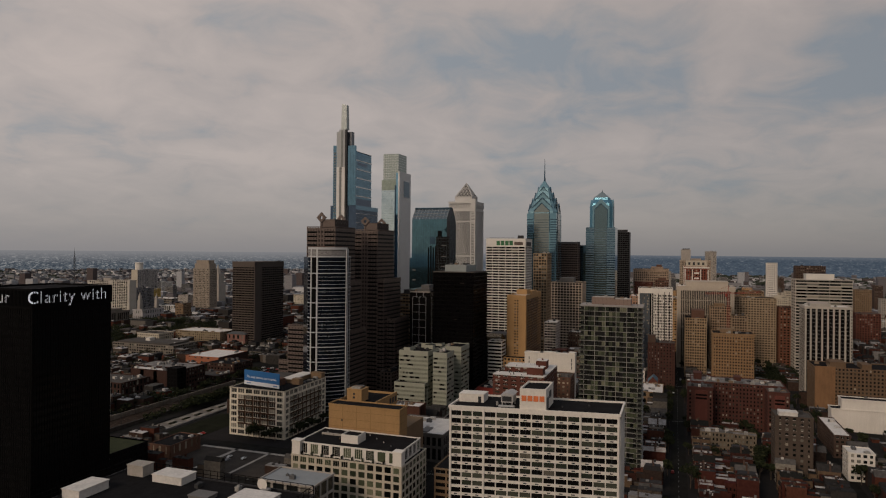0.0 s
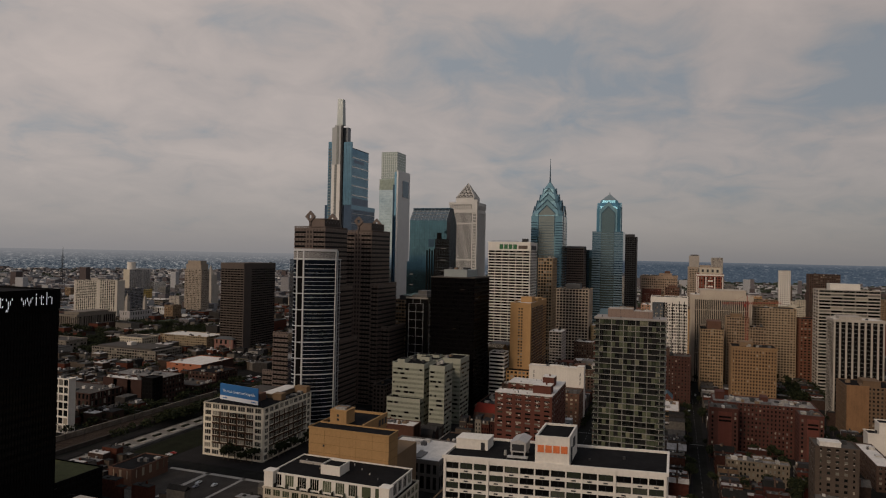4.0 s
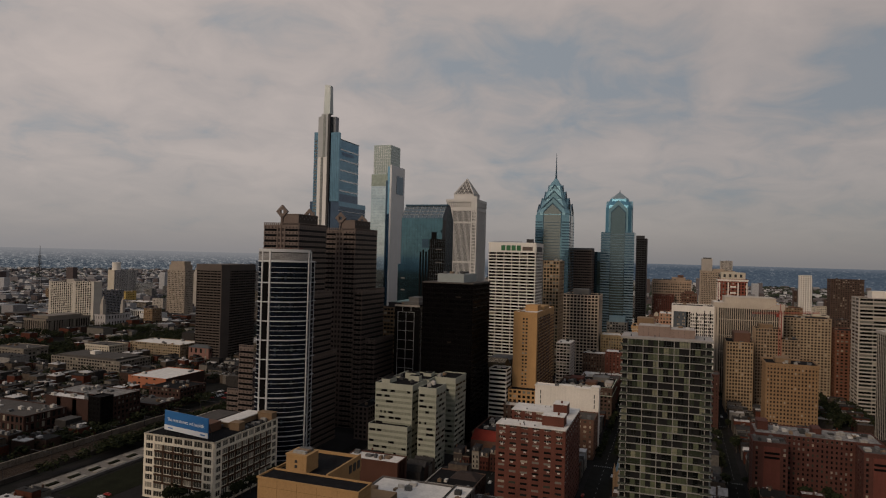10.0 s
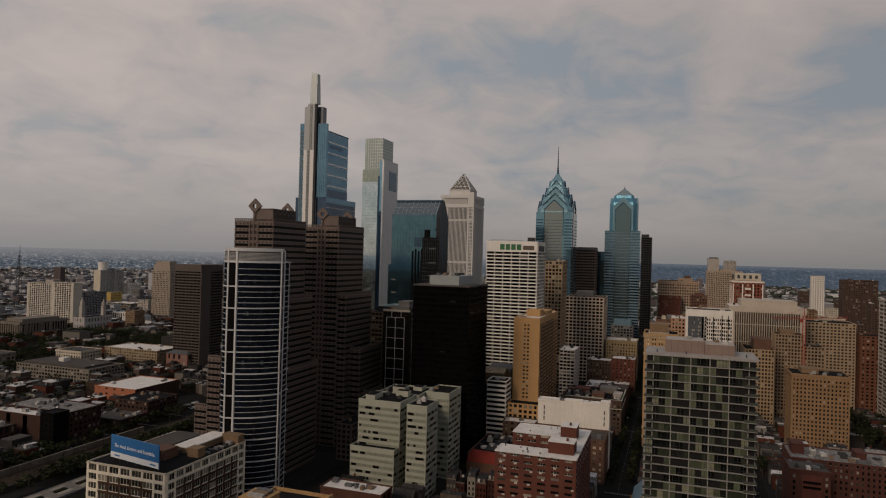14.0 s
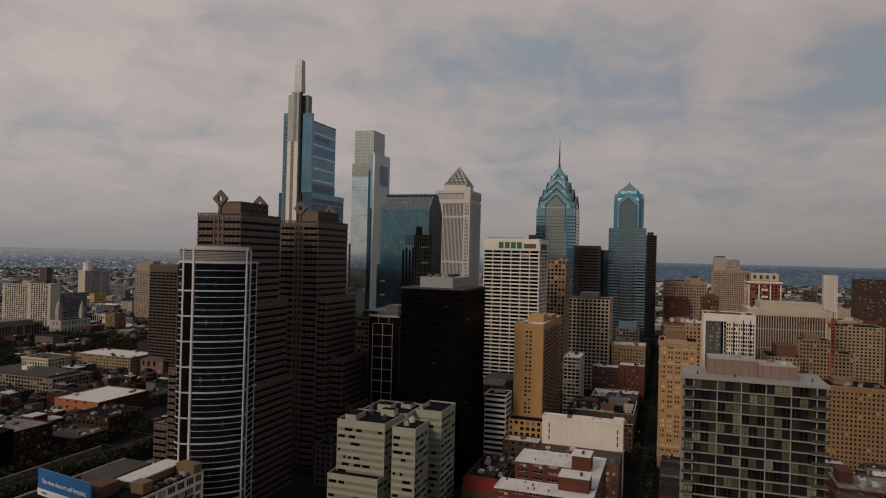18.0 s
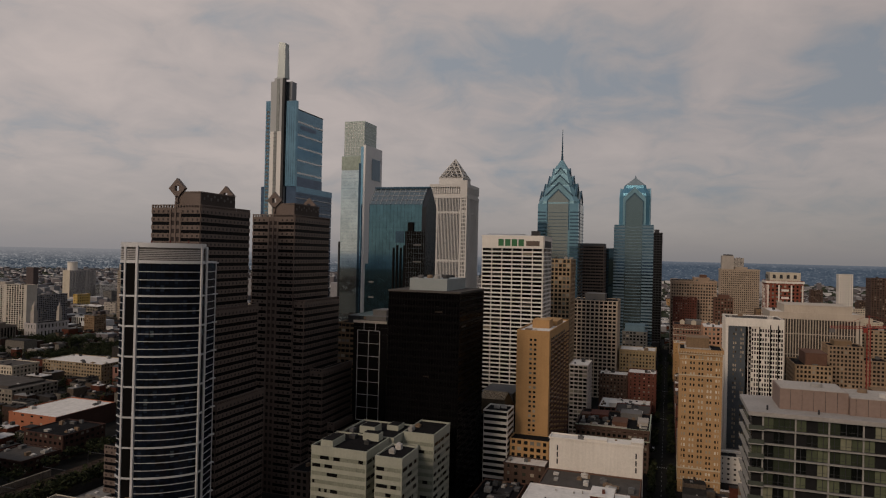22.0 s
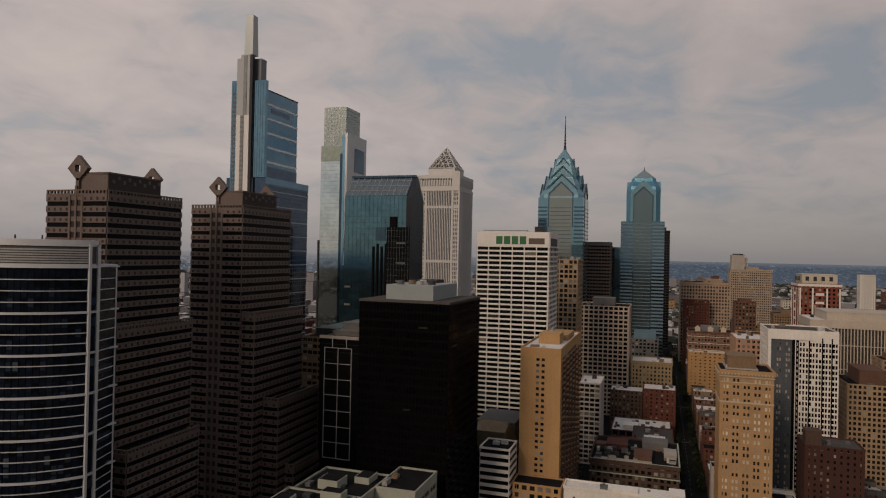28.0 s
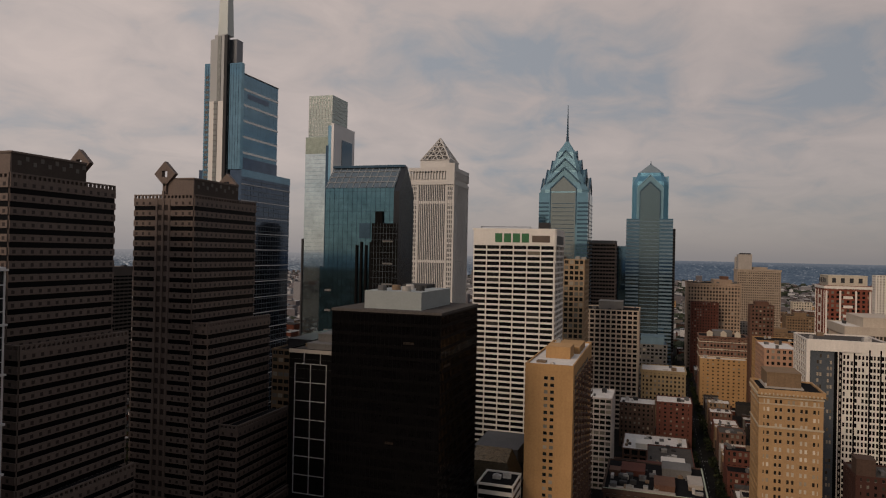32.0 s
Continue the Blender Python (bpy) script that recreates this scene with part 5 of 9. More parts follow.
def skyscraper_mast():
    """The tallest tower: stepped blue glass blades with a pale spine that runs up into a mast."""
    r = thing("glass_skyscraper", 862, 440, 0, "tallest blue glass skyscraper with pale spine and mast", "tower")
    TAKEN.append((830, 915, 415, 465))

    def cut(x0, x1, y0, y1, z0, z1, m=None):
        return (m or Mesh()).box(x0 - 862, x1 - 862, y0 - 440, y1 - 440, z0, z1)

    def blk(name, x0, x1, y0, y1, z0, z1, m, label=""):
        return part(name, cut(x0, x1, y0, y1, z0, z1), m, r, label)
    navy = mat("navy_curtain_glass", (0.080, 0.112, 0.160), 0.05, metal=0.95, var=0.25, size=18, fine=5)
    sky_blue = mat("sky_curtain_glass", (0.135, 0.235, 0.31), 0.05, metal=0.95, var=0.2, size=18, fine=5)
    teal = mat("blade_glass", (0.15, 0.265, 0.33), 0.05, metal=0.95, var=0.2, size=16, fine=4, spec=0.5)
    dim = mat("dim_spandrel", (0.10, 0.12, 0.135), 0.4, metal=0.3, var=0.15, size=9)
    low = blk("lower_body", 836, 908, 421, 461, 0, 203, navy)
    up = blk("upper_body", 837.5, 889, 423, 455, 203, 279, sky_blue)
    blk("roof_edge", 837.5, 889.4, 422.6, 455.2, 279, 279.8, DARKMETAL)
    blk("blade", 834.5, 838.5, 422, 434, 203, 287, teal)
    blk("blade", 834.5, 850, 451, 456.5, 0, 288, teal)
    blk("dark_shaft", 838, 846, 429.3, 437, 279, 307, mat("slate_shaft", (0.14, 0.15, 0.165), 0.3, metal=0.5, var=0.15))
    blk("pale_shaft", 834, 846, 446.5, 451, 200, 307, mat("grey_spine", (0.36, 0.37, 0.37), 0.5, var=0.06, size=14))
    blk("spine_flank", 834.6, 838.4, 434.0, 437.0, 0, 279, mat("grey_spine", ()))
    blk("spine", 832.5, 838, 437, 450, 0, 257, mat("pale_spine", (0.62, 0.60, 0.57), 0.5, var=0.06, size=14))
    blk("spine", 833, 839, 436.5, 446.5, 257, 310, mat("grey_spine", ()))
    m = Mesh()
    m.loft([(833.5 - 862, 435.2 - 440, 310), (842 - 862, 435.2 - 440, 310), (842 - 862, 444 - 440, 310), (833.5 - 862, 444 - 440, 310)],
           [(834.5 - 862, 436 - 440, 344.5), (841 - 862, 436 - 440, 344.5), (841 - 862, 443.4 - 440, 346), (834.5 - 862, 443.4 - 440, 346)])
    part("mast", m, mat("mast_glass", (0.36, 0.39, 0.38), 0.3, metal=0.3, var=0.05), r)
    # heavy pale lines part the glass into fields of three storeys
    for k in range(5):
        part("pale_line", cut(838.5, 889.2, 422.7, 423, 216.0 + k * 12.6, 217.7 + k * 12.6), mat("pale_floor_band", (0.80, 0.80, 0.78), 0.5, var=0.06), up)
    for k in range(15):
        part("pale_line", cut(836, 908.2, 420.7, 421, 9.5 + k * 13.0, 10.1 + k * 13.0), ALU, low)
    part("glass_crown", cut(836, 908.3, 420.75, 421, 197.5, 203.3), sky_blue, low)
    part("dark_band", cut(838.5, 889.3, 422.75, 423, 203.5, 213), navy, up)
    part("dark_band", cut(845, 875, 422.75, 423, 260.5, 264.6), navy, up)
    faint_up, faint_low = Mesh(), Mesh()
    for k in range(51):
        z = 4.0 * k + 3
        cut(836, 908.1, 420.85, 421, z, z + 0.45, faint_low) if z < 197 else None
        z = 214 + 4.2 * k
        cut(838.5, 889.1, 422.88, 423, z, z + 0.4, faint_up) if z < 277 else None
    for i in range(18):
        x = 841 + i * 3.8
        cut(x, x + 0.18, 420.88, 421, 0, 197, faint_low)
        cut(x, x + 0.18, 422.9, 423, 213, 278.8, faint_up) if x < 888 else None
    part("mullion_grid", faint_up, teal, up, kind="stuff")
    part("mullion_grid", faint_low, dim, low, kind="stuff")
    lines = Mesh()
    for y in (424.4, 426.8, 429.2, 431.6, 452.8, 454.6):
        cut(834.35, 834.5, y, y + 0.16, 203 if y < 440 else 20, 286, lines)
    part("blade_mullions", lines, navy, r, kind="stuff")
    part("ladder_glazing", cut(832.6, 833, 440.2, 443.4, 257, 309, cut(832.1, 832.5, 442.2, 445.4, 30, 257)), mat("ladder_glass", (0.20, 0.21, 0.20), 0.3, metal=0.3, var=0.4, size=3, fine=1), r)
    blk("shadow_gap", 832.4, 834.6, 434.2, 437, 0, 309, DARKMETAL)
    dots = Mesh()
    for k in range(60):
        cut(834.3, 834.6, 452.2, 455.4, 40 + k * 4, 42 + k * 4, dots)
        if k < 54:
            cut(831.95, 832.2, 442.0, 445.6, 32 + k * 4.2, 32.8 + k * 4.2, dots)
    part("slotting", dots, GREY, r, kind="stuff")


skyscraper_mast()


def skyscraper_lantern():
    """Silver glass skyscraper with a set-back lantern and a framed notch."""
    r = thing("glass_skyscraper", 1009, 435, 0, "pale silver glass skyscraper with set-back lantern top", "tower")
    TAKEN.append((980, 1040, 410, 455))
    q = lambda x0, x1, y0, y1: (x0 - 1009, x1 - 1009, y0 - 435, y1 - 435)
    part("body", Mesh().box(*q(986, 1032, 419.5, 450.5), 0, 255), SILVERGLASS, r)
    part("shoulder", Mesh().box(*q(985, 1033, 418.5, 421), 0, 268), ALU, r)
    part("shoulder", Mesh().box(*q(1000, 1033, 419, 446), 255, 267), SILVERGLASS, r)
    part("notch", Mesh().box(*q(1003, 1027, 418.1, 418.4), 228, 254), DEEPBLUE, r)
    part("notch_strip", Mesh().box(*q(985.6, 985.9, 421.2, 425), 0, 266), BLUEGLASS, r)
    part("lantern_base", Mesh().box(*q(985.7, 986, 424.5, 450.3), 238, 254.8), mat("lantern_base_glass", (0.25, 0.29, 0.25), 0.3, metal=0.5, var=0.35, size=4, fine=1), r)
    part("shadow_strip", Mesh().box(*q(985.55, 986, 424.2, 427.2), 0, 246), mat("deep_blue_glass", ()), r)
    part("side_fin", Mesh().box(*q(984.8, 987, 450.6, 452.2), 0, 152), DARKMETAL, r)
    part("lantern", Mesh().box(*q(987, 1021, 421.5, 448), 255, 297), mat("lantern_glass", (0.31, 0.36, 0.335), 0.25, metal=0.5, var=0.1, size=9), r)
    m = Mesh()
    for i in range(8):
        y = 422.5 + i * 3.4
        m.box(*q(986.8, 987, y, y + 0.3), 256, 296)
    for j in range(10):
        m.box(*q(986.8, 1021.2, 421.3, 448.2), 257 + j * 4.1, 257.25 + j * 4.1)
    part("lantern_grid", m, ALU, r, kind="stuff")
    for j in range(60):
        part("floor_line", Mesh().box(*q(985.8, 1032.2, 419.2, 450.7), 12 + j * 4.0, 12.14 + j * 4.0), TEALGLASS, r)


skyscraper_lantern()


def gable_glass_tower():
    """Teal glass tower under a steep glazed roof, with a dark south end and a black stepped reflection built solid."""
    r = thing("gabled_tower", 768, 277, 0, "teal glass office tower under a steep glazed gable roof", "tower")
    TAKEN.append((740, 800, 245, 305))
    q = lambda x0, x1, y0, y1: (x0 - 768, x1 - 768, y0 - 277, y1 - 277)
    part("body", Mesh().box(*q(748, 770, 255, 300), 0, 178), mat("deep_teal_glass", (0.105, 0.205, 0.245), 0.05, metal=0.95, var=0.3, size=14, fine=4), r)
    part("roof", Mesh().gable(*q(747, 770.5, 255, 300), 178, 192, "y"), mat("grey_roof_glass", (0.15, 0.18, 0.19), 0.25, metal=0.8, var=0.12, size=9, fine=3), r)
    part("lower_wing", Mesh().box(*q(749, 769, 300, 303.5), 0, 131), mat("deep_teal_glass", (0.105, 0.205, 0.245), 0.05, metal=0.95, var=0.3, size=14, fine=4), r)
    g = Mesh().gable(*q(746.6, 770, 251.5, 255), 176, 191.6, "y")
    g.box(*q(746.6, 770, 251.5, 255), 0, 176)
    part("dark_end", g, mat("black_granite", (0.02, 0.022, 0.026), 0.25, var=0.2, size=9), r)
    # dark stepped reflection in the glass, built as a black block
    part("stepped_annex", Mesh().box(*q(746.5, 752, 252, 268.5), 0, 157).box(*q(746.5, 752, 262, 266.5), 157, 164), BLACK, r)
    part("blue_panel", Mesh().box(*q(747.6, 747.9, 270, 277), 148, 157), DEEPBLUE, r)
    grid = Mesh()
    for j in range(42):
        grid.box(*q(746.42, 746.5, 252, 268.5), 3 + j * 3.7, 3.12 + j * 3.7)
    for i in range(8):
        grid.box(*q(746.42, 746.5, 253 + i * 2, 253.1 + i * 2), 0, 157)
    part("annex_grid", grid, mat("dim_spandrel", ()), r, kind="stuff")
    for z in (98, 110.5, 121, 133, 146):
        part("pale_bar", Mesh().box(*q(746.2, 746.5, 255, 261.5), z, z + 1.0), GREY, r)
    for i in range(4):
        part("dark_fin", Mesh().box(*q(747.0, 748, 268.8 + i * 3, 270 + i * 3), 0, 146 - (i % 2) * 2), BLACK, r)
    m = Mesh()
    for j in range(45):
        m.box(*q(747.85, 748.0, 255, 300), 2 + j * 3.95, 2.14 + j * 3.95)
    for i in range(16):
        m.box(*q(747.85, 748.0, 255 + i * 3, 255.12 + i * 3), 0, 178)
    part("mullion_grid", m, DEEPBLUE, r, kind="stuff")
    for i in range(5):
        part("lit_bay", Mesh().box(*q(747.4, 748, 295, 299), 68 + i * 12, 69.2 + i * 12), GREY, r)
    rl = Mesh()
    for i in range(11):
        y = 256 + i * 4.3
        rl.bar((747 - 768, y - 277, 178.1), (758.7 - 768, y - 277, 191.9), 0.35)
    for s in (0.25, 0.5, 0.75):
        rl.bar((747 - 768 + 11.75 * s, 255 - 277, 178.2 + 14 * s), (747 - 768 + 11.75 * s, 300 - 277, 178.2 + 14 * s), 0.35)
    part("roof_lattice", rl, mat("dull_aluminium", (0.22, 0.23, 0.235), 0.5, metal=0.3, var=0.08, size=9), r)
    part("ridge", Mesh().box(*q(757.2, 760.2, 253, 300), 191.2, 192.6), DEEPBLUE, r)


gable_glass_tower()


def pyramid_tower():
    """Pale granite tower with vertical piers, a projecting cornice and a lattice pyramid."""
    r = thing("pyramid_tower", 940.5, 291.3, 0, "pale granite office tower topped by a lattice pyramid", "tower")
    TAKEN.append((915, 965, 265, 312))
    k = Block(r, 42, 39.5)
    stone = mat("pale_granite", (0.50, 0.485, 0.46), 0.7, var=0.08, size=14)
    k.core(0, 208)
    for s in "WS":
        L = k.length(s)
        for i in range(25):
            u = i * (L - 0.9) / 24
            k.fbox(s, u, u + (1.5 if i in (0, 4, 20, 24) else 0.62), 0, 200, 0, 0.7)
        for j in range(50):
            k.fbox(s, 0, L * 4 / 24, j * 4.0, j * 4 + 1.3, 0, 0.55)
            k.fbox(s, L * 20 / 24, L, j * 4.0, j * 4 + 1.3, 0, 0.55)
        for z in (38, 84, 132, 182):
            k.fbox(s, 0, L, z, z + 2.2, 0, 0.5)
        k.fbox(s, -0.4, L + 0.4, 198, 200.5, 0, 1.0)
    k.close("wall", stone)
    glassm = Mesh()
    for s in "WS":
        k.fbox(s, 0.3, k.length(s) - 0.3, 1, 198, 0.0, 0.06, glassm)
    part("glazing", glassm, mat("grey_glass", (0.09, 0.095, 0.10), 0.2, metal=0.3, var=0.2), r)
    c = Mesh()
    c.box(-22.2, 22.2, -20.6, 20.6, 209.5, 212.5)
    for s in "WS":
        for i in range(16):
            u = i * (k.length(s) - 1) / 15
            k.fbox(s, u, u + 1.0, 203, 209.5, 0, 1.2, c)
    part("cornice", c, stone, r)
    part("corner_turret", Mesh().box(-22.5, -15, -20.5, -13, 198, 216), stone, r)
    part("drum", Mesh().box(-14, 14, -13, 13, 212.5, 220), stone, r)
    p = Mesh()
    apex = Vector((0, 0, 241))
    cs = [Vector((-13.5, -13, 220)), Vector((13.5, -13, 220)), Vector((13.5, 13, 220)), Vector((-13.5, 13, 220))]
    for i in range(4):
        a, b = cs[i], cs[(i + 1) % 4]
        p.bar(a, apex, 1.0)
        p.bar(a, b, 1.0)
        for s in (0.2, 0.4, 0.6, 0.8):
            p.bar(a.lerp(apex, s), b.lerp(apex, s), 0.6)
            p.bar(a.lerp(b, s), a.lerp(b, s).lerp(apex, 1) if s == 0.5 else (a.lerp(apex, s) if s < 0.5 else b.lerp(apex, 1 - s)), 0.6)
            p.bar(a.lerp(b, s), (b.lerp(apex, 1 - s)) if s >= 0 else apex, 0.6)
            p.bar(a.lerp(b, s), a.lerp(apex, s), 0.6)
    part("pyramid", p, stone, r, "open lattice pyramid of pale metal")
    inner = Mesh().loft([(-12, -11.5, 220), (12, -11.5, 220), (12, 11.5, 220), (-12, 11.5, 220)], [(-0.4, -0.4, 238), (0.4, -0.4, 238), (0.4, 0.4, 238), (-0.4, 0.4, 238)])
    part("pyramid_core", inner, GREY, r)


pyramid_tower()


def oct_ring(hw, z, cut=0.24):
    c = hw * cut
    return [(-hw + c, -hw, z), (hw - c, -hw, z), (hw, -hw + c, z), (hw, hw - c, z), (hw - c, hw, z), (-hw + c, hw, z), (-hw, hw - c, z), (-hw, -hw + c, z)]


def chevron(r, hw, face, z0, eave, ridge, body, trim, w):
    """A gabled bay that runs through the tower both ways, outlined along its rakes."""
    m = Mesh()
    for along in ("x", "y"):
        a = (-face, face, -hw, hw) if along == "x" else (-hw, hw, -face, face)
        m.box(*a, z0, eave)
        m.gable(*a, eave, ridge, along)
    part("gabled_bay", m, body, r)
    t = Mesh()
    f = face + 0.15
    for (a, b, c) in (((-f, -hw, eave), (-f, 0, ridge), (-f, hw, eave)), ((-hw, -f, eave), (0, -f, ridge), (hw, -f, eave)), ((-hw, f, eave), (0, f, ridge), (hw, f, eave))):
        t.bar(a, b, w).bar(b, c, w)
        t.bar(a, (a[0], a[1], z0), w * 0.7).bar(c, (c[0], c[1], z0), w * 0.7)
    part("rake_trim", t, trim, r)


def spire_towers():
    blue = mat("blue_chevron_glass", (0.19, 0.34, 0.41), 0.05, metal=0.95, var=0.12, size=10, fine=3)
    crownglass = mat("crown_glass", (0.14, 0.255, 0.305), 0.45, metal=0.3, var=0.12, size=10, fine=3)
    trim = mat("blue_trim", (0.045, 0.088, 0.125), 0.35, metal=0.4, var=0.1)
    panel = mat("beige_glass", (0.27, 0.30, 0.28), 0.10, metal=0.85, var=0.06, size=8)
    # the taller, with a needle
    r = thing("spire_tower", 1044, 194, 0, "blue glass skyscraper with stacked chevron gables and needle", "tower", "chevron towers")
    TAKEN.append((1015, 1070, 165, 220))
    hw = 23
    k = Block(r, 46, 46)
    k.core(0, 200)
    part("body", k.wall, blue, r)
    lines = Mesh()
    for j in range(48):
        for s in "WS":
            k.fbox(s, 0, 9.5, 6 + j * 3.9, 7.6 + j * 3.9, 0, 0.2, lines)
            k.fbox(s, 36.5, 46, 6 + j * 3.9, 7.6 + j * 3.9, 0, 0.2, lines)
        for s in "WS":
            k.fbox(s, 12.5, 33.5, 6 + j * 3.9, 6.5 + j * 3.9, 0.3, 0.5, lines)
    part("spandrel", lines, trim, r, kind="stuff")
    pan = Mesh()
    for s in "WS":
        k.fbox(s, 11.5, 34.5, 0, 200, 0, 0.35, pan)
    part("centre_panel", pan, panel, r)
    cr = Mesh()
    steps = [(23, 199.5), (22.6, 203), (18.2, 211), (17.4, 214), (14.2, 221), (13.2, 226), (9.6, 236), (8.4, 241), (4.5, 247), (1.5, 252)]
    for (h0, z0), (h1, z1) in zip(steps[:-1], steps[1:]):
        cr.loft(oct_ring(h0, z0), oct_ring(h1, z1))
    part("crown", cr, crownglass, r)
    chevron(r, 12.2, 22.8, 170, 204, 216, panel, trim, 1.3)
    chevron(r, 15.5, 18.6, 199, 209.5, 224.5, crownglass, trim, 1.4)
    chevron(r, 11.5, 14.0, 209, 222, 233.5, crownglass, trim, 1.3)
    chevron(r, 7.6, 9.6, 222, 233, 242.5, crownglass, trim, 1.1)
    m = Mesh().cone(0, 0, 240, 252, 5, 1.6, 8)
    m.cone(0, 0, 252, 258, 1.6, 1.0, 8).cone(0, 0, 258, 288, 0.9, 0.25, 8)
    for j in range(8):
        m.cone(0, 0, 256 + j * 3, 256.6 + j * 3, 1.3 - j * 0.1, 1.3 - j * 0.1, 8)
    part("needle", m, trim, r)
    # the lower, with a blunt crown
    r = thing("spire_tower", 1160, 116.5, 0, "blue glass skyscraper with a gabled blunt crown and finial", "tower", "chevron towers")
    TAKEN.append((1130, 1190, 88, 145))
    k = Block(r, 48, 48)
    k.core(0, 182)
    # lower body tinted darker: reflection of the dark city put into the glass
    part("body", k.wall, mat("darkened_chevron_glass", (0.112, 0.202, 0.262), 0.05, metal=0.95, var=0.14, size=10, fine=3), r)
    lines = Mesh()
    for j in range(46):
        for s in "WN":
            k.fbox(s, 0, 13.5, 3 + j * 3.9, 4.9 + j * 3.9, 0, 0.2, lines)
            k.fbox(s, 34.5, 48, 3 + j * 3.9, 4.9 + j * 3.9, 0, 0.2, lines)
            k.fbox(s, 14.5, 33.5, 3 + j * 3.9, 3.9 + j * 3.9, 0.3, 0.55, lines)
    part("spandrel", lines, mat("pale_spandrel", (0.14, 0.20, 0.24), 0.4, metal=0.4, var=0.1), r, kind="stuff")
    pan = Mesh()
    for s in "WN":
        k.fbox(s, 13.8, 34.2, 0, 182, 0, 0.35, pan)
    part("centre_panel", pan, mat("grey_green_glass", (0.15, 0.21, 0.22), 0.10, metal=0.85, var=0.06, size=8), r)
    cr = Mesh()
    steps = [(18.5, 182), (18.5, 219), (17.6, 223), (14.2, 229), (13.2, 233)]
    for (h0, z0), (h1, z1) in zip(steps[:-1], steps[1:]):
        cr.loft(oct_ring(h0, z0), oct_ring(h1, z1))
    part("crown_shaft", cr, mat("deep_crown_glass", (0.10, 0.24, 0.32), 0.25, metal=0.6, var=0.14, size=10, fine=3), r)
    chevron(r, 13.5, 18.7, 182, 216, 230, crownglass, mat("pale_blue_trim", (0.20, 0.34, 0.42), 0.4), 0.8)
    p = Mesh()
    p.loft([(-18.9, 10.3, 182), (-18.9, -10.3, 182), (-18.9, -10.3, 212), (-18.9, 0, 222), (-18.9, 10.3, 212)], [(-18.2, 10.3, 182), (-18.2, -10.3, 182), (-18.2, -10.3, 212), (-18.2, 0, 222), (-18.2, 10.3, 212)])
    part("gable_panel", p, mat("grey_green_glass", ()), r)
    t = Mesh()
    t.bar((-19.2, -10.6, 182), (-19.2, -10.6, 212.3), 0.9).bar((-19.2, 10.6, 182), (-19.2, 10.6, 212.3), 0.9)
    t.bar((-19.2, -10.6, 212), (-19.2, 0, 222.5), 1.3).bar((-19.2, 10.6, 212), (-19.2, 0, 222.5), 1.3)
    part("panel_trim", t, trim, r)
    part("pyramid_top", Mesh().loft(oct_ring(13.2, 233), oct_ring(1.2, 243.5)), mat("pale_crown", (0.19, 0.235, 0.25), 0.4, metal=0.3, var=0.2, size=3), r)
    part("finial", Mesh().cone(0, 0, 242, 244, 1.2, 0.9).cone(0, 0, 244, 247.5, 0.6, 0.2), trim, r)
    part("side_wing", Mesh().box(-20, 10, 24, 40, 0, 152), mat("darkened_chevron_glass", ()), r)


spire_towers()

LIVER = mat("liver_brick", (0.072, 0.028, 0.021), 0.88, var=0.2, size=7, streak=0.6)
# ---- other large buildings ----
office("slim_tower", "slim black glass tower with a thin white steel grid", 640, 668, 235.5, 258, 97.5, BLACK, "WS", floor=4.0, bay=7.2, pier=0.25, band=0.5, out=0.2, limit=60, split=1, glass=DARKGLASS, glass_rows=DARKGLASS, frame_mat=DARKMETAL, pent=((0.1, 0.7, 0.1, 0.7, 3.0, GREY), (0.3, 0.8, 0.2, 0.6, 6.5, GREY)), clutter=9, roof=GRAVEL)


def slim_grid():
    r = thing("steel_grid", 640, 247.6, 0, "white steel line grid on the slim dark tower's front", "facade grid")
    for j in range(8):
        part("grid_line", Mesh().box(-0.6, -0.2, -7.4, 7.4, 37.0 + j * 7.85, 37.24 + j * 7.85), ALU, r)
    for y in (-7.4, 0.0, 7.4):
        part("grid_post", Mesh().box(-0.62, -0.2, y - 0.13, y + 0.13, 37, 92.2), ALU, r)
    for j in range(14):
        part("side_line", Mesh().box(3.0, 27.5, -12.55, -12.35, 37.0 + j * 3.93, 37.14 + j * 3.93), mat("dim_steel", (0.20, 0.22, 0.24), 0.5), r)
    for x in (3.0, 9.2, 15.4, 21.5, 27.5):
        part("side_post", Mesh().box(x - 0.07, x + 0.07, -12.56, -12.36, 37, 92), mat("dim_steel", ()), r)
    part("top_rail", Mesh().box(-0.6, -0.2, -12.1, 10.4, 96.6, 98.2), PALE, r)
    for y in (-4.5, 3.2):
        part("grid_post", Mesh().box(-0.55, -0.2, y - 0.1, y + 0.1, 92.2, 96.6), ALU, r)


slim_grid()
office("office_slab", "beige office slab in close window bands with roof plant", 668, 735, 262, 284, 92, BUFF, "WS", floor=3.4, bay=3.2, pier=0.5, band=1.5, limit=20, pent=((0.1, 0.9, 0.2, 0.8, 5, DARKMETAL),), clutter=6)
office("grid_tower", "beige concrete tower with a deep grid of dark windows", 948, 990, 122, 165, 96, mat("brown_precast", (0.44, 0.355, 0.275), 0.85, var=0.12, size=12, streak=0.5), "WS", floor=3.9, bay=4.4, pier=1.05, band=1.25, out=0.7, limit=70, split=2, glass=BANKGLASS, glass_rows=BANKGLASS_S, frame_mat=DARKMETAL, pent=((0.25, 0.75, 0.3, 0.75, 7, GREY),), clutter=4)
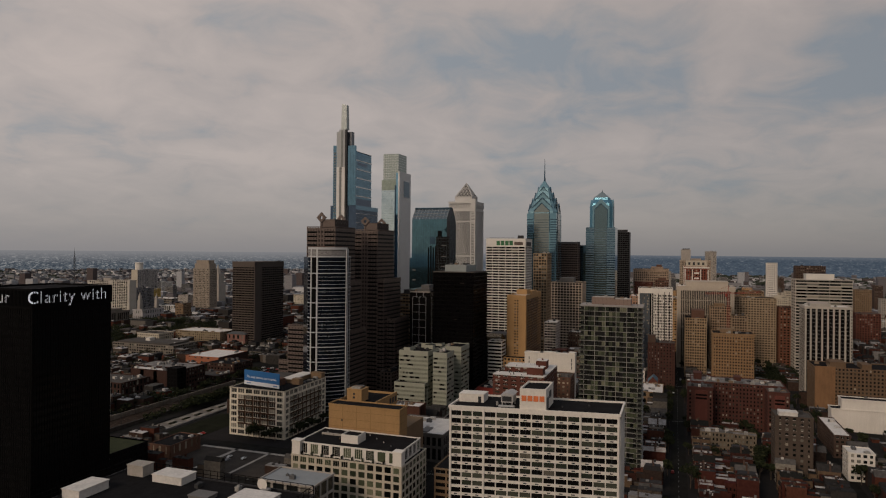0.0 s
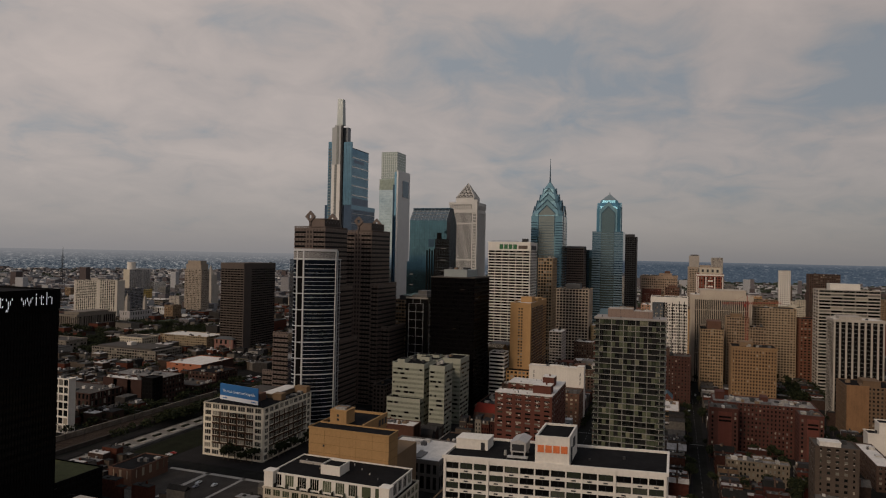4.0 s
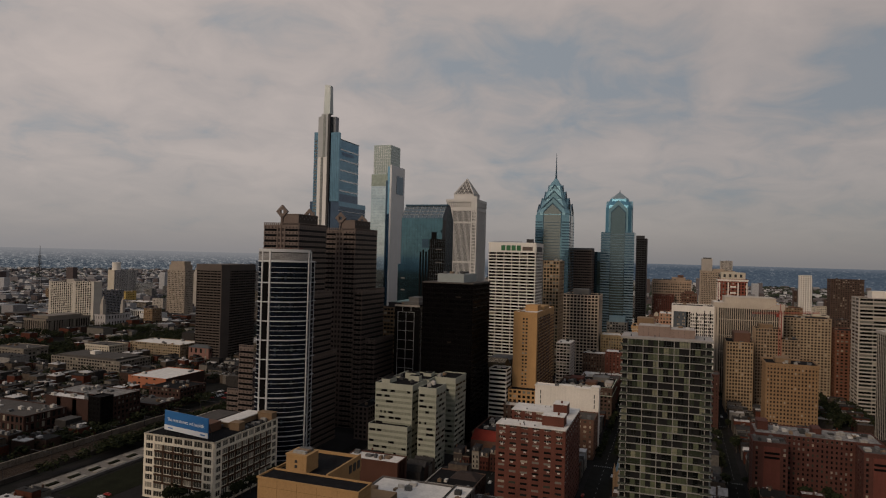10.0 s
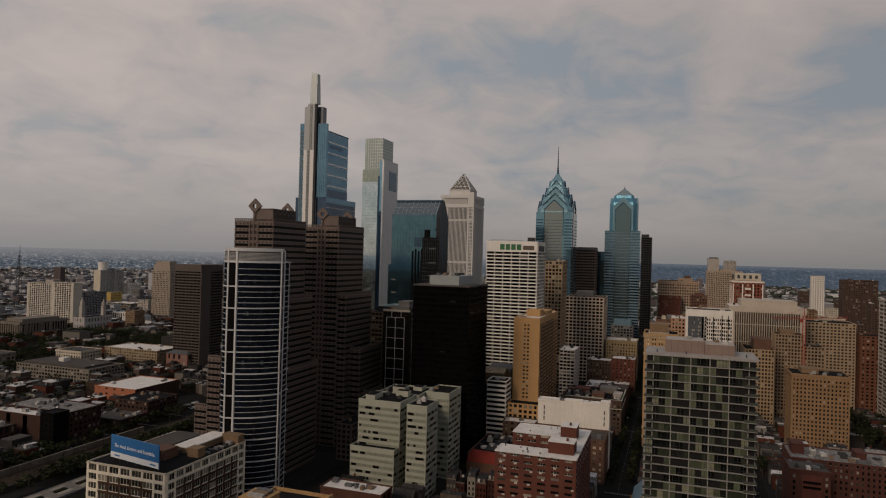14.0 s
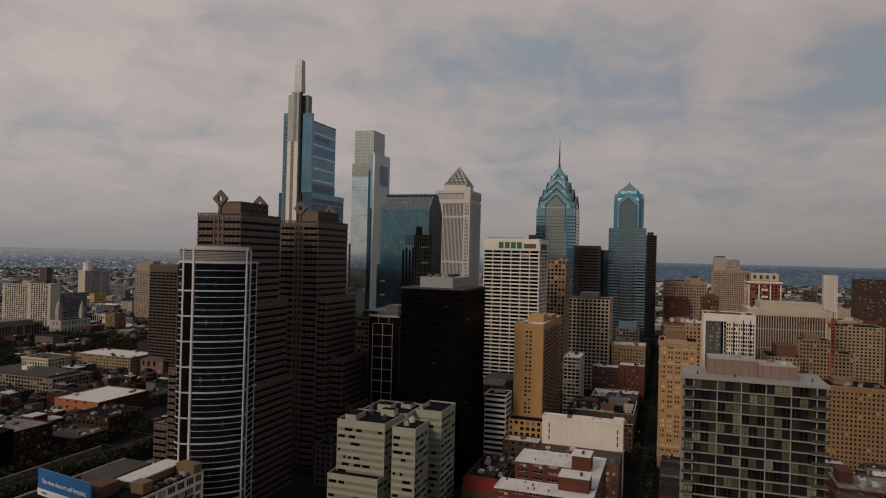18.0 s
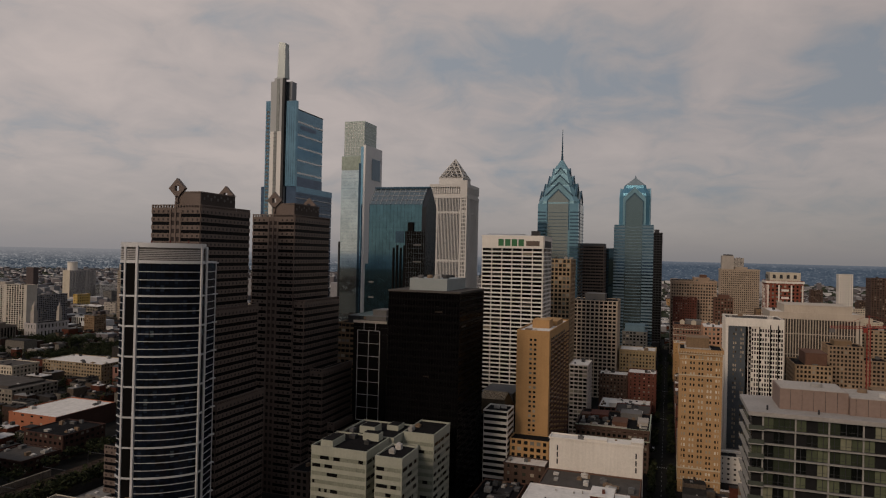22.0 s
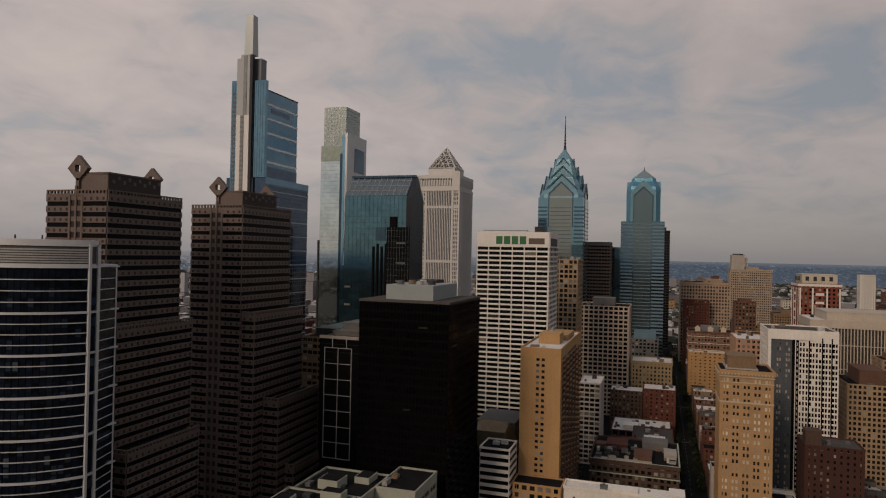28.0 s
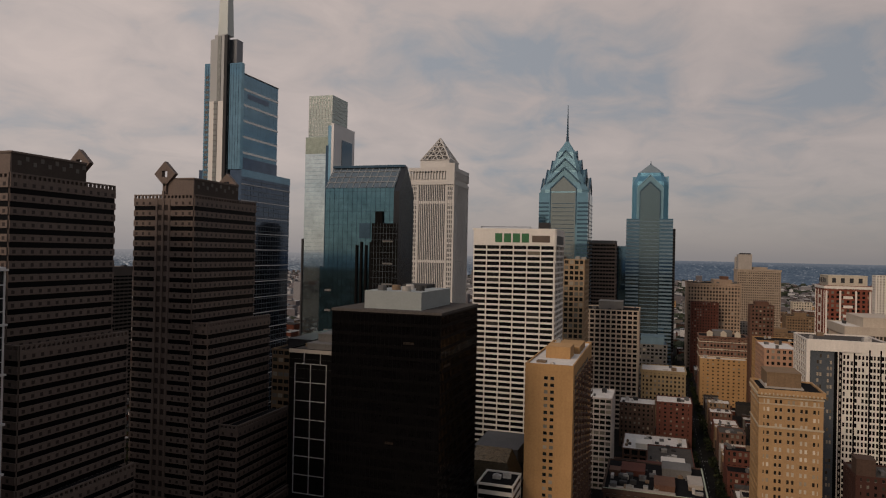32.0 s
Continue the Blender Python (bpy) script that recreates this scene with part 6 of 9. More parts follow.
office("beige_tower", "beige office tower behind the white bank tower", 872, 905, 158, 176, 137, mat("light_tan_brick", (0.29, 0.205, 0.125), 0.85, var=0.15, size=8, streak=0.5), "WS", floor=3.8, bay=3.4, pier=1.0, band=1.25, limit=30, clutter=3)
office("brown_tower", "dark brown tower with bronze window bands", 1104, 1136, 150, 178, 153, mat("bronze", (0.14, 0.10, 0.08), 0.5, var=0.1), "WS", floor=3.8, bay=3, pier=0.4, band=1.9, limit=20, glass=DARKGLASS, glass_rows=DARKGLASS, clutter=3, pent=((0.0, 1, 0, 1, 4, GREY),))
office("dark_tower", "narrow dark tower beside the blunt-crowned skyscraper", 1365, 1400, 84, 110, 180, DARKMETAL, "WN", floor=4, bay=4, pier=0.6, band=1.2, limit=10, glass=DARKGLASS, glass_rows=DARKGLASS, clutter=2, pent=((0.2, 0.9, 0.2, 0.95, 6, DARKMETAL),))
office("framed_tower", "white-framed black and white chequered apartment tower", 764.5, 796, 0.5, 36, 100, WHITE, "N", floor=3.1, bay=4.5, pier=1.6, band=0.8, limit=40, clutter=3, roof=GRAVEL)


def chequered_front():
    """White frame; on the north a grey glass strip, on the south a white lattice with black panes."""
    x0, y0, y1, h = 764, 0.5, 36, 100
    r = thing("front_grid", x0, (y0 + y1) / 2, 0, "black panes and white bars on the framed tower's front", "facade")
    W = y1 - y0
    rng = random.Random(6)
    n = 31
    fh = (h - 5.5) / n
    part("frame_bar", Mesh().box(-1.3, 0.4, W / 2 - 1.3, W / 2 + 0.4, 0, h + 1), WHITE, r)
    part("frame_bar", Mesh().box(-1.3, 0.4, -6.0, W / 2 - 1.3, h - 4.6, h + 1), WHITE, r)
    part("glass_strip", Mesh().box(-0.5, 0.4, 5.6, W / 2 - 1.3, 0, h - 4.6), mat("grey_glass_strip", (0.070, 0.080, 0.090), 0.35, var=0.3, size=4), r)
    part("dark_cleft", Mesh().box(-0.3, 0.4, 2.0, 5.6, 0, h - 4.6), BLACK, r)
    part("white_rib", Mesh().box(-0.9, 0.4, 3.6, 4.0, 0, h - 4.6), WHITE, r)
    part("white_field", Mesh().box(-0.5, 0.4, -W / 2 - 0.3, 2.0, 0, h), WHITE, r)
    for y in (-3.2, -9.8, -14.6):
        part("black_rib", Mesh().box(-0.62, -0.4, y - 0.35, y + 0.35, 0, h - 3), BLACK, r)
    pane = {}
    for wid in (0.85, 1.0, 1.5):
        pane[wid] = Mesh().box(-0.60, -0.46, -wid / 2, wid / 2, 0.62, fh - 0.45).data("black_pane", BANKGLASS)
    dash = Mesh().box(-0.42, -0.28, -0.3, 0.3, 0.7, fh - 0.8).data("cleft_light", PALE)
    pale = Mesh().box(-0.60, -0.46, -0.42, 0.42, 0.6, fh - 0.8).data("pale_pane", PALEBLIND)
    rest = Mesh()
    for j in reversed(range(n)):
        for i in range(12):
            if rng.random() < 0.06:
                continue
            y = 1.2 - i * 1.64
            wid = 1.5 if min(abs(y + 3.2), abs(y + 9.8), abs(y + 14.6)) < 0.9 else rng.choice((0.85, 1.0))
            if j > 14:
                part("black_pane", pane[wid], None, r).location = (0, y, j * fh)
            else:
                rest.box(-0.60, -0.46, y - wid / 2, y + wid / 2, j * fh + 0.62, (j + 1) * fh - 0.45)
        part("cleft_light", dash, None, r).location = (0, 2.8, j * fh)
        for y in (7.0, 8.3, 11.6, 12.9):
            if rng.random() < 0.72:
                part("pale_pane", pale, None, r).location = (0, y, j * fh)
    part("glazing", rest, DARKGLASS, r, kind="stuff")


chequered_front()
bt_root, bt_block = office("brick_tower", "golden brick apartment tower with paired windows and pale string courses", 695, 720, 43, 66.8, 85.5, mat("gold_brick", (0.345, 0.215, 0.105), 0.85, var=0.13, size=9, streak=0.5, bump=0.2), "WN", floor=3.25, bay=4.8, pier=2.05, band=1.62, limit=400, split=2, out=0.22, cornice=1.3, clutter=3, ends=1.5, pent=((0.25, 0.9, 0.3, 0.85, 7, BUFF), (0.22, 0.93, 0.27, 0.88, 0.9, PALE)), glass=TANBLIND, glass_rows=TANBLIND_S, frame_mat=CREAM)
for side in "WN":
    bands = Mesh()
    for zb, hb, ob_ in ((70.4, 0.7, 0.55), (83.0, 0.5, 0.75), (80.2, 0.35, 0.4), (14.5, 0.8, 0.55), (8.0, 0.5, 0.5)):
        bt_block.fbox(side, -0.3, bt_block.length(side) + 0.3, zb, zb + hb, 0.0, ob_, bands)
    for i in range(16):
        bt_block.fbox(side, 0.4 + i * (bt_block.length(side) - 1.4) / 15, 0.95 + i * (bt_block.length(side) - 1.4) / 15, 84.0, 84.9, 0.2, 1.0, bands)
    part("string_course", bands, mat("course_stone", (0.42, 0.35, 0.25), 0.85, var=0.12, size=6), bt_root, "pale stone courses and cornice blocks")
for side in "WN":
    nb_ = round(bt_block.length(side) / 4.8)
    for i in range(nb_):
        uc = (i + 0.5) * bt_block.length(side) / nb_
        pier_ = Mesh()
        bt_block.fbox(side, uc - 0.42, uc + 0.42, 0, 84, 0.0, 0.2, pier_)
        part("brick_pier", pier_, mat("gold_brick", ()), bt_root)
office("fluted_slab", "dark office slab with close pale fins in a broad pale frame", 862, 905, -69, -5, 99, mat("warm_precast", (0.40, 0.345, 0.28), 0.82, var=0.12, size=10, streak=0.5), "WN", floor=15.3, bay=2.0, pier=0.6, band=0.5, limit=140, split=1, out=0.7, clutter=4, ends=12, cornice=4.6, roof=WHITEROOF, glass=mat("smoked_glass", (0.040, 0.034, 0.028), 0.3, var=0.6, size=4, fine=1.5), glass_rows=mat("smoked_glass", ()), pent=((0.05, 0.95, 0.10, 0.85, 6.5, mat("warm_precast", ())),))


def brick_court():
    """Red brick flats in a U that opens north: two wings, a link, white roofs, brick roof houses."""
    r = thing("brick_apartments", 506, 106, 0, "red brick apartment block round a court with white roofs", "apartment block")
    TAKEN.append((476, 536, 85, 127))
    h = 48.5
    pale = mat("white_window_frame", (0.42, 0.39, 0.35), 0.7)
    for x0, x1, y0, y1, sides in ((478, 490, 87, 125, "WSN"), (515, 534, 98, 125, "WSN"), (490, 534, 87, 98, "S")):
        k = Block(r, x1 - x0, y1 - y0, (x0 + x1) / 2 - 506, (y0 + y1) / 2 - 106)
        k.core(0, h)
        for s in sides:
            n = max(1, round(k.length(s) / 6.3))
            k.facade(s, 0, h, n, 16, 2.6, 1.85, out=0.2, limit=150, split=3, frame_mat=pale, ends=1.2)
        k.close("wall", REDBRICK)
        cop = Mesh()
        k.wall = cop
        k.parapet(h, h + 0.5, 0.6, 0.3)
        k.wall = Mesh()
        part("coping", cop, WHITEROOF, r)
        part("roof", Mesh().box(x0 - 505.8, x1 - 506.2, y0 - 105.8, y1 - 106.2, h, h + 0.3), WHITEROOF, r)
        # pale air units below some of the windows
        rng = random.Random(int(x0))
        for j in range(7, 16):
            for i in range(max(1, round(k.length("W") / 6.3))):
                if "W" in sides and rng.random() < 0.55:
                    m = Mesh()
                    u = (i + 0.3 + 0.4 * rng.random()) * k.length("W") / max(1, round(k.length("W") / 6.3))
                    k.fbox("W", u, u + 1.3, j * h / 16 + 1.1, j * h / 16 + 1.8, 0.2, 0.5, m)
                    part("air_unit", m, pale, r)
    for x0, x1, y0, y1, hh in ((484.5, 494, 89, 101, 5.6), (511, 521, 91.5, 99.5, 6.6)):
        part("roof_house", Mesh().box(x0 - 506, x1 - 506, y0 - 106, y1 - 106, h + 0.3, h + hh), REDBRICK, r)
        part("roof_house_top", Mesh().box(x0 - 506.2, x1 - 505.8, y0 - 106.2, y1 - 105.8, h + hh, h + hh + 0.3), WHITEROOF, r)
        part("stack", Mesh().box(x0 - 503, x0 - 502, y0 - 103, y0 - 102, h + hh, h + hh + 1.6), REDBRICK, r)
    rng = random.Random(61)
    for _ in range(12):
        x, y = rng.choice(((rng.uniform(480, 488), rng.uniform(103, 123)), (rng.uniform(517, 532), rng.uniform(100, 123)), (rng.uniform(496, 510), rng.uniform(88, 96))))
        part("roof_vent", Mesh().cone(x - 506, y - 106, h + 0.3, h + rng.uniform(0.7, 1.5), 0.35, 0.3), EQUIP, r)


brick_court()
office("blank_block", "plain white rendered block with a blank slotted wall", 622, 631, 85, 132.5, 43.6, WHITE, "", clutter=2, roof=WHITEROOF, pent=((0.0, 0.9, 0.0, 0.12, 2.4, WHITE), (0.0, 0.6, 0.38, 0.62, 1.9, WHITE), (0.0, 0.9, 0.12, 0.38, 1.0, WHITE)))
office("garage", "low brown brick block below the white wall", 596, 621.5, 85.5, 133, 27, BROWNBRICK, "WS", floor=3.4, bay=4, pier=2, band=1.7, limit=40, clutter=14, roof=GRAVEL, glass=PALEBLIND, glass_rows=PALEBLIND_S)
office("tan_apartments", "tan brick apartment house with rows of small windows", 731, 760, -77.5, -39, 58, mat("golden_brick", (0.225, 0.138, 0.072), 0.85, var=0.14, size=8, streak=0.5), "WN", floor=3.1, bay=2.55, pier=1.3, band=1.45, limit=150, split=1, cornice=1.2, clutter=5, pent=((0.3, 0.8, 0.5, 0.8, 4, BUFF),), glass=AMBERGLASS, glass_rows=AMBERGLASS_S)
office("ribbon_slab", "pale slab in horizontal window ribbons with roof house", 853, 880, -190, -133, 110, mat("off_white_fins", (0.36, 0.325, 0.28), 0.8, var=0.12, size=10, streak=0.6), "WN", floor=3.5, bay=12, pier=0.3, band=1.35, limit=60, split=4, out=0.8, clutter=3, pent=((0.2, 0.8, 0.3, 0.8, 7, WHITE),))
office("pinstripe_tower", "white vertical-finned tower with dark glass stripes", 703, 732, -156, -118, 90, mat("off_white_fins", ()), "WN", floor=3.6, bay=4.6, pier=1.5, band=0.15, limit=140, split=1, out=0.2, clutter=4, roof=WHITEROOF, cornice=1.4, pent=((0.3, 0.9, 0.4, 0.85, 3, PALE),), glass=DARKGLASS, glass_rows=DARKGLASS)
office("red_apartments", "dark red brick apartment block round a court", 573, 600, -83, -15, 36, LIVER, "WN", floor=3.0, bay=2.5, pier=1.45, band=1.45, limit=260, split=1, clutter=34, roof=PATCHED, pent=((0.3, 0.7, 0.45, 0.52, 4.5, LIVER), (0.4, 0.8, 0.88, 0.97, 5.5, LIVER)))
for wy0, wy1, wlab in ((-30.5, -12, "dark red brick apartment wing with a wide blank panel"), (-83.5, -69, "dark red brick apartment wing with a narrow blank panel")):
    wr, wk = office("red_apartments", wlab, 554, 573, wy0, wy1, 35, LIVER, "N", floor=3.0, bay=4.5, pier=2.9, band=1.5, limit=30, split=1, clutter=6, roof=GRAVEL)
    wp, ww = Mesh(), wy1 - wy0
    wk.fbox("W", ww * 0.30, ww * 0.78, 0, 33.2, 0, 0.35, wp)
    part("blank_panel", wp, mat("bright_liver_brick", (0.108, 0.036, 0.026), 0.88, var=0.2, size=7, streak=0.6), wr, "lighter red brick panel")
    for zz in (29.0, 26.4):
        part("window_strip", Mesh().box(-9.97, -9.8, -ww * 0.26, ww * 0.18, zz, zz + 1.3), DARKGLASS, wr)
    ends_ = Mesh()
    for j_ in range(11):
        for u_ in (ww * 0.10, ww * 0.90):
            wk.fbox("W", u_ - 0.6, u_ + 0.6, 1.4 + j_ * 3.0, 3.0 + j_ * 3.0, 0.0, 0.06, ends_)
    part("glazing", ends_, GLASS_S, wr, kind="stuff")
office("narrow_apartments", "brown brick apartment house with pale window heads", 461, 479, -83, -62, 38, mat("taupe_brick", (0.070, 0.052, 0.040), 0.88, var=0.2, size=8, streak=0.5), "WN", floor=3.2, bay=4.1, pier=2.5, band=1.6, limit=160, split=1, clutter=3, roof=GRAVEL, frame_mat=WHITE, pent=((0.1, 0.5, 0.4, 0.9, 3, WHITEROOF),))
la_root, la_block = office("long_apartments", "brown brick apartment wings with a blank tan end wall", 655, 690, -205, -118, 41, mat("brown_buff_brick", (0.125, 0.080, 0.048), 0.86, var=0.16, size=8, streak=0.5), "WN", floor=3.1, bay=2.9, pier=1.4, band=1.4, limit=120, split=1, clutter=6, pent=((0.1, 0.6, 0.72, 0.86, 5, mat("brown_buff_brick", ())), (0.1, 0.6, 0.5, 0.58, 4, mat("brown_buff_brick", ()))), glass=AMBERGLASS, glass_rows=AMBERGLASS_S)
la_end = Mesh()
la_block.fbox("W", 0, 15.5, 0, 42.5, 0.0, 1.2, la_end)
part("end_wall", la_end, mat("tan_end_brick", (0.19, 0.105, 0.052), 0.86, var=0.2, size=7, streak=0.7), la_root, "blank tan brick end wall")
office("cream_terrace", "cream rendered terrace with dark windows and tall chimneys", 505, 513, -56, -20, 13, mat("drab_cream", (0.135, 0.108, 0.078), 0.86, var=0.2, size=4, streak=0.7), "WN", floor=3.2, bay=2.4, pier=1.3, band=1.5, limit=40, split=1, clutter=9, roof=PATCHED)
office("white_gable_wall", "tall white painted party wall with stepped top", 600, 612, -165, -120, 17, WHITE, "", clutter=2)
office("white_wall_upper", "upper step of the white painted party wall", 600.3, 612, -160, -127, 25, WHITE, "", clutter=1)
office("cream_townhouse", "cream modern townhouse with slot windows", 470, 485, -118, -104, 17, WHITE, "WN", floor=3.2, bay=3.5, limit=20, clutter=2, roof=WHITEROOF)
office("long_house", "dark brick row with white roof", 520, 575, -116, -106, 15, DARKBRICK, "WN", floor=3.2, bay=3, limit=30, clutter=3, roof=WHITEROOF)
office("department_store", "broad tan stone store with arched top storey", 1276, 1340, 9.5, 70.5, 109, mat("rosy_stone", (0.31, 0.225, 0.16), 0.85, var=0.14, size=8, streak=0.5), "WN", floor=4.4, bay=3.6, pier=1.6, band=1.9, limit=40, split=1, clutter=9, cornice=2, pent=((0.1, 0.8, 0.15, 0.5, 5, mat("rosy_stone", ())), (0.3, 0.6, 0.2, 0.35, 9, BROWNBRICK)), glass=AMBERGLASS, glass_rows=AMBERGLASS_S)
office("stone_tower", "tall pale stone office with a roof house", 1510, 1560, -73, -12, 124, mat("dun_stone", (0.31, 0.245, 0.185), 0.85, var=0.14, size=8, streak=0.5), "WN", floor=3.8, bay=3.0, pier=1.4, band=1.6, limit=40, split=1, clutter=9, cornice=1.5, glass=AMBERGLASS, glass_rows=AMBERGLASS_S, pent=((0.2, 0.7, 0.65, 0.97, 24, PALE), (0.25, 0.65, 0.68, 0.92, 26, DARKMETAL), (0.1, 0.9, 0.3, 0.62, 4.5, mat("dun_stone", ()))))
ca_root, ca_block = office("crowned_apartments", "red brick apartment tower with white window strips and white crown", 960, 990, -45, -14, 121, mat("deep_red_brick", (0.17, 0.052, 0.032), 0.88, var=0.15), "WN", floor=3.4, bay=3.4, pier=1.6, band=1.4, limit=60, split=1, clutter=2, frame_mat=WHITE, pent=((0.05, 0.95, 0.08, 0.92, 8.5, CREAM),))
ca_trim = Mesh()
for side in "WN":
    span = ca_block.length(side)
    for share in (0.03, 0.33, 0.67, 0.97):
        ca_block.fbox(side, span * share - 0.6, span * share + 0.6, 0, 118, 0.0, 0.6, ca_trim)
    for zb in range(70, 118, 7):
        ca_block.fbox(side, span * 0.40, span * 0.60, zb, zb + 2.0, 0.0, 0.5, ca_trim)
    ca_block.fbox(side, -0.6, span + 0.6, 119.5, 121.5, 0.0, 0.9, ca_trim)
part("white_trim", ca_trim, WHITE, ca_root, "white concrete strips and belts")
for side in "WN":
    span = ca_block.length(side)
    for i in range(4):
        ca_hole = Mesh()
        ca_block.fbox(side, span * (0.16 + i * 0.19), span * (0.16 + i * 0.19) + 2.6, 124, 127.6, -1.45, -1.2 if side == "N" else -1.3, ca_hole)
        part("crown_opening", ca_hole, DARKMETAL, ca_root)
office("red_block", "dull red brick tower block", 1255, 1274, 36, 67, 86, REDBRICK, "WN", floor=3.4, bay=3, pier=1.8, band=1.8, limit=20, split=1, clutter=2)
office("brown_tower", "narrow brown brick tower", 1050, 1070, 7, 26, 98, BROWNBRICK, "WN", floor=3.4, bay=3, pier=1.5, band=1.7, limit=20, split=1, clutter=2, pent=((0.2, 0.8, 0.2, 0.8, 4, BROWNBRICK),))
ho_root, ho_block = office("hotel", "red and cream hotel with a balustraded mansard top", 1085, 1115, 24, 67, 64, mat("rose_brick", (0.17, 0.095, 0.068), 0.85, var=0.15), "WN", floor=3.5, bay=3, pier=1.3, band=1.4, limit=60, split=1, clutter=5, cornice=1.5, frame_mat=CREAM, pent=((0.3, 0.9, 0.3, 0.7, 5, GREY),))
ho_trim = Mesh()
for side in "WN":
    for zb in (63.2, 59.0, 52.0, 45.0, 30.0):
        ho_block.fbox(side, -0.3, ho_block.length(side) + 0.3, zb, zb + 0.7, 0.0, 0.8, ho_trim)
for u in (9, 21.5, 34):
    ho_block.fbox("W", u - 2.6, u + 2.6, 64, 68.2, -1.0, 0.5, ho_trim)
    wx, wy = ho_block.spot("W", u, 0.3)
    ho_trim.gable(wx, wx + 2.4, wy - 3.0, wy + 3.0, 68.2, 70.6, "x")
part("stone_trim", ho_trim, CREAM, ho_root, "cream stone belts and roof gables")
office("tan_office", "plain tan stone wing in front of the hotel", 1070, 1084.5, 26, 67, 44, TAN, "WN", floor=3.5, bay=4.4, pier=3.0, band=2.2, limit=40, split=1, clutter=3, roof=WHITEROOF)
office("terraced_office", "tan terraced office with glazed top", 1000, 1030, -9, 27, 72, TAN, "WN", floor=3.6, bay=4, limit=20, clutter=3, roof=TAR)
office("cream_office", "ochre stone office with shallow cornice", 955, 985, 85, 119, 48, mat("ochre_stone", (0.29, 0.215, 0.12), 0.85, var=0.14, size=8, streak=0.5), "WS", floor=3.4, bay=3.2, pier=1.6, band=1.6, limit=50, split=1, clutter=3, cornice=1.4, roof=WHITEROOF)
office("brick_flats", "dark brick flats with tall chimneys", 898, 918, 108, 133, 32, DARKBRICK, "WS", floor=3.1, bay=3, pier=1.8, band=1.5, limit=40, split=1, clutter=4, roof=WHITEROOF)
office("brick_flats", "orange-red brick flats with blank gable", 892, 915, 83, 107, 36, REDBRICK, "WS", floor=3.1, bay=4, pier=2.6, band=1.6, limit=30, split=1, clutter=4, roof=WHITEROOF)
office("slate_block", "blue slate roofed stone block", 1090, 1120, 97, 125, 52, GREY, "WS", floor=3.6, bay=4, limit=20, clutter=2, roof=BLUECOPPER, pent=((0.1, 0.9, 0.1, 0.9, 8, BLUECOPPER),))
office("banded_flats", "red and white striped narrow flats", 800, 830, 133, 147, 54, mat("white_bands", (0.46, 0.41, 0.37), 0.85, var=0.12, size=6), "WS", floor=3.2, bay=3.5, pier=0.5, band=1.1, limit=40, split=1, clutter=2, frame_mat=WHITE, roof=WHITEROOF)
office("striped_garage", "parking block in pale and dark stripes", 645, 661, 161, 175, 49, WHITE, "WS", floor=3.6, bay=16, pier=0.2, band=1.6, limit=20, split=1, clutter=2, glass=DARKGLASS, glass_rows=DARKGLASS)
office("low_theatre", "low dark block with sloped roofs", 662, 730, 163, 190, 42, DARKMETAL, "WS", floor=4, bay=6, limit=10, clutter=17, roof=TAR, glass=DARKGLASS, glass_rows=DARKGLASS)
lb_root, lb_block = office("long_brick", "long dark brick block with pale cornice", 722, 770, 84.5, 131.5, 27, DARKBRICK, "WS", floor=3.6, bay=3.4, pier=1.4, band=1.5, limit=40, split=1, clutter=30, cornice=1.3, roof=TAR, pent=((0.62, 0.9, 0.12, 0.42, 4.2, GREY), (0.04, 0.09, 0.3, 0.95, 0.7, PALE), (0.45, 0.6, 0.86, 0.97, 3.0, BROWNBRICK), (0.1, 0.4, 0.3, 0.5, 3.5, BROWNBRICK), (0.5, 0.8, 0.6, 0.85, 3.0, REDBRICK), (0.3, 0.6, 0.02, 0.16, 2.4, PALE)))
lb_trim = Mesh()
for side in "WS":
    for zb, hb in ((26.6, 1.4), (20.4, 0.5)):
        lb_block.fbox(side, -0.4, lb_block.length(side) + 0.4, zb, zb + hb, 0.0, 0.75, lb_trim)
part("stone_trim", lb_trim, mat("pale_green_copper", (0.33, 0.37, 0.29), 0.8, var=0.25, size=3), lb_root, "pale greenish coping and string course")
office("tan_low", "pinkish tan office block behind the brick tower", 815, 850, 30, 48, 88, mat("pink_render", (0.34, 0.20, 0.13), 0.85, var=0.12, size=8, streak=0.5), "WN", floor=3.4, bay=3.2, limit=40, clutter=4, roof=WHITEROOF)
office("brown_apartments", "pinkish tan stepped apartment block behind the red crane", 836, 859, -64, -41, 77, mat("pink_brown_brick", (0.26, 0.185, 0.122), 0.87, var=0.16, size=8, streak=0.5), "WN", floor=3.1, bay=2.7, pier=1.0, band=1.25, limit=60, split=1, clutter=3, pent=((0.2, 0.8, 0.3, 0.8, 4, BUFF),), glass=AMBERGLASS, glass_rows=AMBERGLASS_S)
office("brown_apartments", "lower pinkish tan wing of the stepped apartments", 838, 859, -81, -64.6, 67, mat("pink_brown_brick", ()), "WN", floor=3.1, bay=2.7, pier=1.0, band=1.25, limit=40, split=1, clutter=3, glass=AMBERGLASS, glass_rows=AMBERGLASS_S)
office("beige_apartments", "beige apartment block behind the red crane", 905, 935, -62, -18, 64, mat("light_tan_brick", (0.29, 0.205, 0.125), 0.85, var=0.15, size=8, streak=0.5), "WN", floor=3.1, bay=2.7, pier=1.0, band=1.25, limit=40, split=1, clutter=4, glass=AMBERGLASS, glass_rows=AMBERGLASS_S)
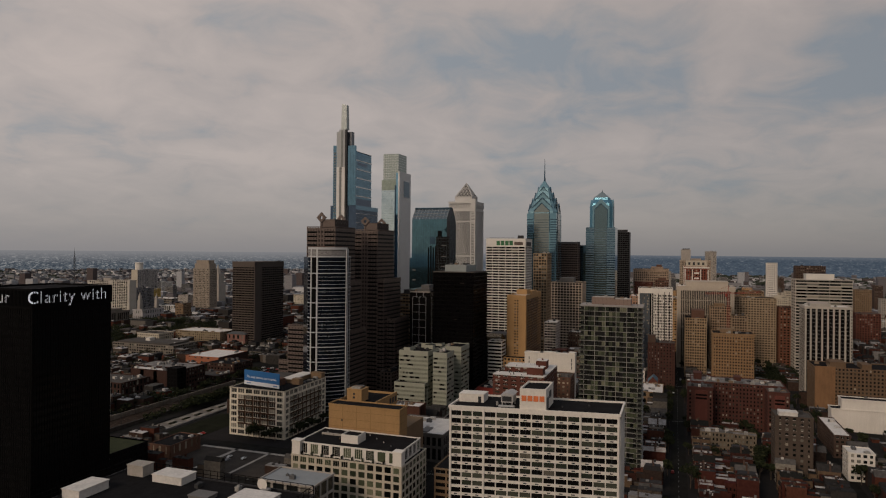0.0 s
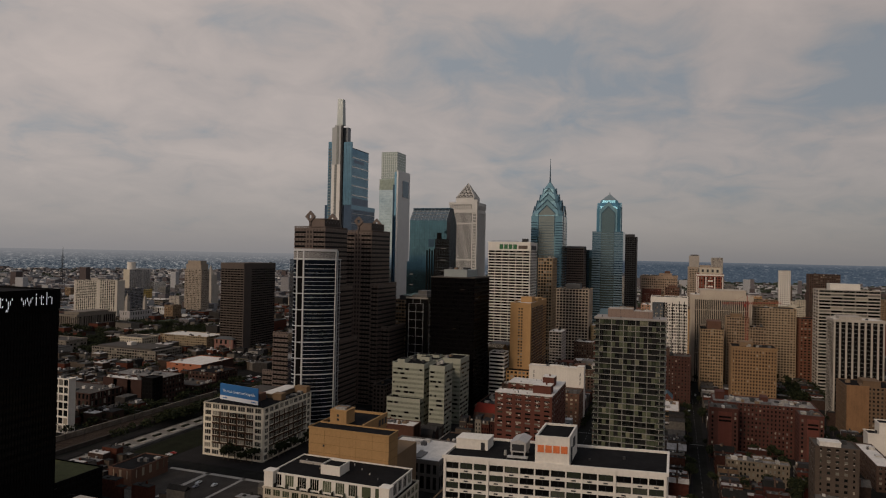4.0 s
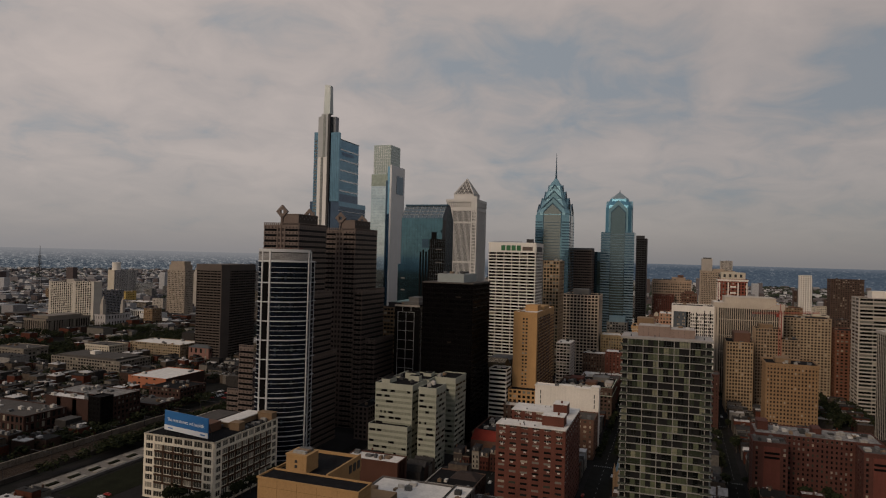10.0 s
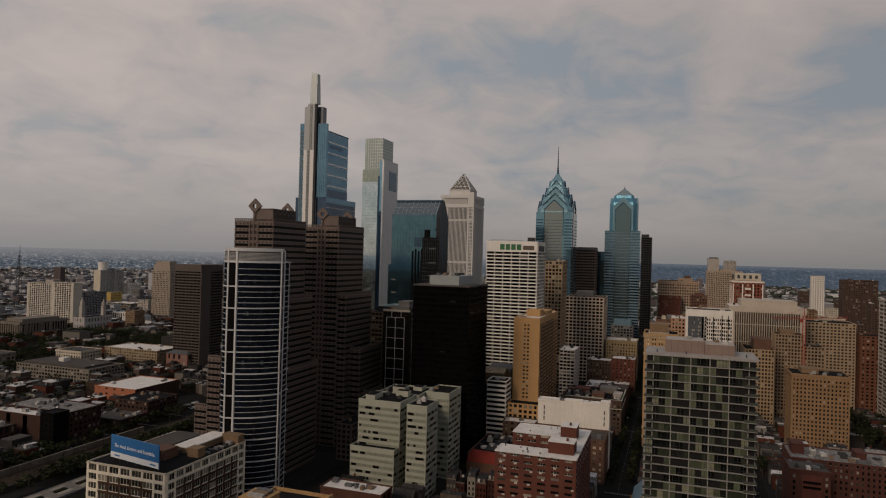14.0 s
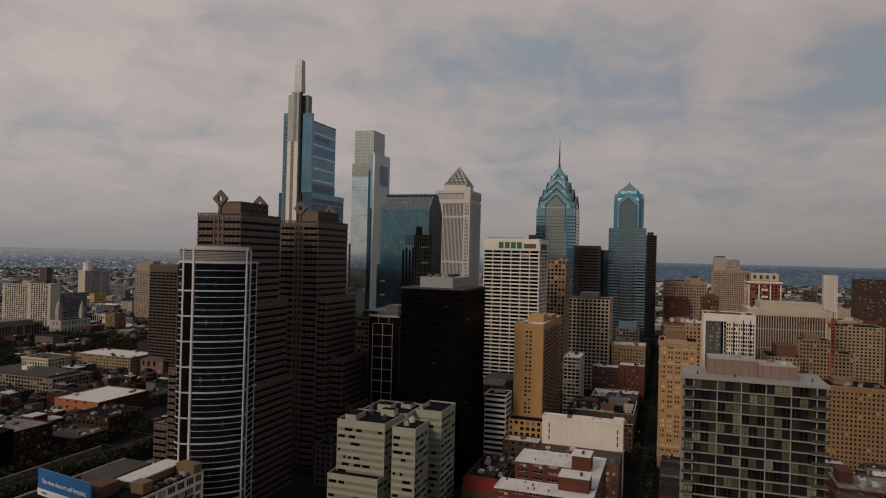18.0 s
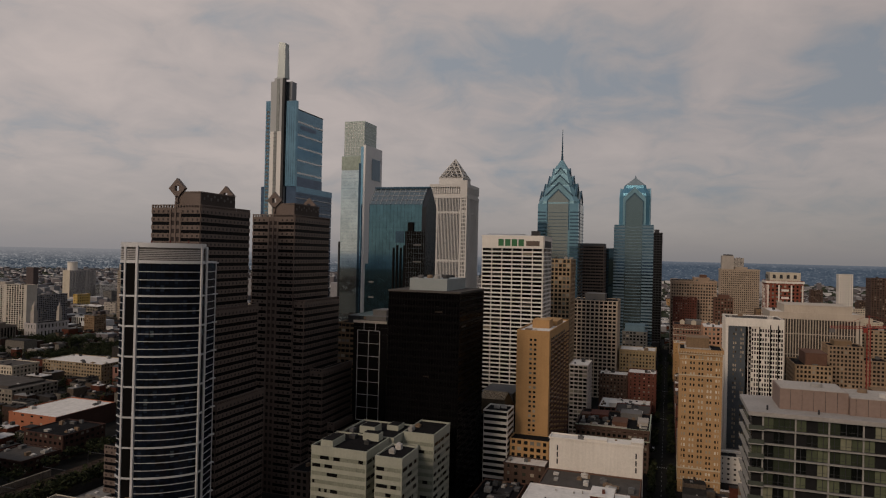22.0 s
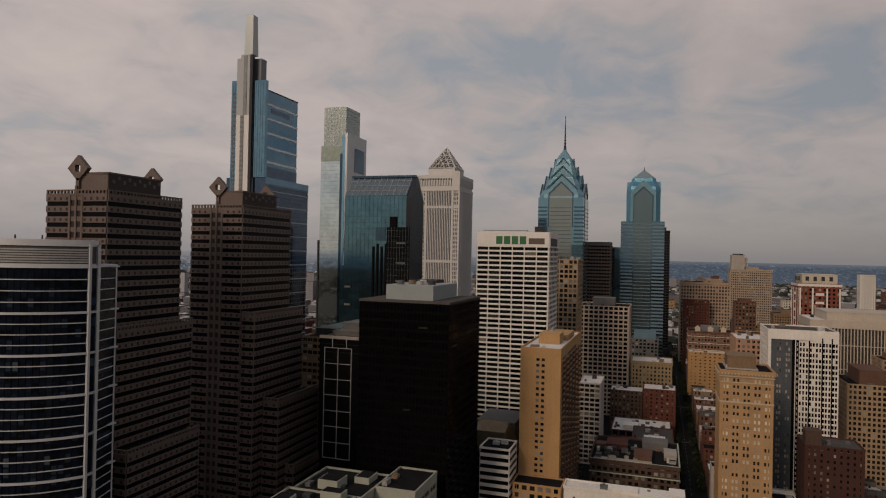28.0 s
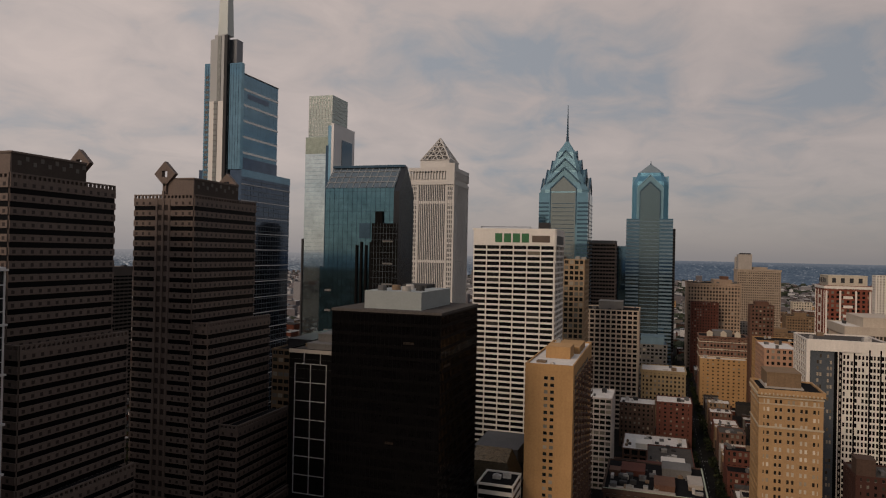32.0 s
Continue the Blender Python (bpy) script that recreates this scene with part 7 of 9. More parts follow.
office("beige_apartments", "brown and beige stepped apartment block", 800, 838, -36, -13, 66, mat("light_tan_brick", (0.29, 0.205, 0.125), 0.85, var=0.15, size=8, streak=0.5), "WN", floor=3.1, bay=2.7, pier=1.0, band=1.25, limit=60, split=1, clutter=4, pent=((0.1, 0.8, 0.1, 0.7, 9, BROWNBRICK),), glass=AMBERGLASS, glass_rows=AMBERGLASS_S)
office("beige_apartments", "pale apartment slab with balconies", 905, 940, -120, -72, 84, mat("sand_render", (0.30, 0.225, 0.15), 0.85, var=0.14, size=8, streak=0.5), "WN", floor=3.0, bay=3.2, pier=1.3, band=1.4, limit=60, split=1, clutter=4, glass=AMBERGLASS, glass_rows=AMBERGLASS_S)
# north and west of the granite towers
sr, sk = office("dark_slab", "dark brown slab with horizontal bands and a blank core", 806, 880, 566, 603, 121, mat("umber_panels", (0.075, 0.058, 0.048), 0.7, var=0.12), "WS", floor=3.4, bay=5, pier=0.3, band=1.6, limit=40, split=1, clutter=2, glass=DARKGLASS, glass_rows=DARKGLASS)
part("blank_core", Mesh().box(-37.2, -20, -19.3, -18.4, 0, 121.5), mat("taupe_panels", (0.085, 0.068, 0.058), 0.75, var=0.12, size=8, streak=0.6), sr)
part("plant_storey", Mesh().box(-37.5, 37.5, -19.0, 19.0, 114, 122.2), mat("taupe_panels", ()), sr)
office("stepped_tower", "tan stepped art deco tower", 1200, 1225, 960, 1003, 96, mat("grey_tan_stone", (0.27, 0.225, 0.18), 0.85, var=0.14, size=8, streak=0.5), "WS", floor=3.8, bay=3.5, pier=1.8, band=1.6, limit=30, split=1, clutter=1, pent=((0.05, 0.95, 0.05, 0.95, 12, mat("grey_tan_stone", ())), (0.12, 0.88, 0.12, 0.88, 19, mat("grey_tan_stone", ()))))
office("white_hotel", "pale concrete hotel slab with upright window strips", 1055, 1080, 1088, 1150, 72, mat("hotel_concrete", (0.44, 0.405, 0.35), 0.82, var=0.12, size=10, streak=0.6), "WS", floor=3.2, bay=5.2, pier=1.7, band=0.9, ends=4, limit=60, split=1, clutter=3, pent=((0.2, 0.8, 0.1, 0.4, 6, PALE),))
office("white_hotel", "pale concrete hotel wing with upright window strips", 1046, 1064, 1030, 1079, 75, mat("hotel_concrete", ()), "W", floor=3.2, bay=5.2, pier=1.7, band=0.9, ends=6, limit=40, split=1, clutter=2)
go_root, go_block = office("grey_office", "pale office box with a finely ribbed front and white drum", 1500, 1578, 1450, 1472, 78, mat("ribbed_pale_concrete", (0.40, 0.375, 0.36), 0.8, var=0.1, size=10, streak=0.5), "S", floor=78, bay=2.4, pier=1.2, band=6, limit=0, split=1, clutter=1)
part("roof_drum", Mesh().cone(-22, 0, 78, 98, 11, 11, 20).cone(-22, 0, 98, 99.5, 12, 12, 20), WHITE, go_root, "white water drum on the roof")
# end wall coloured warmer cream for the sun on it
part("end_wall", Mesh().box(-39.4, -38.8, -11.0, 11.0, 0, 79), CREAM, go_root, "blank end wall, sunlight put into its cream colour")
office("grid_flats", "blue-grey gridded apartment block behind the church", 1110, 1166, 1081, 1099, 54, mat("slate_panels", (0.20, 0.20, 0.215), 0.7, var=0.12, size=8), "WS", floor=3.2, bay=3.4, pier=1.0, band=1.0, limit=0, split=1, clutter=3, roof=GRAVEL)
office("white_flats", "white gridded block of flats far off", 1575, 1621, 1432, 1448, 41, WHITE, "WS", floor=3.4, bay=4, pier=1.4, band=1.4, limit=0, split=1, clutter=2, roof=WHITEROOF)
office("yellow_hall", "small bright yellow hall far off", 1353, 1386, 1263, 1274, 35, mat("yellow_render", (0.42, 0.29, 0.09), 0.8, var=0.12), "WS", floor=6, bay=6, pier=3, band=3, limit=0, split=1, clutter=1, roof=WHITEROOF)
office("long_arcade", "long low grey range with rows of dark windows", 1290, 1330, 1142, 1205, 19, mat("drab_stone", (0.17, 0.148, 0.122), 0.85, var=0.16, size=8, streak=0.6), "WS", floor=4.5, bay=4, pier=1.2, band=1.6, limit=0, split=1, clutter=5, roof=WHITEROOF)
office("white_colonnade", "low white hall with a row of piers", 1120, 1140, 985, 1018, 20, WHITE, "WS", floor=16, bay=5, pier=1.6, band=3, limit=0, split=1, clutter=1, roof=WHITEROOF)
ob_root, ob_block = office("orange_block", "orange rendered block with pale roof", 636, 690, 494, 540, 14, mat("orange_render", (0.30, 0.112, 0.06), 0.85, var=0.12), "WS", floor=4.6, bay=9, pier=6.5, band=3.2, limit=20, clutter=3, roof=WHITEROOF)
part("south_wall", Mesh().box(-27.4, 27.4, -24.0, -23.4, 0, 14.9), mat("maroon_brick", (0.040, 0.020, 0.015), 0.88, var=0.25, size=8, streak=0.4), ob_root, "dark brown facing over the south side")
office("brick_block", "brown brick block with a black glass stair", 524.5, 552, 444.5, 506, 23, mat("maroon_brick", ()), "WS", floor=3.8, bay=4, pier=1.8, band=1.8, limit=50, clutter=14, roof=PATCHED)
office("brick_wing", "blank brown brick wing with pale string course", 512, 524, 456, 500, 22, mat("maroon_brick", ()), "W", floor=11, bay=22, pier=20, band=9.5, limit=4, clutter=5, roof=WHITEROOF)
office("dark_stair", "black glass stair end of the brown brick block", 512, 524, 444, 455.5, 25, BLACK, "WS", limit=6, clutter=0, glass=DARKGLASS, glass_rows=DARKGLASS)
TAKEN.append((634, 692, 424, 484))
office("old_mill", "old brick mill with arched windows", 470, 505, 470, 540, 17, mat("maroon_brick", ()), "WS", floor=5, bay=4.4, pier=2.0, band=1.6, limit=40, frame_mat=CREAM, clutter=8, roof=GRAVEL)
office("dark_works", "dark brown brick works with a black roof", 600, 634, 446, 480, 15, mat("maroon_brick", ()), "WS", floor=3.8, bay=4, pier=2, band=1.9, limit=8, split=1, clutter=9, roof=TAR)
office("dark_works", "low brown brick works with a pale balustrade", 566, 592, 440, 470, 9, mat("maroon_brick", ()), "WS", floor=4.2, bay=4, pier=2, band=1.9, limit=6, split=1, clutter=6, roof=GRAVEL, cornice=0.8)
office("long_office", "long low grey office with a white roof house", 690, 735, 606, 706, 14, mat("drab_stone", (0.17, 0.148, 0.122), 0.85, var=0.16, size=8, streak=0.6), "WS", floor=3.6, bay=4, pier=1.4, band=1.5, limit=30, split=1, clutter=9, roof=GRAVEL, pent=((0.4, 0.6, 0.55, 0.62, 6, WHITE), (0.1, 0.9, 0.1, 0.95, 2.2, GRAVEL)))
office("court_office", "tan stone office round a court with dark windows", 790, 830, 612, 690, 20, mat("drab_yellow_stone", (0.235, 0.18, 0.115), 0.85, var=0.16, size=8, streak=0.6), "WS", floor=3.6, bay=3.8, pier=1.6, band=1.6, limit=40, split=1, clutter=8, roof=WHITEROOF)
hr, hk = office("hipped_hall", "pink brick hall under a hipped grey roof", 800, 850, 577, 607, 17, mat("pink_brick", (0.20, 0.105, 0.085), 0.88, var=0.15), "WS", floor=8, bay=7, pier=4, band=3, limit=12, split=1, clutter=0)
part("hipped_roof", Mesh().loft([(-26, -16, 17.9), (26, -16, 17.9), (26, 16, 17.9), (-26, 16, 17.9)], [(-12, -1, 25), (12, -1, 25), (12, 1, 25), (-12, 1, 25)]), mat("grey_slate", (0.07, 0.075, 0.078), 0.7, var=0.2, size=4), hr)
office("stone_museum", "pale stone museum range with cornice", 690, 722, 750, 800, 18, mat("drab_stone", (0.17, 0.148, 0.122), 0.85, var=0.16, size=8, streak=0.6), "WS", floor=5, bay=5, pier=2, band=2, limit=30, clutter=3, cornice=1.4, roof=GRAVEL)
office("yellow_offices", "yellow stone offices with rows of windows", 756, 785, 690, 728, 18, CREAM, "WS", floor=4, bay=4, pier=1.8, band=1.6, limit=50, clutter=3, cornice=1.2, roof=GRAVEL)
cl_root, cl_block = office("colonnaded_library", "weathered grey stone library with a giant colonnade", 885, 966, 951, 997, 25, mat("weathered_stone", (0.155, 0.132, 0.108), 0.85, var=0.16, size=8, streak=0.6), "WS", floor=20, bay=4.6, pier=1.9, band=5, limit=40, split=1, clutter=1, cornice=2.5, roof=GRAVEL, pent=((0.12, 0.88, 0.15, 0.85, 4.5, mat("weathered_stone", ())),))
for su in "WS":
    for cu_i in range(int(cl_block.length(su) / 4.6)):
        cx_, cy_ = cl_block.spot(su, 2.3 + cu_i * 4.6, 1.1)
        part("column", Mesh().cone(cx_, cy_, 5.5, 25 - 4.0, 0.95, 0.8, 8), mat("weathered_stone", ()), cl_root)
office("stone_church", "pale granite church with tall windows and a spire at each end", 1000, 1055, 953, 976, 23, mat("temple_stone", (0.36, 0.34, 0.33), 0.8, var=0.14, size=8, streak=0.6), "WS", floor=12, bay=6.0, pier=3.8, band=4.5, limit=24, split=1, clutter=0, cornice=1.6)
office("white_lab", "white gridded lab block with dark windows", 422, 428, 438.5, 464, 40, WHITE, "W", floor=5.6, bay=5, pier=0.9, band=1.3, limit=80, split=2, clutter=2, roof=WHITEROOF)
office("depot", "low brown depot with pale arched windows", 354, 383, 311, 328, 9, BROWNBRICK, "WS", floor=9, bay=5.6, pier=3.6, band=4, limit=12, clutter=3, glass=PALEBLIND, glass_rows=PALEBLIND_S, split=1)
office("stone_store", "low grey stone store with pilasters and white membrane roof", 413, 455, 141.5, 182, 18, mat("store_stone", (0.10, 0.092, 0.085), 0.85, var=0.2, size=8, streak=0.6), "WS", floor=9, bay=4.2, pier=1.5, band=1.8, limit=60, split=2, clutter=7, cornice=1.6, roof=WHITEROOF, glass=DARKGLASS, glass_rows=DARKGLASS, pent=((0.06, 0.34, 0.30, 0.42, 0.9, GREY),))
office("store_annex", "stone store's narrow annex with white roof", 438, 458, 131, 141, 18, mat("store_stone", ()), "WS", floor=9, bay=5, pier=2.6, band=2, limit=20, clutter=2, roof=WHITEROOF, glass=DARKGLASS, glass_rows=DARKGLASS)
office("dark_store", "dark brick store with a black roof and thin pale coping", 478, 505, 138, 166, 10, DARKBRICK, "WS", floor=5, bay=5, pier=3, band=2.4, limit=8, split=1, clutter=3, roof=TAR)
cop = thing("roof_hatch", 489, 152, 10.2, "low black hipped roof on the dark store", "roof")
part("hip", Mesh().loft([(2, -13, 0), (15, -13, 0), (15, 4, 0), (2, 4, 0)], [(7, -8, 3), (10, -8, 3), (10, -1, 3), (7, -1, 3)]), mat("brown_slate", (0.030, 0.021, 0.018), 0.8, var=0.3, size=3), cop)
part("coping", Mesh().box(-11.6, -11.2, -14.2, 14.2, 0.5, 1.0).box(-11.2, 16.2, 13.8, 14.2, 0.5, 1.0), PALE, cop, "thin pale stone coping")
office("red_store", "blank brown brick store with patched white roof", 476, 490, 183, 217, 19, mat("blank_brown_brick", (0.075, 0.033, 0.022), 0.88, var=0.2, size=8), "S", floor=9, bay=9, pier=7.5, band=7, limit=14, clutter=8, roof=WHITEROOF)
office("tan_store", "tan low garage with open decks", 349, 392, 96, 124, 18, BUFF, "WS", floor=3.6, bay=7, pier=1, band=1.5, limit=20, clutter=3, glass=DARKGLASS, glass_rows=DARKGLASS)
office("silver_shed", "low shed with pale blue-grey metal roof", 284, 304.5, 163, 194, 24, PALE, "WS", floor=7, bay=8, limit=8, clutter=2, roof=mat("zinc_roof", (0.22, 0.235, 0.24), 0.6, var=0.15, size=5))
office("dark_hall", "long dark hall with crowded black roof", 583, 633, 147, 170, 13, BROWNBRICK, "WS", floor=6, bay=5, pier=3, band=3, limit=10, clutter=28, roof=TAR, pent=((0.15, 0.5, 0.3, 0.6, 1.8, DARKMETAL), (0.6, 0.9, 0.2, 0.5, 1.4, DARKMETAL)))
rs = thing("tiled_lodge", 580, 158.5, 0, "lodge with a sloping dull red tiled roof", "building")
part("tiles", Mesh().loft([(0, -11.5, 9), (3, -11.5, 9), (3, 11.5, 9), (0, 11.5, 9)], [(2.2, -11.5, 15.5), (3, -11.5, 15.5), (3, 9, 16.5), (2.2, 9, 16.5)]), mat("red_roof", (0.17, 0.024, 0.016), 0.8, var=0.3, size=5), rs)
part("wall", Mesh().box(0, 3, -11.5, 11.5, 0, 9), BROWNBRICK, rs)
office("turreted_flats", "dark brown brick flats with corner turret", 722, 742, -2.5, 24, 46, mat("oxblood_brick", (0.055, 0.024, 0.018), 0.88, var=0.2, size=8), "WN", floor=3.1, bay=3.0, pier=1.9, band=1.6, limit=60, split=1, clutter=6, roof=GRAVEL, pent=((0.0, 0.4, 0.72, 1.0, 8, DARKBRICK),))
office("low_store", "low white-roofed store behind the brick tower", 735, 741, 26, 60, 16, PALE, "WN", floor=4, bay=5, limit=6, clutter=3, roof=WHITEROOF)
office("orange_flats", "orange brick flats with white balconies", 896, 925, -150, -122, 74, mat("rust_brick", (0.13, 0.055, 0.032), 0.88, var=0.15), "WN", floor=3.2, bay=4, pier=1.8, band=1.6, limit=20, split=1, clutter=2)


office("brick_store", "dark brick block with a white membrane roof", 635, 648, 137, 160, 23, DARKBRICK, "WS", floor=3.6, bay=4.5, pier=2.6, band=2.0, limit=20, split=1, clutter=3, roof=WHITEROOF)

office("white_roof_store", "low store with patched white roof", 842, 882, 87, 128, 14, BROWNBRICK, "WS", floor=4.6, bay=5, limit=10, split=1, clutter=17, roof=WHITEROOF, pent=((0.1, 0.4, 0.55, 0.8, 3.5, WHITE),))
office("brick_store", "brown brick loft with dark roof houses", 773, 791, 98, 130, 22, BROWNBRICK, "WS", floor=3.6, bay=3.6, pier=2, band=1.8, limit=20, split=1, clutter=8, roof=TAR, pent=((0.1, 0.5, 0.2, 0.6, 3.4, REDBRICK),))
office("brick_store", "red brick loft with pale patched roof", 792, 838, 86, 112, 19, REDBRICK, "WS", floor=3.6, bay=3.6, pier=2, band=1.8, limit=20, split=1, clutter=9, roof=GRAVEL, pent=((0.1, 0.3, 0.2, 0.7, 3.0, WHITE),))
office("white_house", "small white rendered house", 723, 734, 27, 42, 16, WHITE, "WN", floor=3.4, bay=4, pier=2.4, band=2, limit=6, split=1, clutter=1, roof=TAR)
office("arched_depot", "low tan depot with pale door bays", 640, 684, 8, 34, 11, BUFF, "WN", floor=5.5, bay=6, pier=3, band=2, limit=10, split=1, clutter=16, roof=WHITEROOF)


rng_shop = random.Random(14)
sx = 745.0
while sx < 995:
    sw, sh = rng_shop.uniform(9, 20), rng_shop.choice((10, 12, 14, 16, 19, 23))
    if not 792 < sx < 800:
        office("street_shop", "low brick shop house on the main street", sx, sx + sw - 0.6, 50.5, 66.5, sh, (BROWNBRICK, BUFF, REDBRICK, DARKBRICK, PALE)[rng_shop.randrange(5)], "WN", floor=3.6, bay=3.2, pier=1.6, band=1.6, limit=0, split=1, clutter=3, roof=(WHITEROOF, TAR, GRAVEL, WHITEROOF)[rng_shop.randrange(4)], group="street shops")
    sx += sw


def gothic_church(x, y, w, d, h, stone, label):
    """A church with its gabled front to the west: nave, pointed window, buttresses, pinnacles."""
    TAKEN.append((x - 2, x + d + 2, y - w / 2 - 2, y + w / 2 + 2))
    r = thing("church", x, y, 0, label, "church")
    m = Mesh().box(0, d, -w / 2, w / 2, 0, h)
    m.gable(0, 1.2, -w / 2 - 0.4, w / 2 + 0.4, h, h + w * 0.62, "x")
    part("wall", m, stone, r)
    part("roof", Mesh().gable(1.2, d, -w / 2 - 0.3, w / 2 + 0.3, h, h + w * 0.5, "x"), BLUECOPPER, r)
    for sy in (-w / 2, w / 2):
        part("pinnacle", Mesh().box(-0.8, 0.8, sy - 0.8, sy + 0.8, 0, h + 3).cone(0, sy, h + 3, h + 7, 0.8, 0.1, 6), stone, r)
        for i in range(4):
            part("buttress", Mesh().box(4 + i * d / 5, 5 + i * d / 5, sy - 0.7, sy + 0.7, 0, h - 1), stone, r)
    g = Mesh()
    pts = [(-0.05, 1.9, h * 0.35), (-0.05, -1.9, h * 0.35), (-0.05, -1.9, h * 0.8), (-0.05, -1.2, h * 0.98), (-0.05, 0, h * 1.12), (-0.05, 1.2, h * 0.98), (-0.05, 1.9, h * 0.8)]
    g.loft(pts, [(p[0] - 0.2, p[1], p[2]) for p in pts])
    part("pointed_window", g, DARKGLASS, r)
    f = Mesh()
    for a, b in zip(pts, pts[1:] + pts[:1]):
        f.bar((-0.3, a[1] * 1.12, a[2]), (-0.3, b[1] * 1.12, b[2]), 0.45)
    f.bar((-0.3, 0, h * 0.35), (-0.3, 0, h * 1.1), 0.25)
    part("window_frame", f, CREAM, r)


gothic_church(522, 58.5, 12.5, 34, 15, BUFF, "tan stone Gothic church with a pointed west window")
gothic_church(690, 18, 11, 26, 10, REDBRICK, "small red brick Gothic church")


def wall_slots():
    r = thing("wall_slots", 622, 108.7, 0, "tall dark slots in the white blank wall", "slotting")
    for y in (-20.5, 19.5):
        for j in range(3):
            part("slot", Mesh().box(-0.12, 0.02, y - 0.35, y + 0.35, 30.5 + j * 3.6, 33.2 + j * 3.6), DARKMETAL, r)


wall_slots()


def glazed_roof():
    r = thing("glass_roof", 664, 176.5, 42.3, "sloping bronze glass roof over the dark theatre block", "glass roof")
    m = Mesh().loft([(0, -12, 0), (22, -12, 0), (22, 12, 0), (0, 12, 0)], [(5, -8, 8.5), (20, -7, 10.5), (20, 9, 10.5), (5, 9, 8.5)])
    part("glazing", m, mat("bronze_glass", (0.11, 0.085, 0.055), 0.2, metal=0.5, var=0.5, size=2.5, fine=1), r)
    part("roof_house", Mesh().box(24, 52, -9, 12, 0, 9), GREY, r)


glazed_roof()


def far_midrise():
    """Older masonry blocks along the far end of the main street."""
    rng = random.Random(5)
    spots = ((1142, -52, 54), (1190, -20, 62), (1262, -95, 58), (1130, -130, 50), (1010, -90, 46), (1240, -165, 66), (1030, -40, 42), (1300, -60, 72))
    for i, (x, y, h) in enumerate(spots):
        m = (TAN, BUFF, REDBRICK, mat("dun_stone", ()), BROWNBRICK, CREAM, mat("rose_brick", ()), BUFF)[i]
        a, b = rng.uniform(11, 16), rng.uniform(13, 19)
        office("masonry_block", "older masonry block with rows of small windows", x - a, x + a, y - b, y + b, h, m, "WN", floor=3.5, bay=3.0, pier=1.5, band=1.7, limit=0, split=1, clutter=2, cornice=1.2, glass=AMBERGLASS, glass_rows=AMBERGLASS_S, pent=((0.3, 0.7, 0.3, 0.7, 4, m),))


far_midrise()


def church_spires():
    for x, y, z, w, hh in ((1006, 965, 23, 6.5, 34), (1049, 965, 23, 5.5, 29), (1330, 1040, 0, 26, 104)):
        r = thing("steeple", x, y, z, "white stepped church steeple", "steeple")
        s = w / 2
        m = Mesh().box(-s, s, -s, s, 0, hh * 0.55).box(-s * .75, s * .75, -s * .75, s * .75, hh * .55, hh * .78)
        part("tower", m, PALE, r)
        part("spire", Mesh().cone(0, 0, hh * .78, hh, s * .6, 0.2, 8), PALE, r)


church_spires()


def tower_crane():
    r = thing("tower_crane", 800, -58, 0, "red lattice tower crane over the apartment roofs", "crane")
    red = mat("crane_red", (0.22, 0.032, 0.022), 0.6)
    m = Mesh()
    for sx in (-1, 1):
        for sy in (-1, 1):
            m.bar((sx, sy, 0), (sx, sy, 98), 0.3)
    for j in range(32):
        z = j * 3
        m.bar((-1, -1, z), (1, -1, z + 3), 0.18).bar((-1, -1, z), (-1, 1, z + 3), 0.18).bar((-1, 1, z + 3), (1, 1, z), 0.18)
    part("mast", m, red, r)
    j = Mesh()
    for (a, b) in (((0, -0.8, 95), (0, 24, 94)), ((0, -0.8, 95), (0, -32, 97))):
        j.bar((-0.7, a[1], a[2]), (-0.7, b[1], b[2]), 0.25).bar((0.7, a[1], a[2]), (0.7, b[1], b[2]), 0.25).bar((0, a[1], a[2] + 1.5), (0, b[1], b[2] + 1.5), 0.25)
        for i in range(14):
            s, t = i / 14, (i + 1) / 14
            P = Vector(a).lerp(Vector(b), s)
            Q = Vector(a).lerp(Vector(b), t)
            j.bar(P + Vector((-0.7, 0, 0)), Q + Vector((0, 0, 1.5)), 0.15).bar(P + Vector((0, 0, 1.5)), Q + Vector((0.7, 0, 0)), 0.15)
    part("jib", j, red, r)
    part("cab", Mesh().box(-1.2, 1.2, 1.2, 3.2, 92, 95), red, r)
    part("counterweight", Mesh().box(-1, 1, 21, 24, 91, 94), GREY, r)
    t = Mesh().bar((0, 0, 97), (0, 0, 104), 0.5).bar((0, 0, 104), (0, -24, 98), 0.12).bar((0, 0, 104), (0, 20, 95), 0.12)
    part("apex", t, red, r)


tower_crane()


def radio_mast():
    r = thing("radio_mast", 1156, 1300, 0, "dark lattice radio mast on the north side", "mast")
    m = Mesh()
    for sx in (-1, 1):
        for sy in (-1, 1):
            m.bar((sx * 5, sy * 5, 0), (sx * 1.5, sy * 1.5, 119), 0.6)
    for j in range(17):
        a, b = 5 - j * 0.2, 5 - (j + 1) * 0.2
        m.bar((-a, -a, j * 7), (b, -b, j * 7 + 7), 0.4).bar((-a, -a, j * 7), (-b, b, j * 7 + 7), 0.4)
    part("lattice", m, DARKMETAL, r)
    part("aerial", Mesh().cone(0, 0, 118, 140, 0.8, 0.2), DARKMETAL, r)


radio_mast()

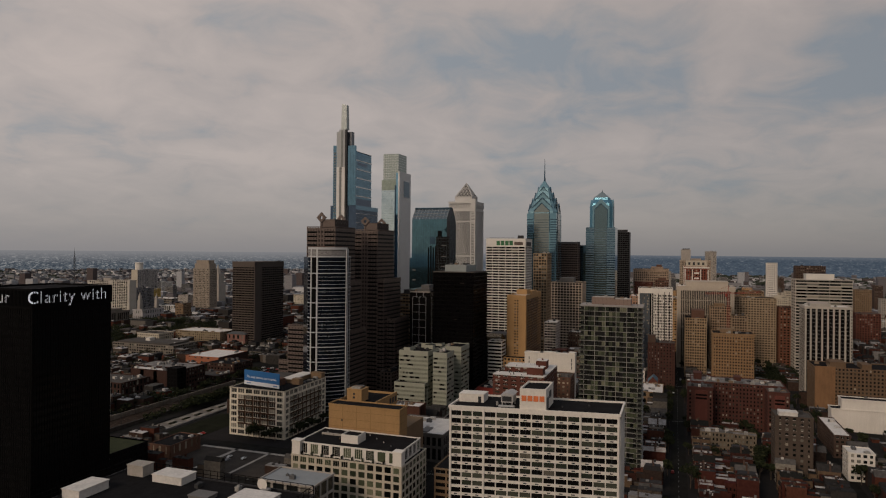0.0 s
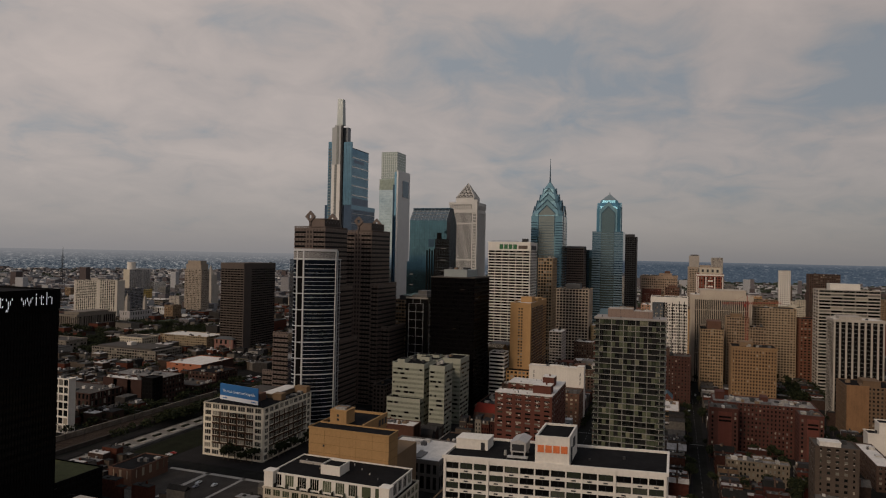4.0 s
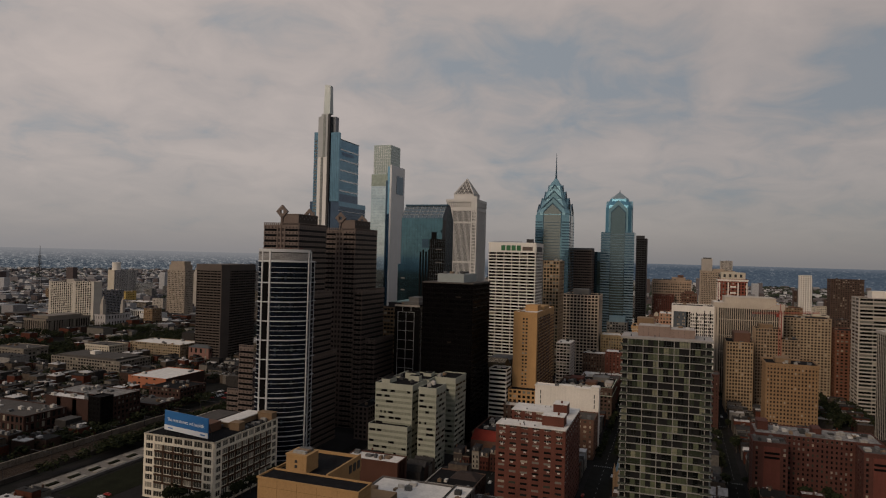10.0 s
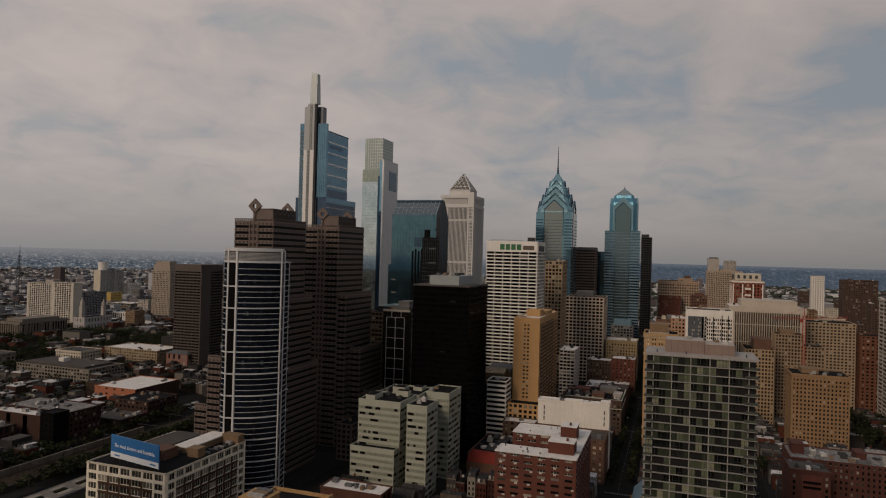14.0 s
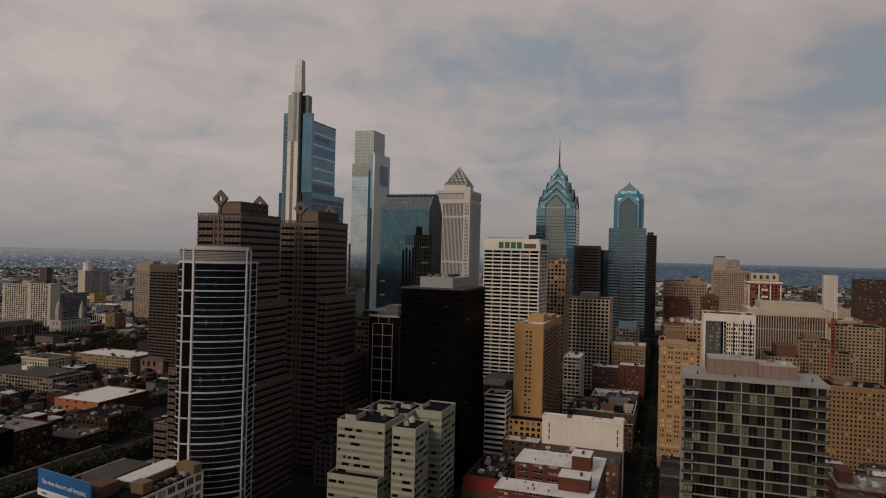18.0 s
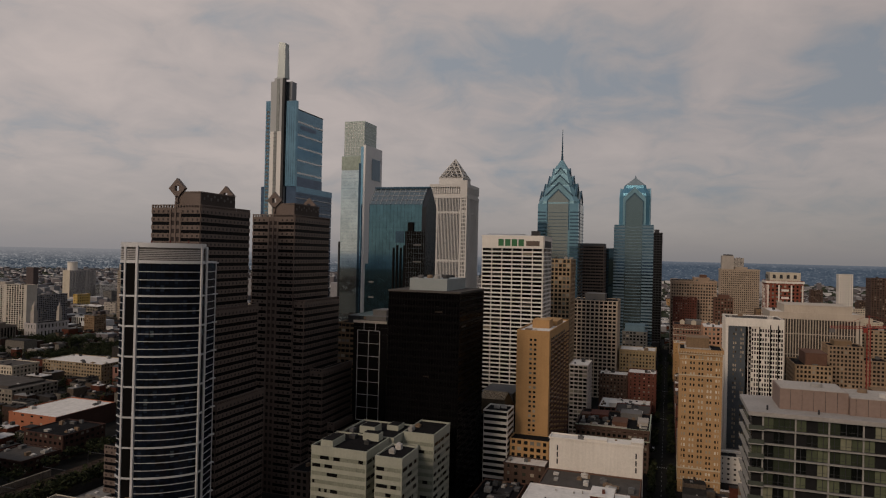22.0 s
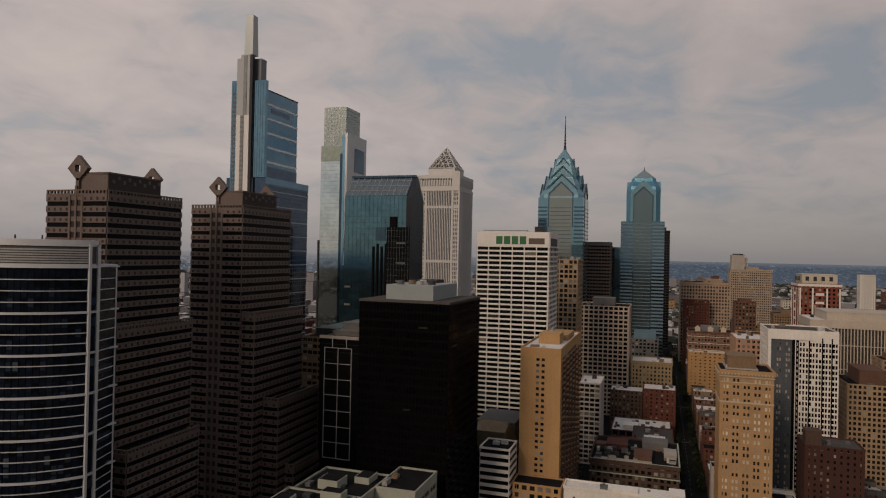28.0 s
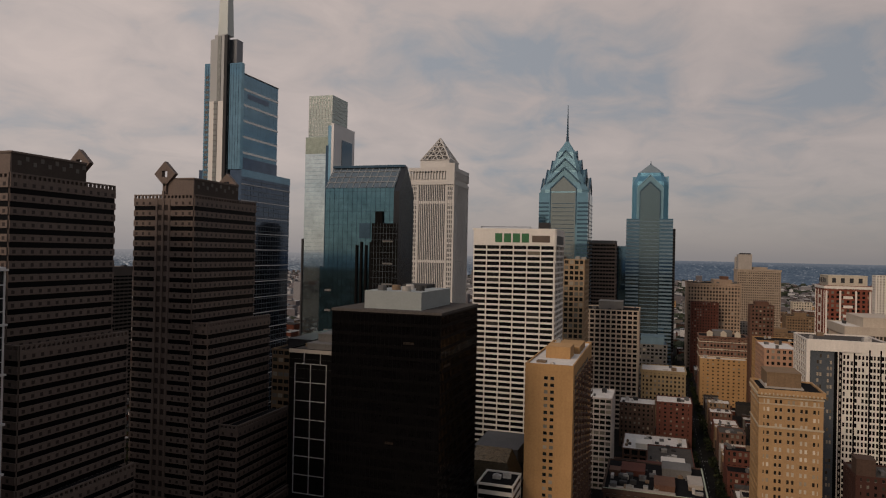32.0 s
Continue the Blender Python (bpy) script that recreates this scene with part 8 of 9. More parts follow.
# ---- boulevard, railway and park strip on the north side ----
bl = part("boulevard", Mesh().box(330, 640, 366, 384, 0.16, 0.5), mat("pale_road", (0.14, 0.125, 0.108), 0.9, var=0.45, size=4), None)
tagged(bl, "pale concrete boulevard deck with planters", "road", kind="structure")
part("retaining_wall", Mesh().box(330, 640, 364.6, 366, -0.3, 1.6), GREY, bl)
for i in range(20):
    x = 334 + i * 15
    part("planter", Mesh().box(x, x + 9, 368.5, 372.5, 0.5, 0.95), mat("pale_slab", (0.22, 0.20, 0.17), 0.85, var=0.4, size=2), bl)
    part("planter", Mesh().box(x + 3, x + 11, 377.5, 381, 0.5, 0.9), mat("pale_slab", ()), bl)
    part("hedge", Mesh().box(x + 1, x + 8, 373.4, 376.4, 0.5, 1.3), GRASS, bl)
lawn = part("lawn", Mesh().box(405, 470, 330, 361, -0.2, 0.25), GRASS, None)
tagged(lawn, "dark green lawn beside the boulevard", "lawn", kind="structure")
vi = thing("railway_viaduct", 480, 415, 0, "low railway bed with brown tracks behind a pale stone wall", "railway", kind="structure")
part("deck", Mesh().box(-150, 260, -13, 6, 0, 2.2), mat("track_bed", (0.040, 0.029, 0.022), 0.95, var=0.7, size=3, fine=0.8, spec=0.03), vi)
part("parapet", Mesh().box(-150, 260, -14, -13, 0, 3.0), mat("sooty_stone", (0.05, 0.042, 0.036), 0.9, var=0.35, size=6, streak=0.6), vi)
part("retaining_wall", Mesh().box(-150, 90, 6, 7.2, 0, 6.0), mat("washed_stone", (0.15, 0.125, 0.10), 0.9, var=0.4, size=6, streak=0.8), vi)
for i in range(4):
    for off in (0.0, 1.5):
        part("rail", Mesh().box(-150, 260, -11 + i * 4.2 + off, -10.85 + i * 4.2 + off, 2.2, 2.36), mat("rusty_steel", (0.055, 0.036, 0.026), 0.7, var=0.3), vi)
for i in range(12):
    mast_x = -140 + i * 32
    m = Mesh().cone(mast_x, -12.3, 2.2, 10.5, 0.18, 0.12, 6).cone(mast_x, 5.3, 2.2, 10.5, 0.18, 0.12, 6)
    m.box(mast_x - 0.12, mast_x + 0.12, -12.3, 5.3, 9.4, 9.65)
    part("catenary_gantry", m, DARKMETAL, vi)
lot = part("parking_lot", Mesh().box(345, 391, 232, 315, -0.2, 0.2), mat("lot_gravel", (0.050, 0.043, 0.037), 0.95, var=0.45, size=8, spec=0.05), None)
tagged(lot, "bare dark lot with pale strip paths", "lot", kind="structure")
for i, (a, b, c, e) in enumerate(((346, 391, 284, 287), (346, 391, 258, 260), (388, 391, 233, 314))):
    tagged(part("path", Mesh().box(a, b, c, e, 0.2, 0.26), PALE, None), "pale concrete path across the lot", "path", kind="structure")
TAKEN += [(330, 640, 360, 390), (325, 745, 398, 424), (405, 470, 330, 361), (345, 391, 232, 315)]

# ---- trees ----
LEAF = pieces("leaves", [(0, (0.014, 0.018, 0.008)), (0.35, (0.022, 0.026, 0.011)), (0.65, (0.010, 0.014, 0.006)), (0.88, (0.034, 0.036, 0.015))], 0.9, island=True, grain=0.2)
BARK = mat("bark", (0.07, 0.055, 0.042), 0.95, var=0.3, size=1.0, fine=0.2)


def crown_mesh(seed, R, H, n):
    rng = random.Random(seed)
    m = Mesh()
    lobes = [(rng.uniform(-.5, .5) * R, rng.uniform(-.5, .5) * R, H * rng.uniform(.55, .85), R * rng.uniform(.45, .75)) for _ in range(6)]
    for i in range(n):
        lx, ly, lz, lr = lobes[i % 6]
        u, v = rng.uniform(0, 2 * math.pi), rng.uniform(-0.7, 1)
        c = math.sqrt(max(0, 1 - v * v))
        q = rng.uniform(0.65, 1.05) * lr
        x, y, z = lx + q * c * math.cos(u), ly + q * c * math.sin(u), lz + q * v * 0.8
        s = rng.uniform(0.35, 0.85)
        a = rng.uniform(0, 3)
        b = len(m.v)
        for (dx, dy, dz) in ((1, 0, .1), (-.5, .87, -.1), (-.5, -.87, .15), (0, 0, .8), (.1, .1, -.6)):
            m.v.append((x + s * (dx * math.cos(a) - dy * math.sin(a)), y + s * (dx * math.sin(a) + dy * math.cos(a)), z + s * dz))
        m.f += [(b, b + 1, b + 3), (b + 1, b + 2, b + 3), (b + 2, b, b + 3), (b + 1, b, b + 4), (b + 2, b + 1, b + 4), (b, b + 2, b + 4)]
        m.s += [0] * 6
    return m


def make_tree(seed, R, H):
    r = thing("tree", 0, 0, -200, "leafy street tree with a dark green crown", "tree", "street trees")
    m = Mesh()
    m.cone(0, 0, 0, H * 0.5, 0.28, 0.16, 7)
    rng = random.Random(seed + 50)
    for i in range(5):
        a = i * 1.26 + rng.random()
        m.bar((0, 0, H * (.28 + .04 * i)), (R * .55 * math.cos(a), R * .55 * math.sin(a), H * (.55 + .05 * i)), 0.13)
    part("trunk", m, BARK, r)
    part("crown", crown_mesh(seed, R, H, 210), LEAF, r)
    return r


TREES = [make_tree(1, 3.6, 9.5), make_tree(2, 4.4, 11.5), make_tree(3, 3.0, 8.0)]


def clear(x, y, pad=2.0):
    return not any(a - pad < x < b + pad and c - pad < y < e + pad for a, b, c, e in TAKEN)


def plant():
    rng = random.Random(21)
    spots = []
    # along the foot of the billboard block
    for i in range(6):
        spots.append((416.5 + rng.uniform(-0.6, 0.6), 272 + i * 4.6))
    for i in range(8):
        spots.append((427 + i * 7.2, 263.5 + rng.uniform(-0.8, 0.8)))
    # back gardens of the southern terraces
    for _ in range(120):
        spots.append((rng.uniform(440, 640), rng.choice((rng.uniform(-62, -46), rng.uniform(-205, -118), rng.uniform(-95, -20), rng.uniform(20, 46)))))
    for (p, q) in LONG[1:6]:
        for x in np.arange(345, 1080, 13.0):
            for y in (p - 1.6, q + 1.6):
                if rng.random() < 0.36:
                    spots.append((x + rng.uniform(-3, 3), y))
    for x in np.arange(335, 640, 9.0):
        for y in (392.0, 363.0):
            if rng.random() < 0.6:
                spots.append((x + rng.uniform(-3, 3), y + rng.uniform(-1, 1)))
    for _ in range(60):
        spots.append((rng.uniform(560, 820), rng.uniform(436, 520)))
    for _ in range(30):
        spots.append((rng.uniform(770, 850), rng.uniform(-125, -30)))
    for _ in range(26):
        spots.append((rng.uniform(690, 850), rng.uniform(86, 134)))
    made = 0
    for x, y in spots:
        if not clear(x, y, 1.0) or made > 165:
            continue
        s = rng.uniform(0.7, 1.25)
        t = copy_thing(TREES[made % 3], pose(x, y, 0.0, 0, 0, rng.uniform(0, 360)))
        t.scale = (s, s, s * rng.uniform(0.9, 1.1))
        TAKEN.append((x - 1.2, x + 1.2, y - 1.2, y + 1.2))
        made += 1
    for t in TREES:
        for o in (*t.children_recursive, t):
            bpy.data.objects.remove(o)


# ---- row houses ----
HOUSE_WALL = pieces("house_brick", [(0, (0.056, 0.018, 0.013)), (0.30, (0.040, 0.016, 0.012)), (0.50, (0.030, 0.020, 0.016)), (0.66, (0.105, 0.070, 0.044)), (0.76, (0.080, 0.032, 0.020)), (0.90, (0.20, 0.18, 0.15)), (0.95, (0.045, 0.038, 0.034))], 0.9)
HOUSE_ROOF = pieces("house_roof", [(0, (0.012, 0.012, 0.011)), (0.40, (0.028, 0.026, 0.025)), (0.58, (0.075, 0.070, 0.065)), (0.68, (0.32, 0.30, 0.285)), (0.88, (0.055, 0.012, 0.010))], 0.9)
FAR_WALL = pieces("far_walls", [(0, (0.070, 0.024, 0.015)), (0.26, (0.042, 0.026, 0.020)), (0.46, (0.074, 0.058, 0.045)), (0.62, (0.115, 0.104, 0.09)), (0.76, (0.032, 0.029, 0.027)), (0.92, (0.20, 0.19, 0.175))], 0.9, island=True)
FAR_ROOF = pieces("far_roofs", [(0, (0.018, 0.017, 0.016)), (0.34, (0.032, 0.030, 0.029)), (0.6, (0.062, 0.058, 0.054)), (0.78, (0.18, 0.175, 0.17)), (0.89, (0.42, 0.40, 0.385))], 0.9, island=True)
FAR_TREE = mat("far_trees", (0.026, 0.032, 0.020), 0.95, var=0.4, size=9, fine=2, island=0.8)
SLATE = mat("dark_slate", (0.020, 0.019, 0.020), 0.7, var=0.3, size=3)


def house_kit(seed):
    """One terraced house: walls with parapet or a slated gable, back wing, cornice, chimneys, windows, skylight."""
    rng = random.Random(seed)
    kind = ("flat", "flat", "gable", "flat", "mansard", "low", "flat", "gable")[seed % 8]
    L, W, H = rng.uniform(9.5, 14), rng.choice((4.8, 5.4, 6.0, 7.0)), rng.choice((8.0, 9.0, 10.5, 11.5))
    if kind == "low":
        L, H = 8.0, 6.0
    wall = Mesh().box(-L / 2, L / 2, -W / 2, W / 2, 0, H)
    ell = rng.uniform(0.45, 0.7)
    EL = rng.uniform(3.5, 7.5)
    wall.box(L / 2, L / 2 + EL, -W / 2, -W / 2 + W * ell, 0, H * 0.72)
    wall.box(L / 2 + EL, L / 2 + EL + 2.5, -W / 2, -W / 2 + W * ell * 0.9, 0, 3.4)
    wing = Mesh().box(L / 2, L / 2 + EL + 0.1, -W / 2 - .05, -W / 2 + W * ell, H * 0.72, H * .72 + .15)
    roof = Mesh()
    extra, second = Mesh(), Mesh()
    if kind in ("flat", "low"):
        for a in ((-L / 2, L / 2, -W / 2, -W / 2 + .3), (-L / 2, L / 2, W / 2 - .3, W / 2), (-L / 2, -L / 2 + .3, -W / 2 + .3, W / 2 - .3), (L / 2 - .3, L / 2, -W / 2 + .3, W / 2 - .3)):
            wall.box(*a, H, H + 0.6)
        roof.box(-L / 2 + .3, L / 2 - .3, -W / 2 + .3, W / 2 - .3, H, H + 0.2)
        extra.box(1.2, 2.6, -0.7, 0.7, H + .2, H + .75)
        second.box(-2.6, -1.8, -W / 2 + 0.8, -W / 2 + 1.5, H + .2, H + 1.0)
    elif kind == "gable":
        roof.gable(-L / 2 - 0.3, L / 2 + 0.3, -W / 2, W / 2, H, H + W * 0.5, "x")
        extra.box(-L * 0.2, -L * 0.2 + 1.4, -0.6, 0.6, H + W * 0.35, H + W * 0.5 + 0.5)
    else:
        roof.loft([(-L / 2, -W / 2, H), (L / 2, -W / 2, H), (L / 2, W / 2, H), (-L / 2, W / 2, H)], [(-L / 2 + 1.2, -W / 2 + .1, H + 2.8), (L / 2 - 1.2, -W / 2 + .1, H + 2.8), (L / 2 - 1.2, W / 2 - .1, H + 2.8), (-L / 2 + 1.2, W / 2 - .1, H + 2.8)])
        for y, mesh in ((-W / 4, extra), (W / 4, second)):
            mesh.box(-L / 2 + 0.1, -L / 2 + 1.6, y - 0.6, y + 0.6, H + 0.5, H + 2.2)
    up = 2.4 if kind in ("gable", "mansard") else 0.0
    chim = Mesh().box(-1, 0.0, W / 2 - 0.9, W / 2 - .1, H, H + 2.0 + up)
    win = Mesh()
    n = max(2, int(H / 3.1))
    bays = 3 if W > 5 else 2
    for j in range(n):
        for i in range(bays):
            y = -W / 2 + (i + 0.5) * W / bays
            win.box(-L / 2 - 0.05, -L / 2 + 0.05, y - 0.48, y + 0.48, 1.0 + j * 3.1, 2.7 + j * 3.1)
            win.box(L / 2 - 0.05, L / 2 + 0.05, y - 0.45, y + 0.45, 1.0 + j * 3.1, 2.6 + j * 3.1)
            if j < n - 1:
                win.box(L / 2 + 0.6 + i * 2, L / 2 + 1.4 + i * 2, -W / 2 + W * ell - 0.04, -W / 2 + W * ell + 0.05, 1.0 + j * 3.1, 2.5 + j * 3.1)
    corn = Mesh().box(-L / 2 - 0.35, -L / 2, -W / 2, W / 2, H - 0.2, H + 0.35)
    rm = SLATE if kind == "mansard" else HOUSE_ROOF
    out = [(wall.data("wall", HOUSE_WALL), "wall"), (roof.data("roof", rm), "roof"), (wing.data("wing_roof", HOUSE_ROOF), "wing_roof"), (chim.data("chimney", DARKBRICK), "chimney"), (win.data("house_glazing", GLASS), "house_glazing"), (corn.data("cornice", mat("brown_cornice", (0.13, 0.105, 0.08), 0.8, var=0.3, rnd=0.8)), "cornice"), (extra.data("skylight", EQUIP), "dormer" if kind in ("gable", "mansard") else "skylight")]
    if second.v:
        out.append((second.data("roof_vent", EQUIP), "dormer" if kind == "mansard" else "roof_vent"))
    return out, W, L + EL, kind, H


HOUSE_LABEL = {"flat": "dark red brick row house with flat roof and chimneys", "gable": "brick row house with a pitched slate roof", "mansard": "brick row house with a slate mansard and dormers", "low": "low brick coach house with flat roof"}


def row_houses():
    rng = random.Random(33)
    kits = [house_kit(i) for i in range(16)]
    far_w, far_r = Mesh(), Mesh()
    xs = [330] + [v for c in CROSS for v in c] + [1300]
    ys = [-340] + [v for c in LONG for v in c] + [362]
    found = []
    for j in range(0, len(ys) - 1, 2):
        for i in range(0, len(xs) - 1, 2):
            bx0, bx1, by0, by1 = xs[i] + 3, xs[i + 1] - 3, ys[j] + 3, ys[j + 1] - 3
            depth = by1 - by0
            lanes = [(by0 + 7, 90)] + ([(by1 - 7, -90)] if depth > 38 else [])
            for extra in np.arange(by0 + 30, by1 - 26, 24.0):
                lanes.append((extra, 90 if rng.random() < .5 else -90))
            for yc, rot in lanes:
                x = bx0 + 3
                while x < bx1 - 3:
                    k = rng.randrange(16)
                    W, D = kits[k][1], kits[k][2]
                    x += W / 2
                    back = 1 if rot == 90 else -1
                    probe = (-6.5 * back, 0, 5 * back, 11 * back)
                    if all(clear(x + dx, yc + dy, 0.4) for dx in (-W / 2, W / 2) for dy in probe) and rng.random() < 0.9:
                        found.append((math.hypot(x - 470, (yc + 20) * 1.1), x, yc + rng.uniform(-0.5, 0.5), rot, k))
                    x += W / 2 + (rng.uniform(2, 5) if rng.random() < 0.1 else 0)
    found.sort()
    found = [(0, 549, 143.5 + i * 6.1, 0, (4, 12, 4, 2, 12)[i]) for i in range(5)] + found
    for n, (d, x, y, rot, k) in enumerate(found):
        kit, W, D, kind, _h = kits[k]
        if n < 86:
            r = thing("row_house", x, y, 0.15, HOUSE_LABEL[kind], "house", "row houses", rot)
            for me, nm in kit:
                part(nm, me, None, r, kind="stuff" if nm == "house_glazing" else "")
        else:
            h = rng.uniform(7.5, 12)
            q = 1 if rot == 90 else -1
            far_w.box(x - W / 2, x + W / 2, y - 6, y + 6, 0, h)
            y0, y1 = sorted((y + 6 * q, y + 11 * q))
            far_w.box(x - W / 2, x + W * 0.1, y0, y1, 0, h * 0.7)
            far_r.box(x - W / 2, x + W * 0.1, y0, y1, h * 0.7, h * 0.7 + 0.2)
            far_w.box(x + W / 2 - 0.9, x + W / 2 - 0.1, y - 1, y, h, h + 1.8)
            if kind == "gable":
                far_r.gable(x - W / 2, x + W / 2, y - 6.2, y + 6.2, h, h + W * 0.45, "y")
            else:
                far_r.box(x - W / 2 + .25, x + W / 2 - .25, y - 5.8, y + 5.8, h, h + 0.3)
                far_r.box(x - 1, x + 0.4, y + 1, y + 2.6, h + 0.3, h + 0.9)
    for d, x, y, rot, k in found[5:]:
        if rot not in (90, -90) or rng.random() > 0.75:
            continue
        q = 1 if rot == 90 else -1
        ys = y + q * rng.uniform(13.5, 16.5)
        s, t, h = rng.uniform(1.4, 2.6), rng.uniform(1.4, 2.6), rng.uniform(2.4, 4.6)
        if clear(x, ys, 1.0):
            far_w.box(x - s, x + s, ys - t, ys + t, 0, h)
            far_r.box(x - s - 0.1, x + s + 0.1, ys - t - 0.1, ys + t + 0.1, h, h + 0.2)
    # roof hatches, stacks and pale patches on the nearest terraces
    for d, x, y, rot, k in found[5:115]:
        kind = kits[k][3]
        for _ in range(3 if kind == "flat" else 0):
            px, py, s = x + rng.uniform(-1.8, 1.8), y + rng.uniform(-4, 4), rng.uniform(0.25, 0.7)
            zt = kits[k][4] + 0.3
            far_r.box(px - s, px + s, py - s, py + s, zt, zt + rng.uniform(0.4, 1.2))
    return far_w, far_r


TAKEN.append((541, 562, 139, 175))
plant()
TAKEN += [(392, 421, 252, 362), (405, 481, 254, 268)]
fw, fr_ = row_houses()


# pale far houses, with the distance haze mixed into their base colours
FAR_HAZED = pieces("hazy_walls", [(0, (0.12, 0.11, 0.115)), (0.28, (0.20, 0.195, 0.20)), (0.5, (0.31, 0.31, 0.315)), (0.64, (0.08, 0.064, 0.062)), (0.84, (0.46, 0.455, 0.45))], 0.95, island=True)
FAR_HAZED_ROOF = pieces("hazy_roofs", [(0, (0.06, 0.064, 0.072)), (0.36, (0.13, 0.14, 0.15)), (0.62, (0.26, 0.27, 0.28)), (0.84, (0.46, 0.46, 0.46))], 0.95, island=True)


def far_city():
    """Roofs, blocks and trees from the edge of the built plan to the horizon."""
    rng = random.Random(77)
    wall, roof, tree, canopy = fw, fr_, Mesh(), Mesh()
    wall2, roof2 = Mesh(), Mesh()

    def clump(x, y, z, s):
        b = len(tree.v)
        k = 6
        for ring, (rr, zz) in enumerate(((1.0, 0.0), (1.15, .45), (0.6, .95))):
            for i in range(k):
                a = 2 * math.pi * i / k + ring
                q = s * rr * rng.uniform(.75, 1.2)
                tree.v.append((x + q * math.cos(a), y + q * math.sin(a), z + s * zz * rng.uniform(.8, 1.2)))
        for ring in range(2):
            for i in range(k):
                o = b + ring * k
                tree.f.append((o + i, o + (i + 1) % k, o + k + (i + 1) % k, o + k + i))
                tree.s.append(0)
        tree.f.append(tuple(b + 2 * k + i for i in range(k)))
        tree.s.append(0)

    def leafy(x, y, R, H):
        """A crown of loose leaf clumps."""
        for _ in range(34):
            u, v, q = rng.uniform(0, 6.283), rng.uniform(-0.5, 1), R * rng.uniform(0.5, 1.0)
            c = math.sqrt(max(0.0, 1 - v * v))
            px, py, pz, s = x + q * c * math.cos(u), y + q * c * math.sin(u), H * 0.55 + q * v * 0.9, rng.uniform(0.8, 1.7)
            b = len(canopy.v)
            for _k in range(4):
                canopy.v.append((px + rng.uniform(-s, s), py + rng.uniform(-s, s), pz + rng.uniform(-s, s) * 0.8))
            canopy.f += [(b, b + 1, b + 2), (b, b + 2, b + 3), (b, b + 3, b + 1), (b + 1, b + 3, b + 2)]
            canopy.s += [0] * 4

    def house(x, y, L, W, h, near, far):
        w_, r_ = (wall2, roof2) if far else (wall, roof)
        w_.box(x - L / 2, x + L / 2, y - W / 2, y + W / 2, 0, h)
        r_.box(x - L / 2 + .3, x + L / 2 - .3, y - W / 2 + .3, y + W / 2 - .3, h, h + .5)
        if near:
            for _ in range(rng.choice((0, 1, 2, 3))):
                q, p, s = rng.uniform(-.35, .35), rng.uniform(-.35, .35), rng.uniform(0.6, 1.6)
                r_.box(x + q * L - s, x + q * L + s, y + p * W - s, y + p * W + s, h + .5, h + rng.uniform(1.2, 3.0))

    # leafy squares: before the library, round the temple, and among the southern towers
    for (a0, a1, b0, b1, count) in ((742, 800, 735, 905, 80), (852, 925, 695, 800, 80), (905, 1010, 720, 800, 50), (845, 880, 850, 1000, 40), (935, 992, 840, 930, 60), (700, 756, 716, 748, 30), (764, 852, -130, -83, 90)):
        for _ in range(count):
            x, y = rng.uniform(a0, a1), rng.uniform(b0, b1)
            if clear(x, y, 4):
                R, H = rng.uniform(4.0, 7.0), rng.uniform(10, 15)
                for _k in range(3):
                    leafy(x, y, R, H)
        TAKEN.append((a0, a1, b0, b1))
    # the northern quarter near by: terraces, small yards and many trees
    for _ in range(4200):
        x, y = rng.uniform(430, 1500), rng.uniform(436, 1500)
        a = math.degrees(math.atan2(y - 40, x - 100))
        if not 24 < a < 66 or not clear(x, y, 6):
            continue
        if rng.random() < 0.55:
            for _k in range(rng.choice((1, 2, 2))):
                leafy(x + rng.uniform(-7, 7), y + rng.uniform(-7, 7), rng.uniform(3, 5.5), rng.uniform(8, 13))
        else:
            house(x, y, rng.uniform(6, 16), rng.uniform(6, 18), rng.choice((6, 7, 8, 9, 10, 11, 13)), True, False)
    for i in range(430):
        x, y = rng.uniform(415, 760), rng.choice((rng.uniform(426, 449), rng.uniform(389, 400), rng.uniform(389, 400)))
        if y < 400 and x < 470 and rng.random() < 0.8:
            continue
        if clear(x, y, 1) or y < 400:
            leafy(x, y, rng.uniform(2.8, 5.2), rng.uniform(8, 14))
    # crowns along the main street and the next one south
    for x in np.arange(600, 1260, 5.5):
        for y in (70.2, 81.8):
            if rng.random() < 0.75 and not any(a - 3 < x < b + 3 for a, b in CROSS):
                leafy(x + rng.uniform(-2, 2), y + rng.uniform(-0.8, 0.8), rng.uniform(1.8, 3.0), rng.uniform(6, 9))
    n = 0
    while n < 15000:
        u = rng.random()
        d = 450 + 3950 * u ** 1.15
        a = radians(rng.uniform(-26, 66))
        x, y = 100 + d * math.cos(a), 20 + d * math.sin(a)
        if x < 1300 and -340 < y < 395:
            continue
        if not clear(x, y, 9) and d < 1900:
            continue
        n += 1
        if rng.random() < 0.42:
            if d < 1250:
                leafy(x, y, rng.uniform(3.5, 6.5), rng.uniform(9, 14))
                continue
            s = rng.uniform(4, 9) * (1 + d / 6000)
            clump(x, y, 0, s)
            clump(x + s, y + rng.uniform(-s, s), 0, s * .8)
            continue
        L, W = rng.uniform(7, 22), rng.uniform(7, 22)
        h = rng.choice((7, 8, 9, 9, 10, 12, 14))
        if rng.random() < (0.05 if d > 1500 else 0.07):
            L, W, h = rng.uniform(18, 44), rng.uniform(18, 50), rng.uniform(12, 26)
